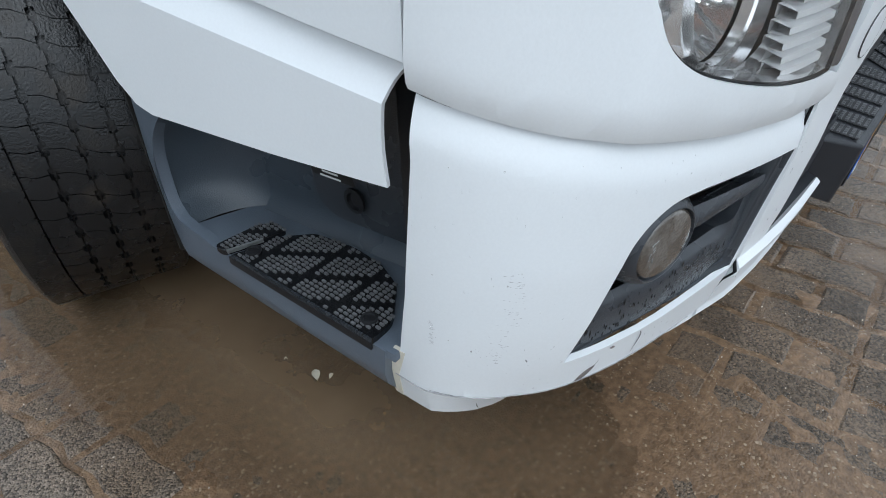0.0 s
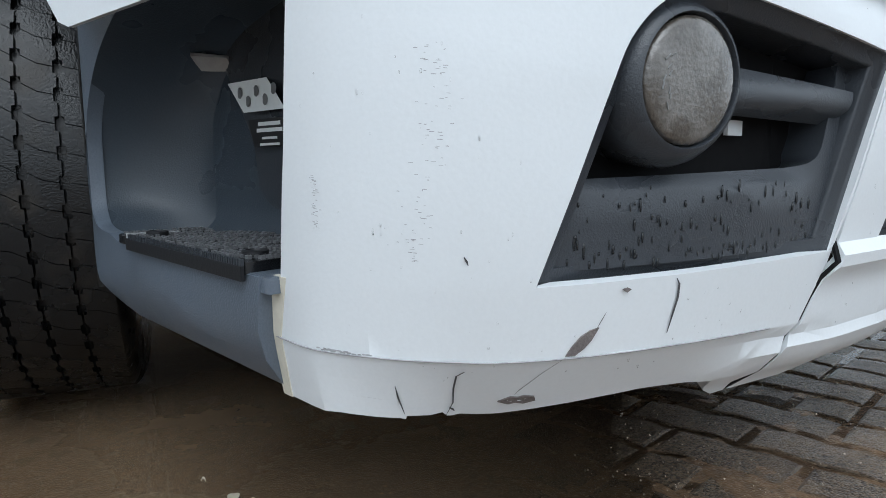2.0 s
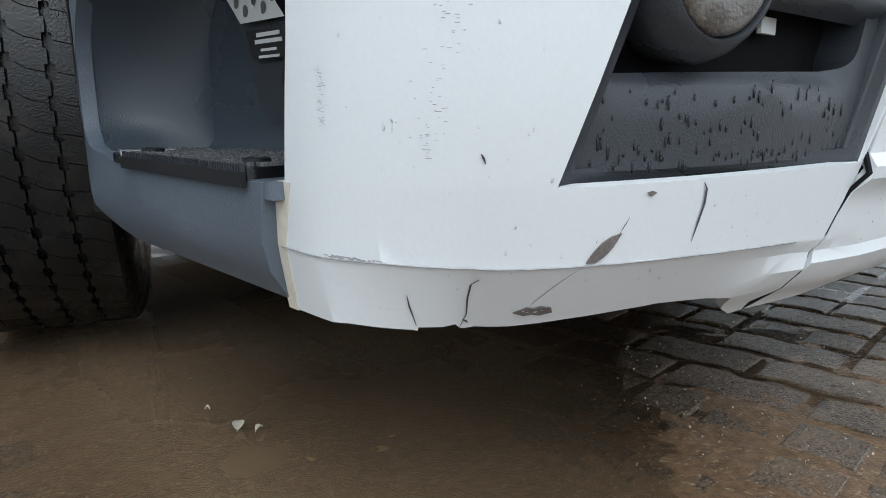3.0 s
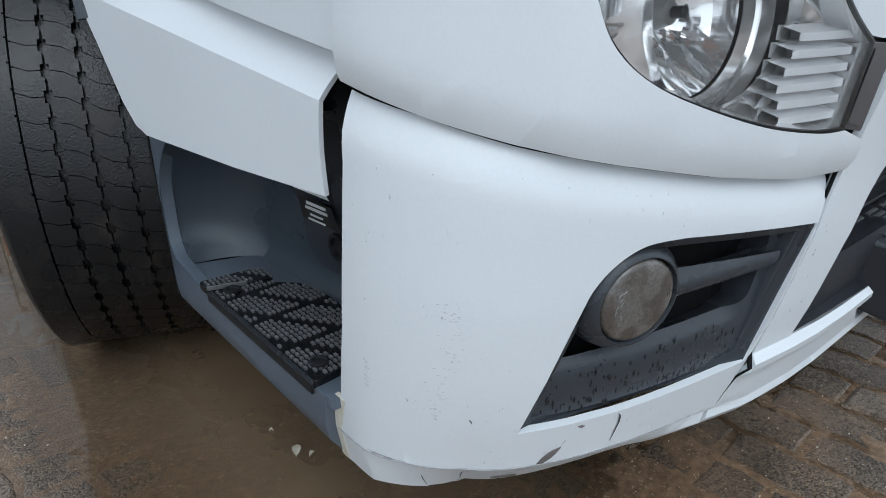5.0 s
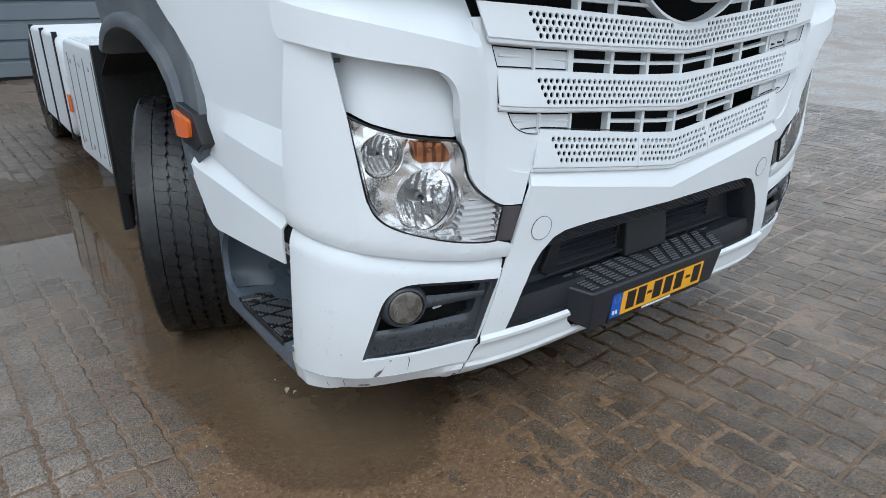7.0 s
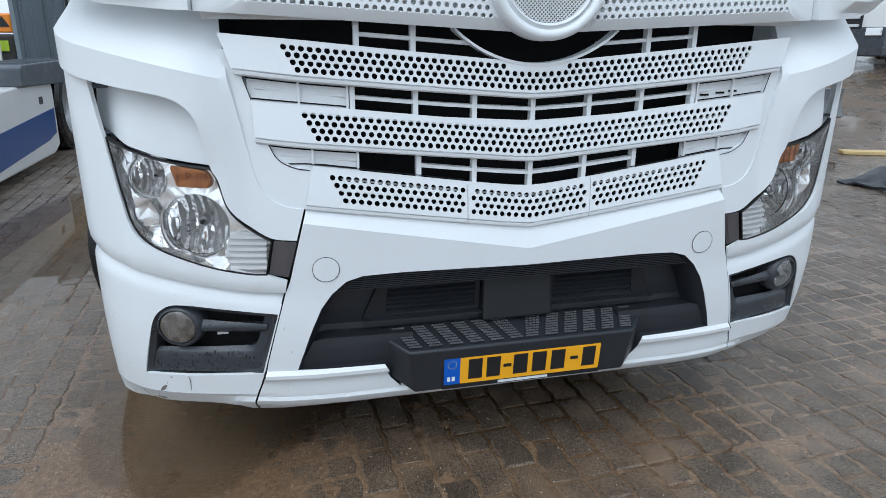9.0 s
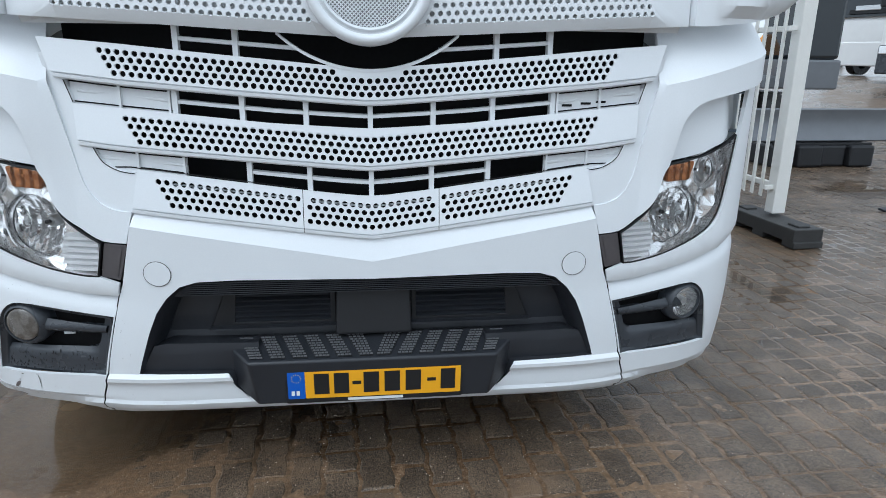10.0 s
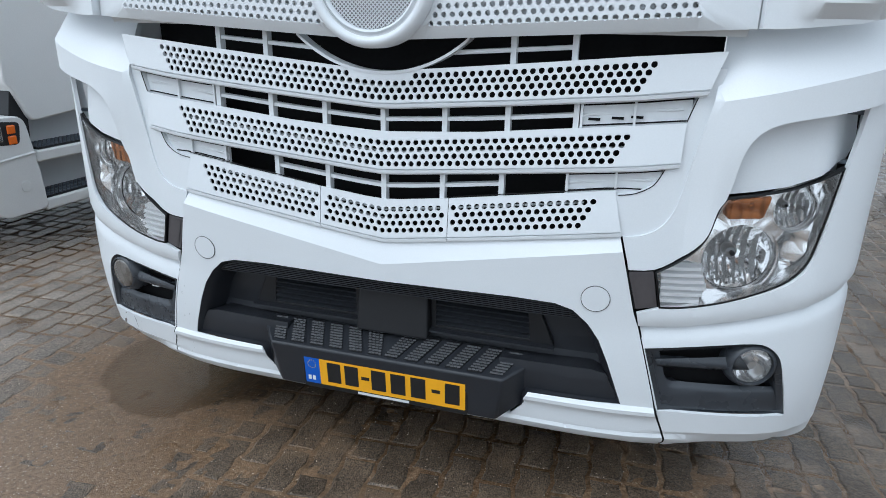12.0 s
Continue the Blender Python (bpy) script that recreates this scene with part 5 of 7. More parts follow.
for g in (-1, 1):
    part("rear_wheel", spin([(.29, .12), (.33, .16), (.45, .155), (.488, .13), (.488, -.13), (.45, -.155), (.29, -.14), (.10, -.05), (.002, -.05)], 64, Matrix.Translation((g * 1.02, 5.25 + .95, .487)) @ Euler((0, radians(90), 0)).to_matrix().to_4x4()), RUBBER, truck, "rear wheel with black tyre", 30)

# plain upper cab
poly = [(-1.20, .40), (-1.19, .30), (-.95, .12), (-.5, .08), (.5, .08), (.95, .12), (1.19, .30), (1.20, .40), (1.20, 2.30), (-1.20, 2.30)]
bm = extrude(poly, 1.75, Matrix.Translation((0, .06, 1.72)))
bevelled(part("cab_body", bm, WHITE, truck, "plain white upper body of the cab", 30), .06, 4, 30)
part("cab_rear_wall", box((0, 2.28, 1.62), (2.4, .04, .35)), WHITE_PLASTIC, truck)

# ---- damage on the near bumper corner
def on_corner(u, z, out=.0012):
    return front(-u, z, corner_out(u, z) + out)


def patch(name, poly, material, label):
    bm = sheet(poly, lambda u, z: on_corner(u, z), (), (), ())
    return solid(part(name, bm, material, corner_left, label), .0012, 0)


def streak(name, pts_, w, material, label):
    bm = bmesh.new()
    a = []
    for i, (u, z) in enumerate(pts_):
        k = w * (1 - abs(2 * i / (len(pts_) - 1) - 1) ** 2 * .7)
        a.append((bm.verts.new(on_corner(u - k, z, .0011)), bm.verts.new(on_corner(u + k, z, .0011))))
    for p, q in zip(a, a[1:]):
        bm.faces.new((p[0], p[1], q[1], q[0]))
    bm.normal_update()
    return part(name, bm, material, corner_left, label)


patch("gouge", [(1.087, .346), (1.0954, .3441), (1.1035, .3394), (1.1106, .3316), (1.1165, .3227), (1.1077, .3225), (1.0991, .3283), (1.0929, .3352)], GOUGE, "grey gouge through the paint")
patch("gouge", [(1.1745, .2745), (1.1598, .2798), (1.150, .2785), (1.1444, .2802), (1.1314, .278), (1.1282, .2728), (1.1416, .2702), (1.152, .272), (1.1611, .2708)], GOUGE, "grey gouge at the lower edge")
patch("flake", [(1.1640, .2765), (1.1500, .2752), (1.1400, .2768), (1.1480, .2742), (1.1580, .2745)], WHITE, "white flake left in the gouge")
patch("chip", [(1.0695, .3781), (1.0641, .3792), (1.0604, .3776), (1.0645, .375)], GOUGE, "small paint chip")
edge_ = np.linspace(.862, 1.415, 40)
patch("fold_line", [(u, fold_z(u) - .0005) for u in edge_] + [(u, fold_z(u) + .0004) for u in edge_[::-1]], FAINT, "fine fold line along the lower edge")
streak("crack", [(1.0125, .3835), (1.0082, .378), (1.0068, .3656), (1.0089, .3509), (1.0114, .3334)], .0014, SCUFF_AND_GAP, "dark crack")
streak("crack", [(1.2844, .2967), (1.2850, .2855), (1.2835, .2665)], .0010, SCUFF_AND_GAP, "hairline crack")
streak("crack", [(1.2386, .2600), (1.2275, .2745), (1.2253, .2912), (1.2209, .3056), (1.2129, .3106), (1.1978, .3104)], .0011, SCUFF_AND_GAP, "hairline crack")
streak("scratch", [(1.1163, .3212), (1.1333, .3067), (1.1524, .2868), (1.1560, .281)], .0005, SCUFF_AND_GAP, "fine scratch")
streak("scratch", [(1.0817, .3594), (1.0855, .352), (1.089, .3451)], .0005, SCUFF_AND_GAP, "fine scratch")
streak("scratch", [(1.3301, .2859), (1.314, .2850), (1.2983, .2824)], .0006, FAINT, "faint scratch")
streak("scratch", [(1.2655, .2881), (1.2511, .2882)], .0005, FAINT, "faint scratch")
streak("chip", [(1.2118, .4105), (1.2099, .4073), (1.2085, .4035)], .0011, SCUFF_AND_GAP, "small dark chip")
streak("chip", [(1.2330, .2690), (1.2300, .2672), (1.2270, .2640)], .0022, SCUFF_AND_GAP, "dark break at the notch")
scuffs = bmesh.new()
rng = random.Random(5)
for (u0, z0, du, dz, n) in ((1.231, .525, .010, .045, 52), (1.245, .455, .012, .03, 22), (1.255, .425, .010, .02, 20), (1.340, .452, .004, .022, 44)):
    for _ in range(n):
        u, z = rng.gauss(u0, du * .6), rng.uniform(z0 - dz, z0 + dz)
        w, h = rng.uniform(.0005, .0022), rng.uniform(.00015, .0004)
        vs = [scuffs.verts.new(on_corner(u + a * w, z + b * h, .0009)) for a, b in ((-1, -1), (1, -.3), (1, 1), (-.6, .8))]
        scuffs.faces.new(vs)
tagged(part("scuffs", scuffs, FAINT, corner_left, "fine horizontal scuff marks in the paint"), kind="stuff")
chipped = bmesh.new()
for _ in range(26):
    u = rng.uniform(1.295, 1.352)
    z = fold_z(u) + .0022 + rng.uniform(-.0010, .0008)
    vs = [chipped.verts.new(on_corner(u + a * rng.uniform(.0008, .003), z + b * .0006, .0010)) for a, b in ((-1, -1), (1, -1), (1, 1), (-1, 1))]
    chipped.faces.new(vs)
tagged(part("edge_chips", chipped, FAINT, corner_left, "row of small paint chips"), kind="stuff")

# ---- rain drops on the paint, as flat beads
drops = []
for _ in range(240):
    u, z = rng.uniform(.70, 1.36), rng.uniform(.30, .72)
    if not (z < top_seam(u) - .02):
        continue
    if u < 1.15 and .38 < z < .62 and u > .73:
        continue
    c = on_corner(u, z, .0)
    n = (front(-u, z, .1) - front(-u, z, 0)).normalized()
    r = rng.choice((.0006, .0007, .0009, .0011))
    m = Matrix.Translation(c) @ n.to_track_quat("Z", "Y").to_matrix().to_4x4() @ Matrix.Diagonal((r, r * rng.uniform(1.2, 3.0), r * .5, 1))
    drops.append(m)
tagged(part("rain", beads(drops), WATER_DROP, corner_left, "small rain drops on the paint", 180), kind="stuff")


# wet streaks on the dark sill under the fog lamp
WET_STREAK = mat("wet_streak", (0.010, 0.0115, 0.014), 0.10, tone=0.2, scale=60)
beads_ = []
for _ in range(110):
    u, z = rng.uniform(.80, 1.12), .396 + .065 * rng.random() ** 1.6
    r = rng.choice((.0008, .001, .0013, .0016))
    n = (front(-u, z, .1) - front(-u, z, 0)).normalized()
    beads_.append(Matrix.Translation(front(-u, z, -.013 - .10 * (z - .384) + .0002)) @ n.to_track_quat("Z", "Y").to_matrix().to_4x4() @ Matrix.Diagonal((r, r * rng.uniform(1.5, 5.5), r * .35, 1)))
tagged(part("sill_rain", beads(beads_), WET_STREAK, corner_left, "rain drops running down dark plastic", 180), kind="stuff")


# ================================================================ ground
LEVEL = -.013


def relief(x, y):
    """Height of the paving: nearly flat, sunk along the truck's side and in shallow hollows."""
    wide = .40 + (.50 * smooth01(.2, .9, y) if x > -1.08 else 0)
    d = -.034 * math.exp(-(((x + 1.08) / wide) ** 2)) * smooth01(-.28, .55, y) * smooth01(7, 3, y)
    d += -.036 * math.exp(-(((x + 2.12) / .55) ** 2 + ((y - 3.6) / 1.6) ** 2))
    d += -.014 * math.exp(-(((x - 5.2) / 1.0) ** 2 + ((y - 4.6) / 1.2) ** 2))
    d += .010 * math.exp(-(((x + 1.72) / .16) ** 2)) * smooth01(1.9, 1.0, y)
    d += -.012 * math.exp(-(((x - 2.2) / .6) ** 2 + ((y - 2.0) / 2.0) ** 2))
    d += .006 * noise.noise(Vector((x * .9, y * .9, 0))) + .003 * noise.noise(Vector((x * 3.1, y * 3.1, 4)))
    return d


def paver_material():
    """Wet concrete block: exposed aggregate, silt film in patches, thin water film as coat."""
    m = bpy.data.materials.new("wet_paving_block")
    m.use_nodes = True
    nt = m.node_tree
    N, L = nt.nodes.new, nt.links.new
    b = nt.nodes["Principled BSDF"]
    geo = N("ShaderNodeNewGeometry")
    vo = N("ShaderNodeTexVoronoi")
    vo.inputs["Scale"].default_value = 260
    n1, n2 = N("ShaderNodeTexNoise"), N("ShaderNodeTexNoise")
    n1.inputs["Scale"].default_value, n1.inputs["Detail"].default_value = 3.2, 7
    n2.inputs["Scale"].default_value, n2.inputs["Detail"].default_value = 60, 5
    n3 = N("ShaderNodeTexNoise")
    n3.inputs["Scale"].default_value, n3.inputs["Detail"].default_value = 5.5, 8
    for n in (vo, n1, n2, n3):
        L(geo.outputs["Position"], n.inputs["Vector"])
    info = N("ShaderNodeObjectInfo")
    sep = N("ShaderNodeSeparateColor")
    L(vo.outputs["Color"], sep.inputs[0])
    tone_ = N("ShaderNodeMapRange")
    tone_.inputs["To Min"].default_value, tone_.inputs["To Max"].default_value = .30, 1.75
    L(sep.outputs[0], tone_.inputs["Value"])
    rnd = N("ShaderNodeMath")
    rnd.operation = "ADD"
    L(info.outputs["Random"], rnd.inputs[0])
    L(geo.outputs["Random Per Island"], rnd.inputs[1])
    wrap = N("ShaderNodeMath")
    wrap.operation = "FRACT"
    L(rnd.outputs[0], wrap.inputs[0])
    per = N("ShaderNodeMapRange")
    per.inputs["To Min"].default_value, per.inputs["To Max"].default_value = .88, 1.12
    L(wrap.outputs[0], per.inputs["Value"])
    mul = N("ShaderNodeMath")
    mul.operation = "MULTIPLY"
    L(tone_.outputs[0], mul.inputs[0])
    L(per.outputs[0], mul.inputs[1])
    damp = N("ShaderNodeMapRange")
    damp.inputs["From Min"].default_value, damp.inputs["From Max"].default_value = .36, .62
    damp.inputs["To Min"].default_value, damp.inputs["To Max"].default_value = .72, 1.25
    L(n3.outputs["Fac"], damp.inputs["Value"])
    wet = N("ShaderNodeMath")
    wet.operation = "MULTIPLY"
    L(mul.outputs[0], wet.inputs[0])
    L(damp.outputs[0], wet.inputs[1])
    mul = wet
    stone = N("ShaderNodeVectorMath")
    stone.operation = "SCALE"
    # stones away from the muddy trough are paler, sky sheen put into their colour
    xyz = N("ShaderNodeSeparateXYZ")
    L(geo.outputs["Position"], xyz.inputs[0])
    clean = N("ShaderNodeMapRange")
    clean.inputs["From Min"].default_value, clean.inputs["From Max"].default_value = -.70, -1.40
    uneven = N("ShaderNodeMath")
    uneven.operation = "MULTIPLY_ADD"
    L(n3.outputs["Fac"], uneven.inputs[0])
    uneven.inputs[1].default_value = 1.2
    L(xyz.outputs["X"], uneven.inputs[2])
    L(uneven.outputs[0], clean.inputs["Value"])
    kind_ = N("ShaderNodeMix")
    kind_.data_type = "RGBA"
    kind_.inputs["A"].default_value, kind_.inputs["B"].default_value = (.102, .074, .050, 1), (.220, .182, .148, 1)
    L(clean.outputs[0], kind_.inputs["Factor"])
    L(kind_.outputs["Result"], stone.inputs[0])
    L(mul.outputs[0], stone.inputs["Scale"])
    mask = N("ShaderNodeMath")
    mask.operation = "MULTIPLY_ADD"
    L(n2.outputs["Fac"], mask.inputs[0])
    mask.inputs[1].default_value = .28
    L(n1.outputs["Fac"], mask.inputs[2])
    silt = N("ShaderNodeMapRange")
    silt.inputs["From Min"].default_value, silt.inputs["From Max"].default_value = .66, .84
    silt.inputs["To Max"].default_value = .8
    L(mask.outputs[0], silt.inputs["Value"])
    mix = N("ShaderNodeMix")
    mix.data_type = "RGBA"
    L(silt.outputs[0], mix.inputs["Factor"])
    L(stone.outputs[0], mix.inputs["A"])
    mix.inputs["B"].default_value = (.21, .140, .086, 1)
    L(mix.outputs["Result"], b.inputs["Base Color"])
    b.inputs["Roughness"].default_value = .42
    b.inputs["Specular IOR Level"].default_value = .3
    film = N("ShaderNodeMapRange")
    film.inputs["From Min"].default_value, film.inputs["From Max"].default_value = .40, .60
    film.inputs["To Min"].default_value, film.inputs["To Max"].default_value = .30, .75
    L(n1.outputs["Fac"], film.inputs["Value"])
    L(film.outputs[0], b.inputs["Coat Weight"])
    b.inputs["Coat Roughness"].default_value = .10
    b.inputs["Coat IOR"].default_value = 1.34
    hgt = N("ShaderNodeMath")
    hgt.operation = "MULTIPLY_ADD"
    L(vo.outputs["Distance"], hgt.inputs[0])
    hgt.inputs[1].default_value = -.5
    L(n2.outputs["Fac"], hgt.inputs[2])
    bp = N("ShaderNodeBump")
    bp.inputs["Strength"].default_value, bp.inputs["Distance"].default_value = 1.0, .0032
    L(hgt.outputs[0], bp.inputs["Height"])
    L(bp.outputs[0], b.inputs["Normal"])
    bp2 = N("ShaderNodeBump")
    bp2.inputs["Strength"].default_value, bp2.inputs["Distance"].default_value = .8, .0026
    L(hgt.outputs[0], bp2.inputs["Height"])
    L(bp2.outputs[0], b.inputs["Coat Normal"])
    return m


def tiled_ground():
    """Wet silt full of small pebbles; paving joints far off."""
    m = bpy.data.materials.new("wet_silted_joints")
    m.use_nodes = True
    nt = m.node_tree
    N, L = nt.nodes.new, nt.links.new
    b = nt.nodes["Principled BSDF"]
    tc = N("ShaderNodeTexCoord")
    bt = N("ShaderNodeTexBrick")
    bt.inputs["Scale"].default_value = 1.0
    bt.inputs["Brick Width"].default_value, bt.inputs["Row Height"].default_value, bt.inputs["Mortar Size"].default_value = .225, .1125, .006
    bt.inputs["Color1"].default_value, bt.inputs["Color2"].default_value, bt.inputs["Mortar"].default_value = (.088, .070, .055, 1), (.105, .085, .068, 1), (.16, .125, .09, 1)
    ns, n2, vo = N("ShaderNodeTexNoise"), N("ShaderNodeTexNoise"), N("ShaderNodeTexVoronoi")
    ns.inputs["Scale"].default_value, ns.inputs["Detail"].default_value = 1.3, 6
    n2.inputs["Scale"].default_value, n2.inputs["Detail"].default_value = 70, 5
    vo.inputs["Scale"].default_value = 210
    for n in (bt, ns, n2, vo):
        L(tc.outputs["Object"], n.inputs["Vector"])
    sep = N("ShaderNodeSeparateColor")
    L(vo.outputs["Color"], sep.inputs[0])
    peb = N("ShaderNodeMapRange")
    peb.inputs["From Min"].default_value, peb.inputs["From Max"].default_value = .93, .99
    L(sep.outputs[0], peb.inputs["Value"])
    tone_ = N("ShaderNodeMapRange")
    tone_.inputs["From Min"].default_value, tone_.inputs["From Max"].default_value = .3, .7
    tone_.inputs["To Min"].default_value, tone_.inputs["To Max"].default_value = .65, 1.3
    L(n2.outputs["Fac"], tone_.inputs["Value"])
    silt = N("ShaderNodeVectorMath")
    silt.operation = "SCALE"
    mud = N("ShaderNodeAttribute")
    mud.attribute_name = "mud"
    earth = N("ShaderNodeMix")
    earth.data_type = "RGBA"
    earth.inputs["A"].default_value, earth.inputs["B"].default_value = (.205, .132, .078, 1), (.170, .106, .060, 1)
    L(mud.outputs["Fac"], earth.inputs["Factor"])
    L(earth.outputs["Result"], silt.inputs[0])
    L(tone_.outputs[0], silt.inputs["Scale"])
    mix = N("ShaderNodeMix")
    mix.data_type = "RGBA"
    rp = N("ShaderNodeMapRange")
    rp.inputs["From Min"].default_value, rp.inputs["From Max"].default_value = .36, .56
    L(ns.outputs["Fac"], rp.inputs["Value"])
    rp.inputs["To Max"].default_value = .5
    span = N("ShaderNodeVectorMath")
    span.operation = "LENGTH"
    L(tc.outputs["Object"], span.inputs[0])
    close = N("ShaderNodeMapRange")
    close.inputs["From Min"].default_value, close.inputs["From Max"].default_value = 5.5, 4.0
    L(span.outputs["Value"], close.inputs["Value"])
    most = N("ShaderNodeMath")
    most.operation = "MAXIMUM"
    L(rp.outputs[0], most.inputs[0])
    L(close.outputs[0], most.inputs[1])
    L(most.outputs[0], mix.inputs["Factor"])
    L(bt.outputs["Color"], mix.inputs["A"])
    L(silt.outputs[0], mix.inputs["B"])
    mx2 = N("ShaderNodeMix")
    mx2.data_type = "RGBA"
    L(peb.outputs[0], mx2.inputs["Factor"])
    L(mix.outputs["Result"], mx2.inputs["A"])
    mx2.inputs["B"].default_value = (.32, .24, .16, 1)
    L(mx2.outputs["Result"], b.inputs["Base Color"])
    rr = N("ShaderNodeMapRange")
    rr.inputs["From Min"].default_value, rr.inputs["From Max"].default_value = .4, .6
    rr.inputs["To Min"].default_value, rr.inputs["To Max"].default_value = .20, .40
    L(ns.outputs["Fac"], rr.inputs["Value"])
    L(rr.outputs[0], b.inputs["Roughness"])
    b.inputs["Coat Weight"].default_value, b.inputs["Coat Roughness"].default_value = .30, .06
    b.inputs["Specular IOR Level"].default_value = .3
    hgt = N("ShaderNodeMath")
    hgt.operation = "MULTIPLY_ADD"
    L(vo.outputs["Distance"], hgt.inputs[0])
    hgt.inputs[1].default_value = -.6
    L(n2.outputs["Fac"], hgt.inputs[2])
    bp = N("ShaderNodeBump")
    bp.inputs["Strength"].default_value, bp.inputs["Distance"].default_value = .7, .003
    L(hgt.outputs[0], bp.inputs["Height"])
    L(bp.outputs[0], b.inputs["Normal"])
    return m


def rise(x, y):
    """The yard climbs gently towards its far corner."""
    return .82 * smooth01(12.5, 22, (max(x, 0) + max(y, 0)) / 1.414)


def near_truck(x, y):
    """Silt washed together in the trough along the truck's near side."""
    return smooth01(-.35, -.85, x) * smooth01(-1.66, -1.32, x) * smooth01(-.9, -.3, y) * smooth01(3.5, 2.2, y)


def water_z(x, y):
    """Standing water: level in the hollows, elsewhere a film that fills the joints."""
    return max(LEVEL, relief(x, y) - .0020 + .0012 * noise.noise(Vector((x * 1.9, y * 1.9, 21))))


X0, X1, Y0, Y1 = -6.0, 7.0, -3.0, 9.0
gx = [-160, -40, -12] + list(np.arange(X0, -2.6, .06)) + list(np.arange(-2.6, 1.6, .016)) + list(np.arange(1.6, X1 + .01, .06)) + [9, 11, 13, 15, 17, 19, 22, 28, 45, 160]
gy = [-160, -40, -10] + list(np.arange(Y0, -1.4, .06)) + list(np.arange(-1.4, 1.3, .016)) + list(np.arange(1.3, Y1 + .01, .06)) + [11, 13, 15, 17, 19, 22, 28, 45, 160]
verts, faces = [], []
for y in gy:
    for x in gx:
        inside = X0 - .01 <= x <= X1 + .01 and Y0 - .01 <= y <= Y1 + .01
        fade = smooth01(0, .8, min(x - X0, X1 - x, y - Y0, Y1 - y)) if inside else 0
        verts.append((x, y, (relief(x, y) - .0024 + .0040 * near_truck(x, y) + .0014 * noise.noise(Vector((x * 1.7, y * 1.7, 9))) + .0012 * noise.noise(Vector((x * 7, y * 7, 3))) + .0013 * noise.noise(Vector((x * 19, y * 19, 7))) + .0018 * noise.noise(Vector((x * 31, y * 31, 5)))) * fade - .004 * (1 - fade) + rise(x, y)))
W = len(gx)
for j in range(len(gy) - 1):
    for i in range(W - 1):
        faces.append((j * W + i, j * W + i + 1, (j + 1) * W + i + 1, (j + 1) * W + i))
me = bpy.data.meshes.new("ground")
me.from_pydata(verts, [], faces)
mud_ = me.attributes.new("mud", "FLOAT", "POINT")
mud_.data.foreach_set("value", [min(1, max(0, near_truck(x, y) + .35 * noise.noise(Vector((x * 3, y * 3, 13))))) if -2 < x < 1 and -1.5 < y < 4 else 0.0 for x, y, z in verts])
me.materials.append(tiled_ground())
me.polygons.foreach_set("use_smooth", [True] * len(me.polygons))
ground = tagged(new("ground", me), "wet block-paved yard with silt in the joints", "ground", kind="structure")

# murky rain water standing in the hollows
PUDDLE = bpy.data.materials.new("murky_water")
PUDDLE.use_nodes = True
nt = PUDDLE.node_tree
nt.nodes.remove(nt.nodes["Principled BSDF"])
N, L = nt.nodes.new, nt.links.new
at = N("ShaderNodeAttribute")
at.attribute_name = "depth"
tc = N("ShaderNodeTexCoord")
ns = N("ShaderNodeTexNoise")
ns.inputs["Scale"].default_value, ns.inputs["Detail"].default_value = 7, 5
L(tc.outputs["Object"], ns.inputs["Vector"])
wob = N("ShaderNodeMath")
wob.operation = "MULTIPLY_ADD"
L(ns.outputs["Fac"], wob.inputs[0])
wob.inputs[1].default_value = .008
L(at.outputs["Fac"], wob.inputs[2])
mr = N("ShaderNodeMapRange")
mr.inputs["From Min"].default_value, mr.inputs["From Max"].default_value = .0060, .036
mr.inputs["To Max"].default_value = .92
L(wob.outputs[0], mr.inputs["Value"])
brown = N("ShaderNodeMix")
brown.data_type = "RGBA"
brown.inputs["A"].default_value, brown.inputs["B"].default_value = (.195, .133, .079, 1), (.250, .177, .110, 1)
L(ns.outputs["Fac"], brown.inputs["Factor"])
df, tr, gl, fr, m1, m2 = N("ShaderNodeBsdfDiffuse"), N("ShaderNodeBsdfTransparent"), N("ShaderNodeBsdfGlossy"), N("ShaderNodeFresnel"), N("ShaderNodeMixShader"), N("ShaderNodeMixShader")
L(brown.outputs["Result"], df.inputs["Color"])
gl.inputs["Roughness"].default_value = .015
fr.inputs["IOR"].default_value = 1.36
L(mr.outputs[0], m1.inputs[0])
L(tr.outputs[0], m1.inputs[1])
L(df.outputs[0], m1.inputs[2])
still = N("ShaderNodeMapRange")
still.inputs["From Min"].default_value, still.inputs["From Max"].default_value = .005, .020
still.inputs["To Min"].default_value, still.inputs["To Max"].default_value = .8, 1.0
L(at.outputs["Fac"], still.inputs["Value"])
shine = N("ShaderNodeMath")
shine.operation = "MULTIPLY"
L(fr.outputs[0], shine.inputs[0])
L(still.outputs[0], shine.inputs[1])
L(shine.outputs[0], m2.inputs[0])
L(m1.outputs[0], m2.inputs[1])
L(gl.outputs[0], m2.inputs[2])
L(m2.outputs[0], nt.nodes["Material Output"].inputs["Surface"])
xs, ys = np.arange(-4.6, 6.6, .05), np.arange(-2.2, 7.0, .05)
index, verts, faces, depth = {}, [], [], []


def water_vertex(i, j):
    if (i, j) not in index:
        index[(i, j)] = len(verts)
        verts.append((xs[i], ys[j], water_z(xs[i], ys[j])))
        depth.append(verts[-1][2] - relief(xs[i], ys[j]) + .0052)
    return index[(i, j)]


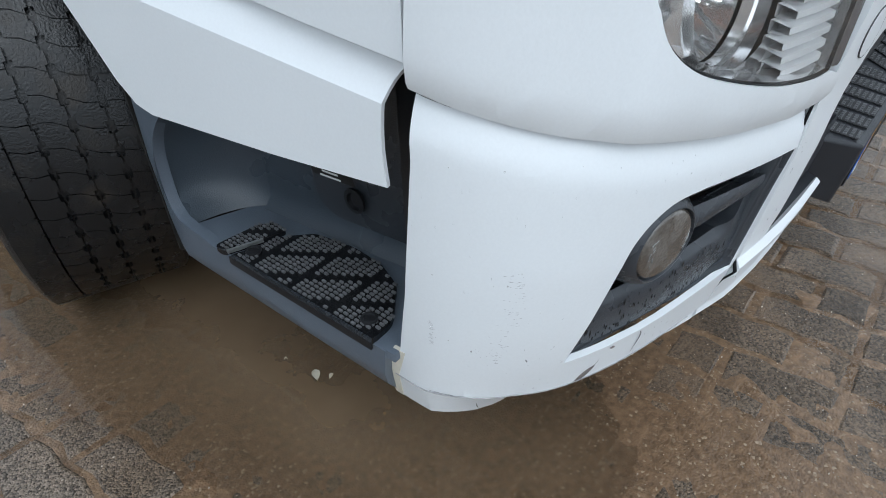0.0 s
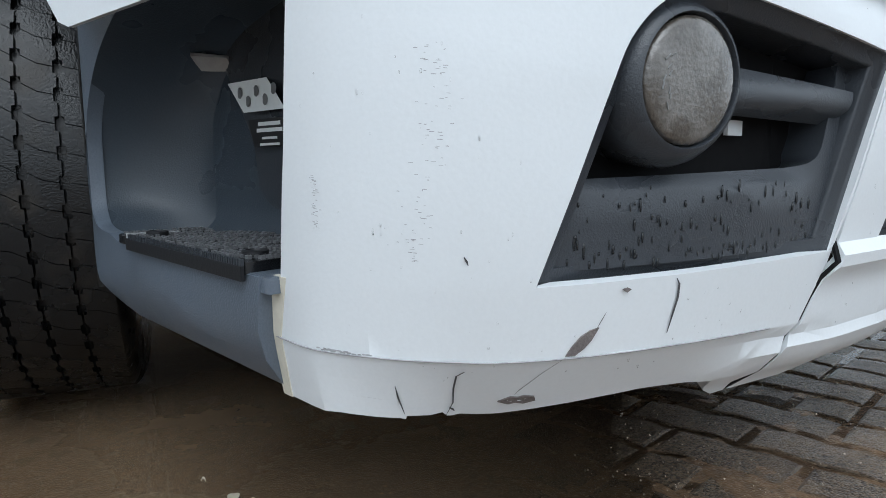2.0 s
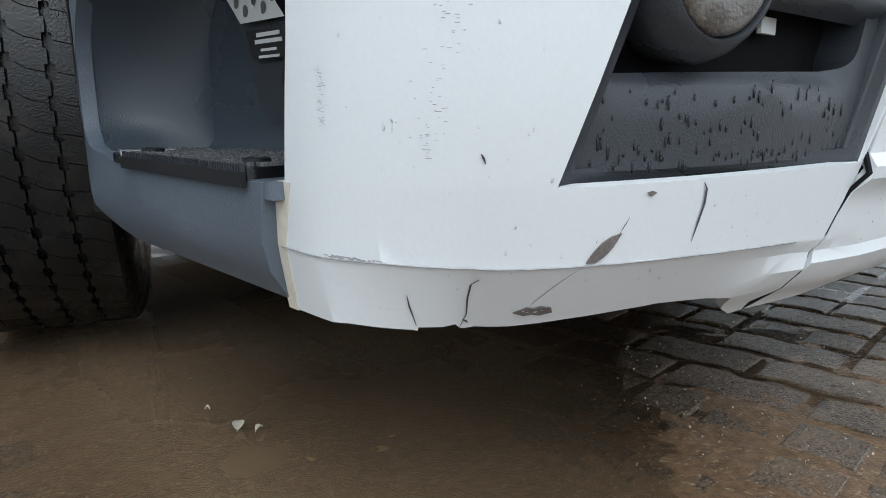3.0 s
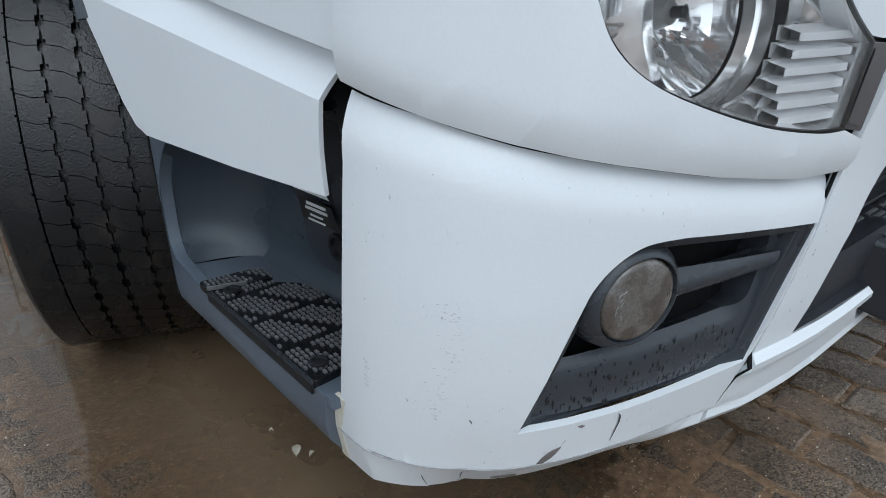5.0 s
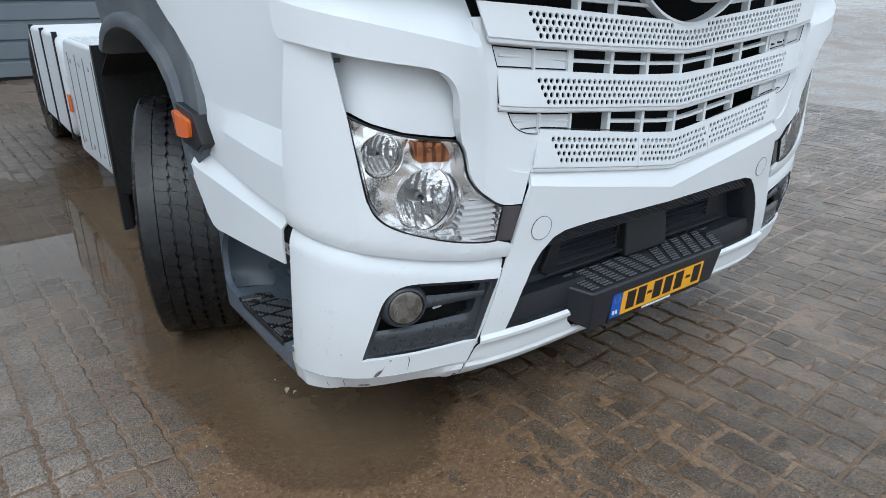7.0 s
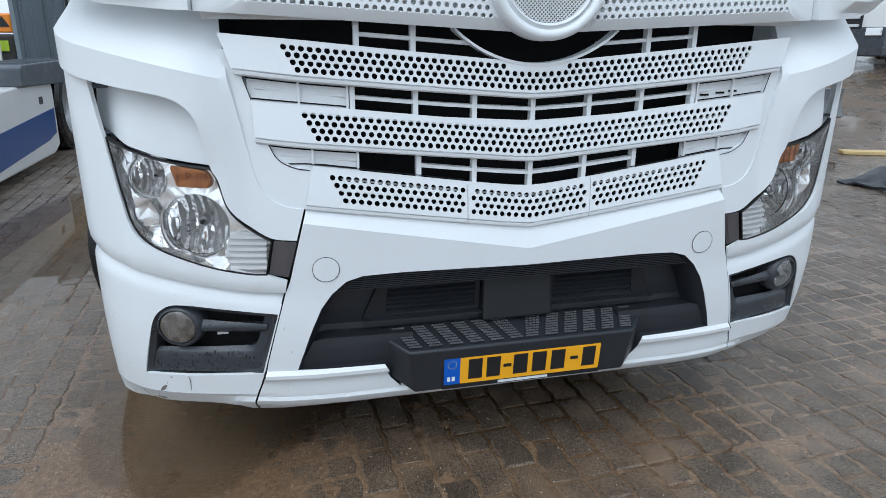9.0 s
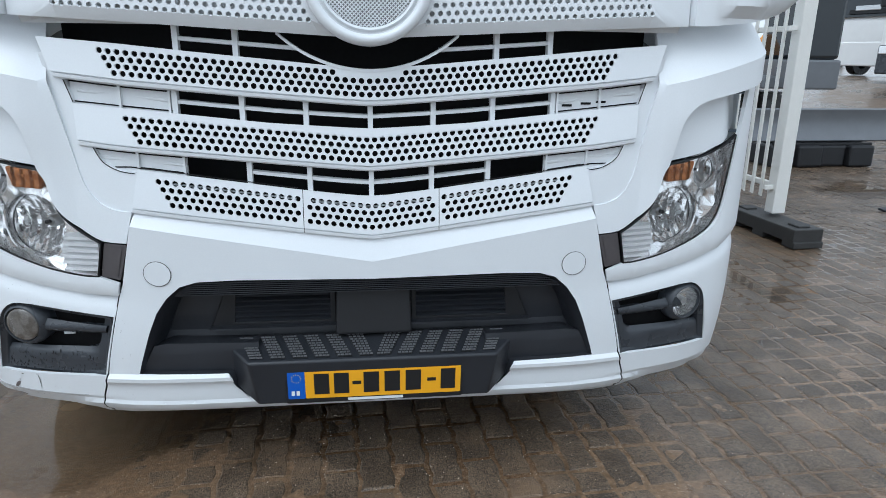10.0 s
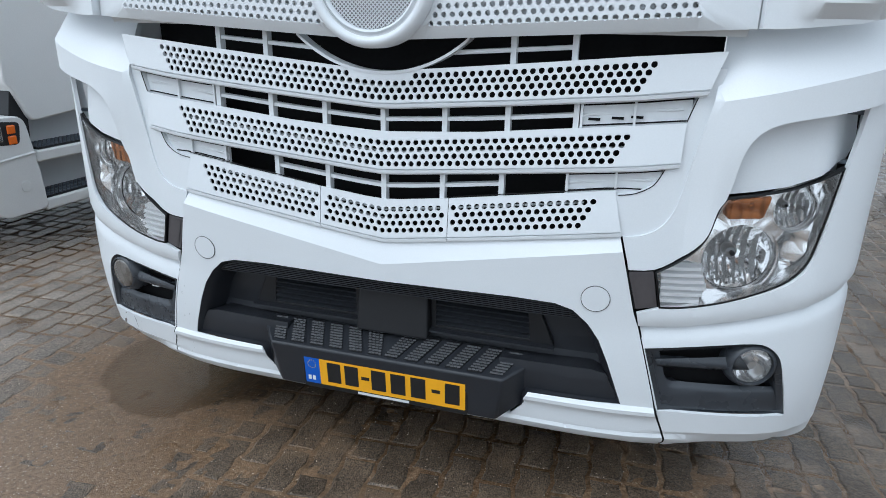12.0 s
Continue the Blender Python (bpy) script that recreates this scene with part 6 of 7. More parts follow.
for i in range(len(xs) - 1):
    for j in range(len(ys) - 1):
        if not (-.9 < xs[i] < 1.0 and ys[j] > 2.0):
            faces.append((water_vertex(i, j), water_vertex(i + 1, j), water_vertex(i + 1, j + 1), water_vertex(i, j + 1)))
me = bpy.data.meshes.new("puddle")
me.from_pydata(verts, [], faces)
attr = me.attributes.new("depth", "FLOAT", "POINT")
attr.data.foreach_set("value", depth)
me.materials.append(PUDDLE)
tagged(new("puddle", me), "murky brown rain puddle with mirror-like surface", "puddle", kind="structure")

# leaves and grit on the ground
LEAF = mat("pale_leaf", (.62, .58, .47), .5, tone=.15, scale=60)


def leaf(x, y, size, turn):
    bm = bmesh.new()
    row = []
    for k in range(7):
        t = k / 6
        w = size * .28 * math.sin(math.pi * min(1, t * 1.02)) ** .8
        row.append([bm.verts.new((t * size, s * w, .006 * math.sin(3 * t) + (.003 if s else 0))) for s in (-1, 0, 1)])
    for a, b in zip(row, row[1:]):
        bm.faces.new((a[0], a[1], b[1], b[0]))
        bm.faces.new((a[1], a[2], b[2], b[1]))
    ob = part("leaf", bm, LEAF, None, "", 60)
    ob.matrix_world = Matrix.Translation((x, y, max(relief(x, y), LEVEL) + .004)) @ Euler((0, 0, radians(turn))).to_matrix().to_4x4()
    return tagged(ob, "small pale fallen leaf lying on wet ground", "leaf", group="leaves on the ground")


leaf(-1.140, .718, .032, 60)
leaf(-1.122, .700, .016, 20)
leaf(-1.139, .816, .008, 140)
GRIT = mat("pale_grit", (.48, .41, .33), .6, tone=.3, scale=80, byob=.5)
grit = []
for _ in range(6500):
    if _ < 2800:
        x, y = rng.gauss(-.9, .8), rng.gauss(.1, .75)
    else:
        x, y = rng.uniform(-2.2, 3.0), rng.uniform(-1.5, .6)
    z = relief(x, y)
    if z < LEVEL - .006:
        continue
    r = rng.choice((.0008, .0009, .001, .0012, .0014, .0018, .0024))
    grit.append(Matrix.Translation((x, y, max(z + .0006, LEVEL - .003) + r * .3)) @ Euler((rng.random() * 6, rng.random() * 6, 0)).to_matrix().to_4x4() @ Matrix.Diagonal((r, r * .8, r * .6, 1)))
tagged(part("grit", beads(grit), GRIT, None, "scattered pale grit on the paving"), category="grit", kind="stuff")


# ================================================================ surroundings
FENCE_WHITE = mat("cream_white_paint", (.74, .73, .69), .45, tone=.06, scale=5)
BLOCK = mat("recycled_black_plastic", (.03, .029, .028), .6, tone=.3, scale=20, bump=.003)
YELLOW_PAINT = mat("machine_yellow", (.78, .33, .015), .4, tone=.12, scale=4, second=(.62, .26, .02), blot=.6)
DARK_STEEL = mat("dark_steel", (.15, .158, .17), .5, metal=.3, tone=.15, scale=5)
SHEET = mat("grey_blue_sheet", (.17, .20, .225), .4, tone=.1, scale=3, metal=.2)
TRUCK_BLUE = mat("vehicle_blue", (.01, .07, .26), .3, tone=.05, coat=.3)
GLASS_DARK = mat("dark_glass", (.02, .024, .028), .06, tone=.1)
WOOD = mat("yellow_plank", (.55, .40, .18), .6, tone=.15, scale=30)

# ---- palisade fence on plastic feet
def fence_point(t):
    """Along the fence: t metres from the near post."""
    return Vector((3.15 - .064 * t, 2.87 + .998 * t, 0))


fence = thing("fence", "cream-white steel palisade fence panel standing on black plastic feet", "fence")
along = (fence_point(1) - fence_point(0)).normalized()
yaw = Matrix.Rotation(math.atan2(along.y, along.x), 4, "Z")
for t in (0, 2.08, 4.2):
    p = fence_point(t)
    post = bevelled(part("post", box(p + Vector((0, 0, 1.16)), (.10, .11, 2.0), yaw), FENCE_WHITE, fence), .008)
    for z in (.36, 1.52):
        part("clamp", box(p + Vector((-.02, 0, z)), (.03, .20, .03), yaw), FENCE_WHITE, post)
for a, b in ((0, 2.08), (2.08, 4.2)):
    for z in (.375, 1.52):
        q = (fence_point(a) + fence_point(b)) / 2
        bevelled(part("rail", box(q + Vector((-.03, 0, z)), (b - a, .04, .04), yaw), FENCE_WHITE, fence), .004)
    for k in range(1, 19):
        q = fence_point(a + (b - a) * k / 19)
        bm = extrude([(-.014, 0), (.014, 0.010), (.014, 1.72), (-.014, 1.72)], .014, Matrix.Translation(q + Vector((-.055, 0, .27))) @ yaw @ Matrix(((1, 0, 0, 0), (0, 0, 1, 0), (0, 1, 0, 0), (0, 0, 0, 1))))
        part("picket", bm, FENCE_WHITE, fence)
foot_bm = bmesh.new()
add_box(foot_bm, (0, 0, .09), (.24, .82, .10))
for y in (-.36, -.02, .32):
    add_box(foot_bm, (0, y, .025), (.24, .13, .05))
for x, y in ((0, -.30), (0, .30)):
    add_box(foot_bm, (x, y, .145), (.10, .12, .018))
foot = bevelled(part("plastic_block", foot_bm, BLOCK, None, "", None), .008)
tagged(foot, "black recycled plastic block with slots on wet ground", "block", group="fence blocks")
foot.matrix_world = pose(3.10, 2.82, 0, 0, 0, 4)
for t in (2.08, 4.2):
    p = fence_point(t)
    copy_thing(foot, pose(p.x, p.y, 0, 0, 0, 4))

# ---- yellow excavator behind the fence
ex = thing("excavator", "yellow tracked excavator with raised boom behind the fence", "excavator")
ex.location = (-.15, 1.75, 0)
for dx in (-.85, .85):
    bm = extrude(rounded([(-1.6, .0), (1.6, .0), (1.75, .35), (1.6, .72), (-1.6, .72), (-1.75, .35)], .2), .45, Matrix(((0, 0, 1, 6.6 + dx - .22), (1, 0, 0, 9.4), (0, 1, 0, 0), (0, 0, 0, 1))))
    track = bevelled(part("track", bm, BLOCK, ex, "black rubber track", 40), .02)
    for i in range(22):
        part("track_pad", box((6.6 + dx, 7.75 + .155 * i, .725), (.46, .09, .03)), BLOCK, track)
bevelled(part("slewing_base", box((6.6, 9.4, .85), (1.5, 2.2, .35)), DARK_STEEL, ex), .05)
bm = extrude(rounded([(5.5, 1.02), (7.10, 1.02), (7.10, 1.62), (6.95, 1.75), (6.70, 1.38), (6.35, 1.36), (6.1, 1.66), (5.7, 1.76), (5.5, 1.5)], .10), 2.2, Matrix(((1, 0, 0, 0), (0, 0, 1, 8.3), (0, 1, 0, 0), (0, 0, 0, 1))))
bevelled(part("engine_house", bm, YELLOW_PAINT, ex, "yellow engine cover"), .05, 3)
bm = extrude([(7.20, 1.12), (7.55, 1.22), (8.15, 2.1), (8.95, 3.3), (8.6, 3.4), (7.8, 2.3), (7.28, 1.6)], .34, Matrix(((1, 0, 0, 0), (0, 0, 1, 7.9), (0, 1, 0, 0), (0, 0, 0, 1))))
bevelled(part("boom", bm, YELLOW_PAINT, ex, "yellow boom"), .03)
bevelled(part("operator_cab", box((7.02, 6.6, 2.05), (.70, 1.0, 1.5)), GLASS_DARK, ex, "dark glazed operator cab"), .06)
bevelled(part("cab_base", box((7.03, 6.6, 1.08), (.73, 1.05, .44)), DARK_STEEL, ex, "dark panel below the cab"), .03)
bevelled(part("deck", box((6.9, 7.8, .95), (.95, 2.6, .20)), DARK_STEEL, ex), .03)
# dozer blade: a long curved steel plate with struts
bm = bmesh.new()
prev = None
for k in range(9):
    a = k / 8
    y = 6.0 + .05 * math.sin(math.pi * a) - .05 * (1 - a)
    ring = [bm.verts.new((4.1, y, .31 + .40 * a)), bm.verts.new((6.98, y + .05, .31 + .40 * a))]
    if prev:
        bm.faces.new((prev[0], prev[1], ring[1], ring[0]))
    prev = ring
blade = bevelled(solid(part("dozer_blade", bm, DARK_STEEL, None, "", 60), .05, 0), .006)
tagged(blade, "dark grey curved steel blade resting on a black crate", "blade")
crate = thing("crate", "low black slatted crate under the blade", "crate")
for i in range(4):
    bevelled(part("bearer", box((5.2 + .35 * i, 6.30 - .06 * (i % 2), .135), (.33, .8, .27)), BLACK, crate), .03)
for i in range(5):
    bevelled(part("slat", box((5.75, 5.94 + .18 * i, .283), (1.35, .04, .03)), BLACK, crate), .006)

# ---- dropped black plastic parts and a plank
bm = bmesh.new()
grid_ = [[None] * 9 for _ in range(6)]
for i in range(6):
    for j in range(9):
        a, b = i / 5, j / 8
        z = .02 + .34 * max(0, a * .6 + b * .55 - .25) * (1 if a > .3 else .4) + .05 * noise.noise(Vector((a * 5, b * 5, 2)))
        grid_[i][j] = bm.verts.new((4.60 + .60 * a + .10 * math.sin(3 * b), 3.52 - .62 * b + .10 * a, .8 * z))
for i in range(5):
    for j in range(8):
        bm.faces.new((grid_[i][j], grid_[i + 1][j], grid_[i + 1][j + 1], grid_[i][j + 1]))
tagged(solid(part("plastic_cover", bm, DARK_PLASTIC, None, "", 35), .02, 0), "bent black plastic vehicle cover dropped on the wet yard", "debris")
tagged(bevelled(part("plank", box((0, 0, 0), (.75, .16, .04), Matrix.Translation((6.42, 4.86, .02)) @ Matrix.Rotation(radians(-22), 4, "Z")), WOOD, None), .004), "yellowish plank lying on wet ground", "plank")

# upright moulded wheel cover beside it, with a seam round its foot
m_ = Matrix.Translation((4.66, 2.96, -.01)) @ Matrix.Rotation(radians(-51), 4, "Z") @ Matrix(((1, 0, 0, 0), (0, 0, 1, 0), (0, 1, 0, 0), (0, 0, 0, 1)))
bm = extrude(rounded([(.0, .0), (-.01, .20), (.05, .46), (.16, .62), (.42, .66), (.66, .58), (.76, .30), (.76, .0)], .05), .36, m_)
cover = bevelled(part("wheel_cover", bm, DARK_PLASTIC, None, "", 30), .05, 3)
tagged(cover, "upright black moulded plastic wheel cover on wet ground", "debris")
bm = bmesh.new()
for k in range(12):
    a, b = [m_ @ Vector((.02 + .72 * q / 12, .14 + .03 * math.sin(5 * q / 12), -.002)) for q in (k, k + 1)]
    add_tube(bm, a, b, .006, 6)
part("seam_bead", bm, GREY_PLASTIC, cover)


# ---- parked trucks
def parked_truck(m, paint, label, box_paint=None, length=6.0, bumper_paint=None, bars=5):
    """A tractor or box truck with its front towards local -y."""
    t = thing("parked_truck", label, "truck", group="parked trucks")
    bm = extrude(rounded([(.0, .95), (.02, 1.6), (.35, 2.55), (.6, 3.35), (2.2, 3.35), (2.2, .95)], .08), 2.46, Matrix(((0, 0, 1, -1.23), (1, 0, 0, 0), (0, 1, 0, 0), (0, 0, 0, 1))))
    cab = bevelled(part("cab", bm, paint, t, "", 30), .07, 4, 30)
    bm = extrude([(-1.05, 1.75), (1.05, 1.75), (.95, 2.55), (-.95, 2.55)], .03, Matrix(((1, 0, 0, 0), (0, .38, 1, -.70), (0, 1, 0, 0), (0, 0, 0, 1))))
    part("windscreen", bm, GLASS_DARK, cab, "dark windscreen")
    bm = extrude(rounded([(-1.24, .30), (1.24, .30), (1.24, 1.02), (-1.24, 1.02)], .05), .5, Matrix(((1, 0, 0, 0), (0, 0, 1, -.03), (0, 1, 0, 0), (0, 0, 0, 1))))
    bevelled(part("bumper", bm, bumper_paint or GREY_DARK, t, "white bumper" if bumper_paint else "dark bumper", 30), .05, 3)
    gr = part("grille", box((0, -.01, 1.52), (1.25, .04, 1.10)) if bars else box((0, -.01, 1.9), (1.2, .04, .12)), BLACK, cab, "black grille with pale bars")
    for i in range(bars):
        bevelled(part("grille_bar", box((0, -.04, 1.05 + .20 * i), (1.16, .05, .075)), SATIN, gr), .01)
    bevelled(part("badge_plate", box((0, -.03, 2.0), (.8, .04, .15)), SATIN, gr), .02)
    for g in (-1, 1):
        bevelled(part("headlamp", box((g * .98, -.045, .90), (.40, .06, .20)), CHROME_SOFT, t, "headlamp"), .02)
        bevelled(part("mirror", box((g * 1.38, .15, 2.25), (.22, .12, .55)), BLACK, cab), .04)
        bm = bmesh.new()
        add_box(bm, (g * 1.236, 1.0, 2.2), (.012, .75, .65))
        part("side_window", bm, GLASS_DARK, cab)
        for y in (1.35, 4.6):
            mm = Matrix.Translation((g * 1.0, y, .5)) @ Euler((0, radians(90 * g), 0)).to_matrix().to_4x4()
            w = part("wheel", spin([(.30, .13), (.34, .16), (.45, .155), (.49, .12), (.49, -.14), (.30, -.14)], 40, mm), RUBBER, t, "", 30)
            part("rim", spin([(.30, .14), (.27, .08), (.20, .05), (.16, .11), (.003, .12)], 32, mm), STEEL, w, "", 30)
    bevelled(part("chassis", box((0, 3.6, .75), (.9, length - 1, .3)), BLACK, t), .02)
    if box_paint:
        bevelled(part("body", box((0, 2.4 + length / 2, 2.2), (2.5, length, 2.5)), box_paint, t), .05)
    t.matrix_world = m
    return t


PALE = mat("off_white_paint", (.74, .74, .73), .35, tone=.04, scale=3, coat=.2)
parked_truck(pose(13.75, 13.5, rise(13.75, 13.5), 0, 0, -74), PALE, "white tractor truck with barred grille parked across the yard")
parked_truck(pose(15.3, 17.7, rise(15.3, 17.7), 0, 0, -74), PALE, "white tractor truck with white bumper parked farther off", bumper_paint=PALE, bars=0)
parked_truck(pose(30, 40, rise(30, 40), 0, 0, -40), PALE, "white box truck parked at the far side", PALE, 7)

# ---- neighbouring truck: bumper corner with lamp, steps and door in front, blue-striped skirt and rear wheel behind
nb = thing("parked_truck", "white tractor truck parked alongside, black steps, blue-striped skirt", "truck", group="parked trucks")
NX, BX = -2.80, -3.05


def nb_side(poly, x, thick, material, name, label="", bev=.015, smooth=30):
    bm = extrude(poly, thick, Matrix(((0, 0, -1, x), (1, 0, 0, 0), (0, 1, 0, 0), (0, 0, 0, 1))))
    return bevelled(part(name, bm, material, nb, label, smooth), bev, 3, 30)


nb_side(rounded([(1.29, 1.02), (1.34, .98), (1.43, .79), (2.45, .88), (2.9, 1.0), (2.9, 2.75), (1.58, 2.75), (1.34, 2.0)], .04, 3), NX, 2.4, PALE, "cab", "white cab with sloping sill", .04)
nb_side([(1.31, .84), (1.345, .985), (1.435, .80), (1.42, .62)], NX - .03, .10, BLACK, "door_gap", "", .004)
nb_side(rounded([(1.00, .34), (1.16, .262), (1.435, .262), (1.43, .44), (1.405, .62), (1.375, .80), (1.33, .835), (1.05, .84)], .04, 3), NX + .01, 2.42, PALE, "bumper", "white bumper corner", .035, 40)
part("bumper_crease", tube((NX + .012, 1.03, .585), (NX + .012, 1.40, .612), .007, 8), PALE, nb)
lampn = nb_side(rounded([(1.10, .69), (1.315, .672), (1.335, .80), (1.12, .825)], .03, 3), NX + .015, .05, BLACK, "headlamp", "black headlamp with orange light bars", .006)
for z in (.705, .765):
    bevelled(part("light_bar", box((NX + .016, 1.268, z), (.014, .052, .050)), AMBER, lampn, "orange light bar"), .008)
bevelled(part("lamp_unit", box((NX + .016, 1.17, .745), (.014, .075, .085)), CHROME_SOFT, lampn), .012)
part("tow_cover", spin([(.034, -.01), (.034, .002), (.030, .003), (.002, .003)], 28, Matrix.Translation((NX + .011, 1.307, .425)) @ Euler((0, radians(90), 0)).to_matrix().to_4x4()), PALE, nb, "", 30)
for z in (.315, .615):
    body = nb_side(rounded([(1.43, z - .07), (2.3, z - .07), (2.3, z), (1.43, z)], .015), NX, .30, PALE, "step", "white step with black studded tread", .012)
    tr_ = part("step_tread", box((NX - .12, 1.86, z + .006), (.20, .80, .014)), BLACK, body, "black step tread")
    dots = bmesh.new()
    for i in range(26):
        for j in range(6):
            add_box(dots, (NX - .035 - .032 * j, 1.48 + .031 * i, z + .016), (.016, .012, .006), Matrix.Rotation(radians(30), 4, "Z"))
    tagged(part("tread_studs", dots, GREY_PLASTIC, tr_), kind="stuff")
nb_side([(1.40, .30), (2.4, .30), (2.4, .95), (1.40, .95)], NX - .26, .02, WHITE_PLASTIC, "step_recess")


def far_wheel(x, y, label):
    mm = Matrix.Translation((x, y, .50)) @ Euler((0, radians(90), 0)).to_matrix().to_4x4()
    w = part("wheel", spin([(.31, .13), (.34, .16), (.45, .155), (.50, .12), (.50, -.14), (.31, -.14)], 56, mm), RUBBER, nb, label, 30)
    rim_ = part("rim", spin([(.335, .15), (.32, .155), (.305, .13), (.27, .03), (.20, -.03), (.14, .06), (.003, .07)], 40, mm), STEEL, w, "silver rim", 30)
    for i in range(10):
        a = 2 * math.pi * i / 10
        add = tube(mm @ Vector((.235 * math.cos(a), .235 * math.sin(a), -.02)), mm @ Vector((.235 * math.cos(a), .235 * math.sin(a), .02)), .016, 6)
        part("wheel_nut", add, STEEL, rim_)


far_wheel(NX - .22, 2.80, "black front tyre")
far_wheel(BX - .22, 7.30, "black rear tyre with silver rim")
fender = [(5.5, .86), (5.5, 1.03), (5.58, 1.06), (7.22, 1.065)] + [(7.27 + .60 * math.cos(a), .48 + .585 * math.sin(a)) for a in np.linspace(1.5, -.1, 12)] + [(7.27 + .55 * math.cos(a), .48 + .53 * math.sin(a)) for a in np.linspace(-.1, 2.45, 14)]
mudguard = nb_side(fender, BX + .03, .52, GREY_ARCH, "mudguard", "long grey mudguard over the rear wheel", .012)
for i in range(8):
    part("mudguard_rib", box((BX - .22, 5.68 + .21 * i, 1.068), (.46, .025, .016)), GREY_ARCH, mudguard)
part("rear_flap", box((BX - .18, 7.86, .40), (.40, .03, .42)), BLACK, nb)
skirt = nb_side(rounded([(3.5, .10), (6.30, .10), (6.50, .17), (6.53, .80), (6.47, .872), (3.5, .830)], .04), BX - .02, .60, PALE, "side_skirt", "white side skirt", .02)
bm = extrude([(3.5, .12), (6.15, .262), (6.42, .31), (6.46, .575), (3.5, .435)], .004, Matrix(((0, 0, 1, BX - .019), (1, 0, 0, 0), (0, 1, 0, 0), (0, 0, 0, 1))))
part("blue_stripe", bm, TRUCK_BLUE, skirt, "blue stripe")
bevelled(part("side_marker", box((BX - .017, 6.08, .685), (.012, .10, .075)), MARKER_GREY, skirt, "small brown side marker"), .004)
# near-black block added for the shade beneath the neighbouring truck
part("underside", box((-4.15, 2.4, .55), (2.0, 2.6, .40)), CAVITY_SHADE, nb)
part("chassis", box((-4.0, 5.4, .72), (.9, 4.6, .28)), BLACK, nb)

# ---- shed wall with ribbed sheets, trolley and pole
shed = thing("shed", "grey-blue shed with ribbed sheet door and white corner pole", "shed")
bm = bmesh.new()
prev = None
zz = 0.0
prof = []
while zz < 2.4:
    prof += [(zz, 0.0), (zz + .20, 0.0), (zz + .22, .03), (zz + .26, .03), (zz + .28, 0.0)]
    zz += .29
for z, d in prof:
    ring = [bm.verts.new((-3.66, 11.5 + d, z + .05)), bm.verts.new((1.5, 11.5 + d, z + .05))]
    if prev:
        bm.faces.new((prev[0], prev[1], ring[1], ring[0]))
    prev = ring
door_ = solid(part("ribbed_door", bm, SHEET, shed, "horizontally ribbed sheet door"), .02, 0)
part("door_post", box((-1.92, 11.46, 1.3), (.10, .06, 2.6)), SHEET, door_)
# black box drawn as the shadow along the door's foot
part("door_shadow_gap", box((-1.1, 11.6, .04), (5.2, .1, .10)), BLACK, shed)
for i in range(4):
    panel_ = part("side_panel", box((-3.76 - .02 * i, 11.42 - .95 * i, 1.32), (.05, .93, 2.64), Matrix.Rotation(radians(-2), 4, "Z")), SHEET, shed)
    for j in (-.3, -.22, .1, .18):
        bevelled(part("panel_rib", box((-3.735 - .02 * i, 11.42 - .95 * i + j, 1.32), (.03, .035, 2.62)), SHEET, panel_), .01)
part("corner_pole", tube((-3.62, 10.98, 0), (-3.60, 10.98, 2.75), .055, 14), FENCE_WHITE, shed, "white pole")
part("pole_foot", box((-3.78, 11.2, .10), (.10, .10, .20)), mat("red_paint", (.35, .03, .02), .5), shed)

ORANGE_PAINT = mat("machine_orange", (.80, .26, .02), .4, tone=.1, scale=5)
LIME = mat("lime_panel", (.45, .62, .03), .5, tone=.15, scale=9)
machine = thing("site_machine", "orange and lime site machine with dark body standing behind the shed", "machine")
bevelled(part("body", box((-5.75, 11.75, .82), (1.9, 1.5, 1.05)), BLOCK, machine, "dark body"), .04)
bevelled(part("hood", box((-5.70, 11.70, 1.52), (1.8, 1.4, .30)), ORANGE_PAINT, machine, "orange hood"), .03)
part("warning_triangle", extrude([(-.10, 0), (.10, 0), (0, .17)], .004, Matrix.Translation((-4.92, 10.992, 1.46)) @ Euler((radians(90), 0, 0)).to_matrix().to_4x4()), BLACK, machine)
bevelled(part("lime_stripe", box((-5.05, 10.985, 1.16), (.34, .03, .17)), LIME, machine, "lime green panel"), .01)
part("white_post", tube((-5.02, 10.90, .30), (-4.99, 10.90, 1.40), .02, 10), FENCE_WHITE, machine)
part("machine_foot", box((-5.75, 11.75, .15), (1.6, 1.2, .30)), BLOCK, machine)

trolley = thing("hand_trolley", "silver hand trolley with two black wheels leaning on the shed", "trolley")


def rod(name, pts_, r, material, label=""):
    bm = bmesh.new()
    for a, b in zip(pts_, pts_[1:]):
        add_tube(bm, a, b, r, 8)
    return part(name, bm, material, trolley, label, 40)


rod("upper_frame", [(-2.62, 11.0, .25), (-2.80, 11.3, 1.62), (-2.74, 11.32, 1.70), (-2.36, 11.32, 1.70), (-2.30, 11.3, 1.62), (-2.22, 11.0, .25)], .02, STEEL, "silver tube frame")
part("back_panel", box((-2.43, 11.22, .98), (.26, .02, 1.35), Euler((radians(-12), 0, 0)).to_matrix().to_4x4()), SHEET, trolley)
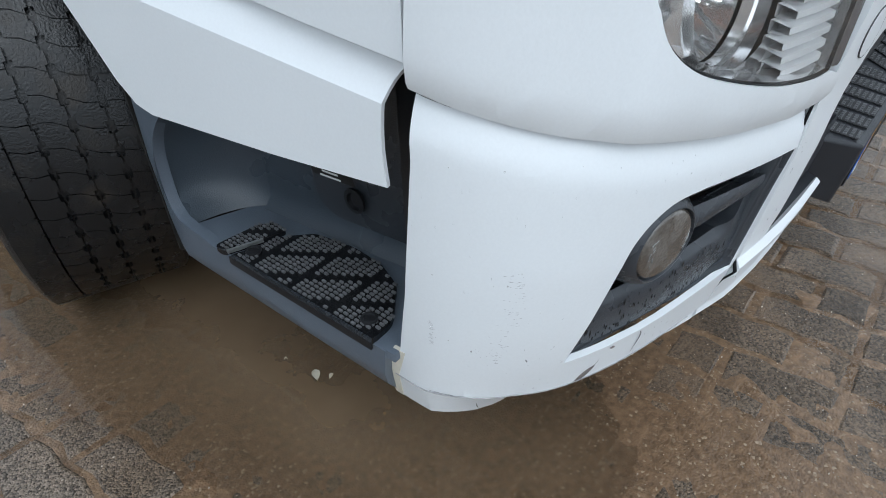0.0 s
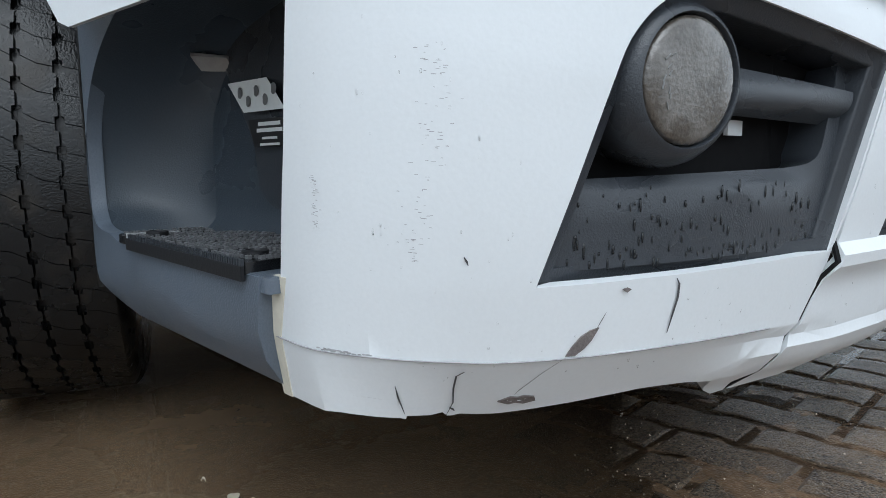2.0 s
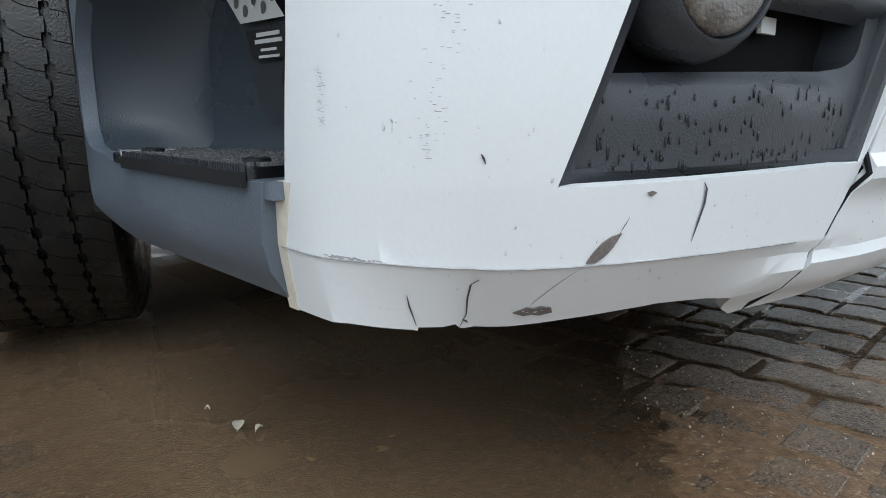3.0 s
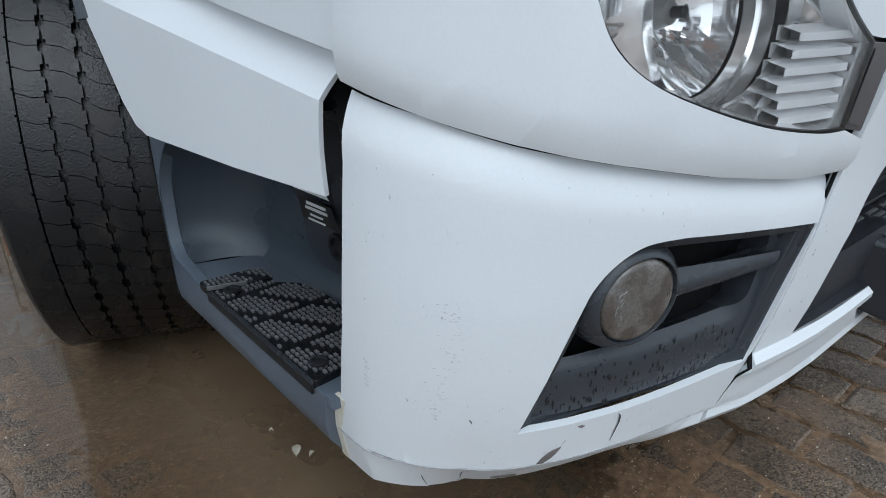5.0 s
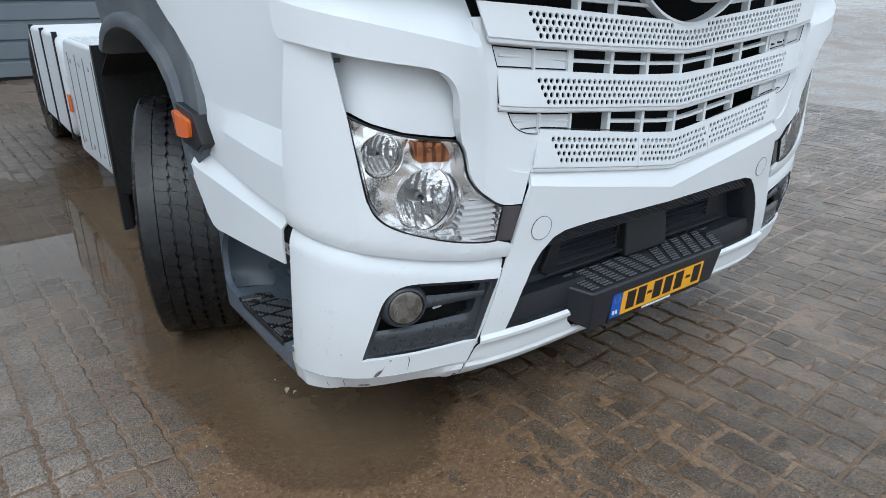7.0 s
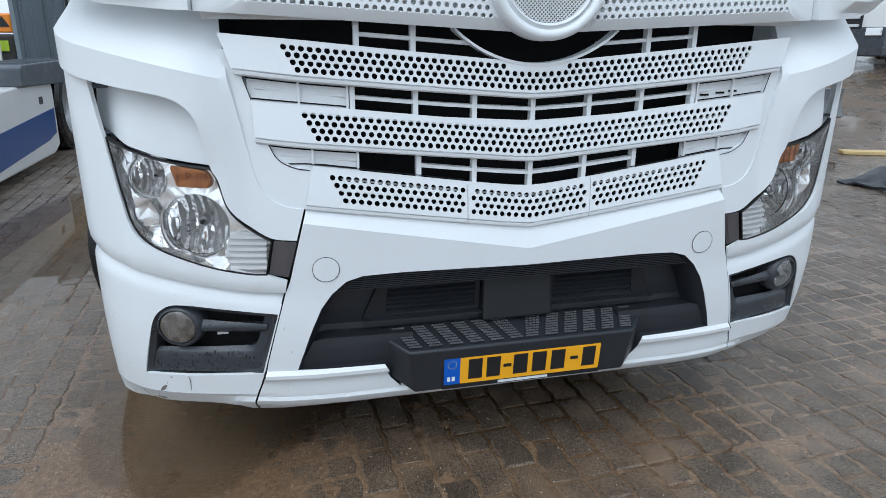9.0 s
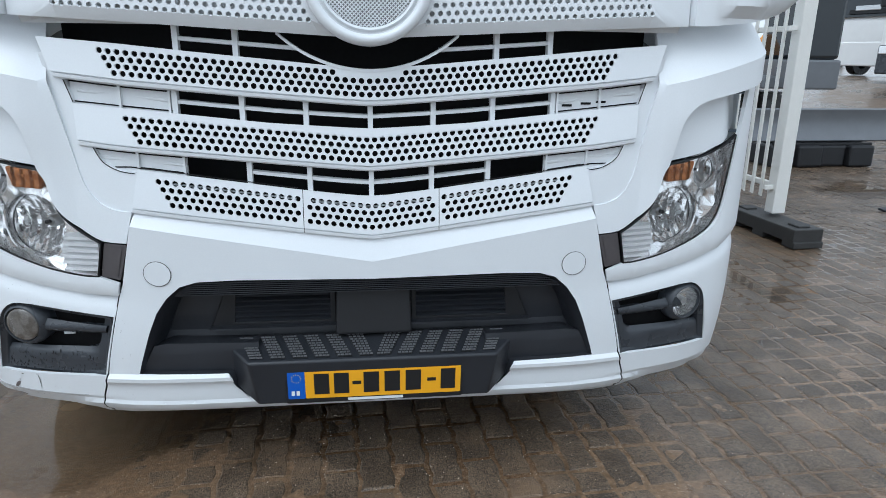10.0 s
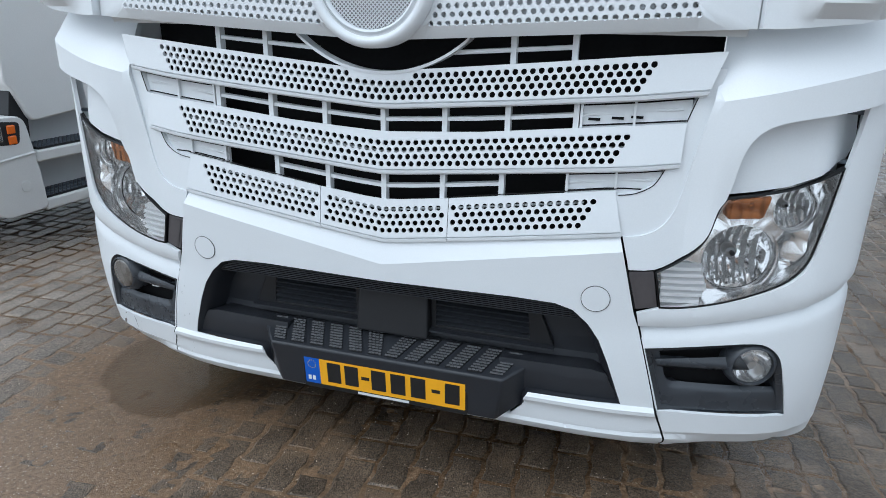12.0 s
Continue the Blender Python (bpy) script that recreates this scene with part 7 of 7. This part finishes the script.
for s in (-1, 1):
    rod("handle", [(-2.40 + s * .16, 11.05, 1.15), (-2.40 + s * .26, 10.95, 1.20), (-2.40 + s * .30, 10.92, 1.32), (-2.40 + s * .22, 10.98, 1.30)], .018, BLACK, "black grip")
    rod("leg", [(-2.40 + s * .15, 11.05, 1.10), (-2.40 + s * .14, 10.85, .75), (-2.40 + s * .17, 10.75, .16)], .017, BLACK)
    part("wheel", spin([(.05, .04), (.16, .045), (.17, .02), (.17, -.02), (.16, -.045), (.05, -.04)], 28, Matrix.Translation((-2.40 + s * .26, 10.72, .17)) @ Euler((0, radians(90), 0)).to_matrix().to_4x4(), True), RUBBER, trolley, "", 40)
for z in (1.12, .62, .13):
    rod("cross_bar", [(-2.58, 11.0 - .1 * (z < .5), z), (-2.22, 11.0 - .1 * (z < .5), z)], .016, STEEL)

# ================================================================ paving blocks
def edge_wave(s, amp=.0045, period=.1125):
    f = (s / period) % 1
    return amp * (4 * abs(f - .5) - 1)


def block_outline(grow=0.0, L_=.225):
    W_ = .1125
    a = .0036 + grow
    pts_ = []
    n = 4 if L_ > .2 else 2
    for i in range(n + 1):
        s = i * L_ / n
        pts_.append((min(max(s, a), L_ - a) - L_ / 2, -W_ / 2 + a + edge_wave(s)))
    for i in range(n, -1, -1):
        s = i * L_ / n
        pts_.append((min(max(s, a), L_ - a) - L_ / 2, W_ / 2 - a + edge_wave(s)))
    return pts_


PAVER = paver_material()


def block_mesh(length):
    low, mid, top = block_outline(0, length), block_outline(.0045, length), block_outline(.0095, length)
    n = len(low)
    vs = [(x, y, -.025) for x, y in low] + [(x, y, -.0055) for x, y in low] + [(x, y, -.0020) for x, y in mid] + [(x, y, 0) for x, y in top]
    fs = [tuple(range(3 * n, 4 * n))] + [(k * n + i, k * n + (i + 1) % n, (k + 1) * n + (i + 1) % n, (k + 1) * n + i) for k in (0, 1, 2) for i in range(n)]
    me = bpy.data.meshes.new("paver")
    me.from_pydata(vs, [], fs)
    me.materials.append(PAVER)
    return me, np.array(vs), fs


BLOCKS = {.225: block_mesh(.225), .1125: block_mesh(.1125)}
rest_v, rest_f, singles, sum_v = [], [], [], 0
r2 = random.Random(11)
for c in range(-60, 70):
    for r in range(-16, 46):
        px_, py_ = c * .1132, (r + (.5 if c % 2 else 0)) * .2265
        x, y = -.680 + px_ - .045 * py_, .067 + py_ + .045 * px_
        if not (-6 < x < 6.9 and -2.9 < y < 8.9) or (-1.0 < x < 1.1 and y > 1.6):
            continue
        if r2.random() < .38:
            singles += [(x - .0566 * .045, y + .0566, 92.6, .1125), (x + .0566 * .045, y - .0566, 92.6, .1125)]
        else:
            singles.append((x, y, 92.6, .225))
near = sorted(singles, key=lambda p: math.hypot(p[0] + 1.0, (p[1] - .15) * 1.1) if p[0] < 0 else math.hypot(p[0] + 1.0, (p[1] - .15) * 1.5))
chosen = set(near[:300])
for (x, y, ang, size) in singles:
    e = .05
    h = relief(x, y) + r2.uniform(-.0016, .0016)
    sx, sy = (relief(x + e, y) - relief(x - e, y)) / (2 * e), (relief(x, y + e) - relief(x, y - e)) / (2 * e)
    tilt = Euler((math.atan(sy) + r2.gauss(0, .008), -math.atan(sx) + r2.gauss(0, .008), 0)).to_matrix()
    m = Matrix.Translation((x, y, h)) @ tilt.to_4x4() @ Euler((0, 0, radians(ang + r2.gauss(0, .5)))).to_matrix().to_4x4()
    block_me, base_np, faces_b = BLOCKS[size]
    if (x, y, ang, size) in chosen:
        ob = new("paver", block_me)
        ob.parent = ground
        ob.matrix_world = m
    else:
        mm_ = np.array(m)
        k = sum_v
        sum_v += len(base_np)
        rest_v.append(base_np @ mm_[:3, :3].T + mm_[:3, 3])
        rest_f += [tuple(k + i for i in f) for f in faces_b]
me = bpy.data.meshes.new("paving")
me.from_pydata(np.concatenate(rest_v).tolist(), [], rest_f)
me.materials.append(PAVER)
ob = new("paving", me)
ob.parent = ground
tagged(ob, "wet grey interlocking paving blocks", kind="stuff")
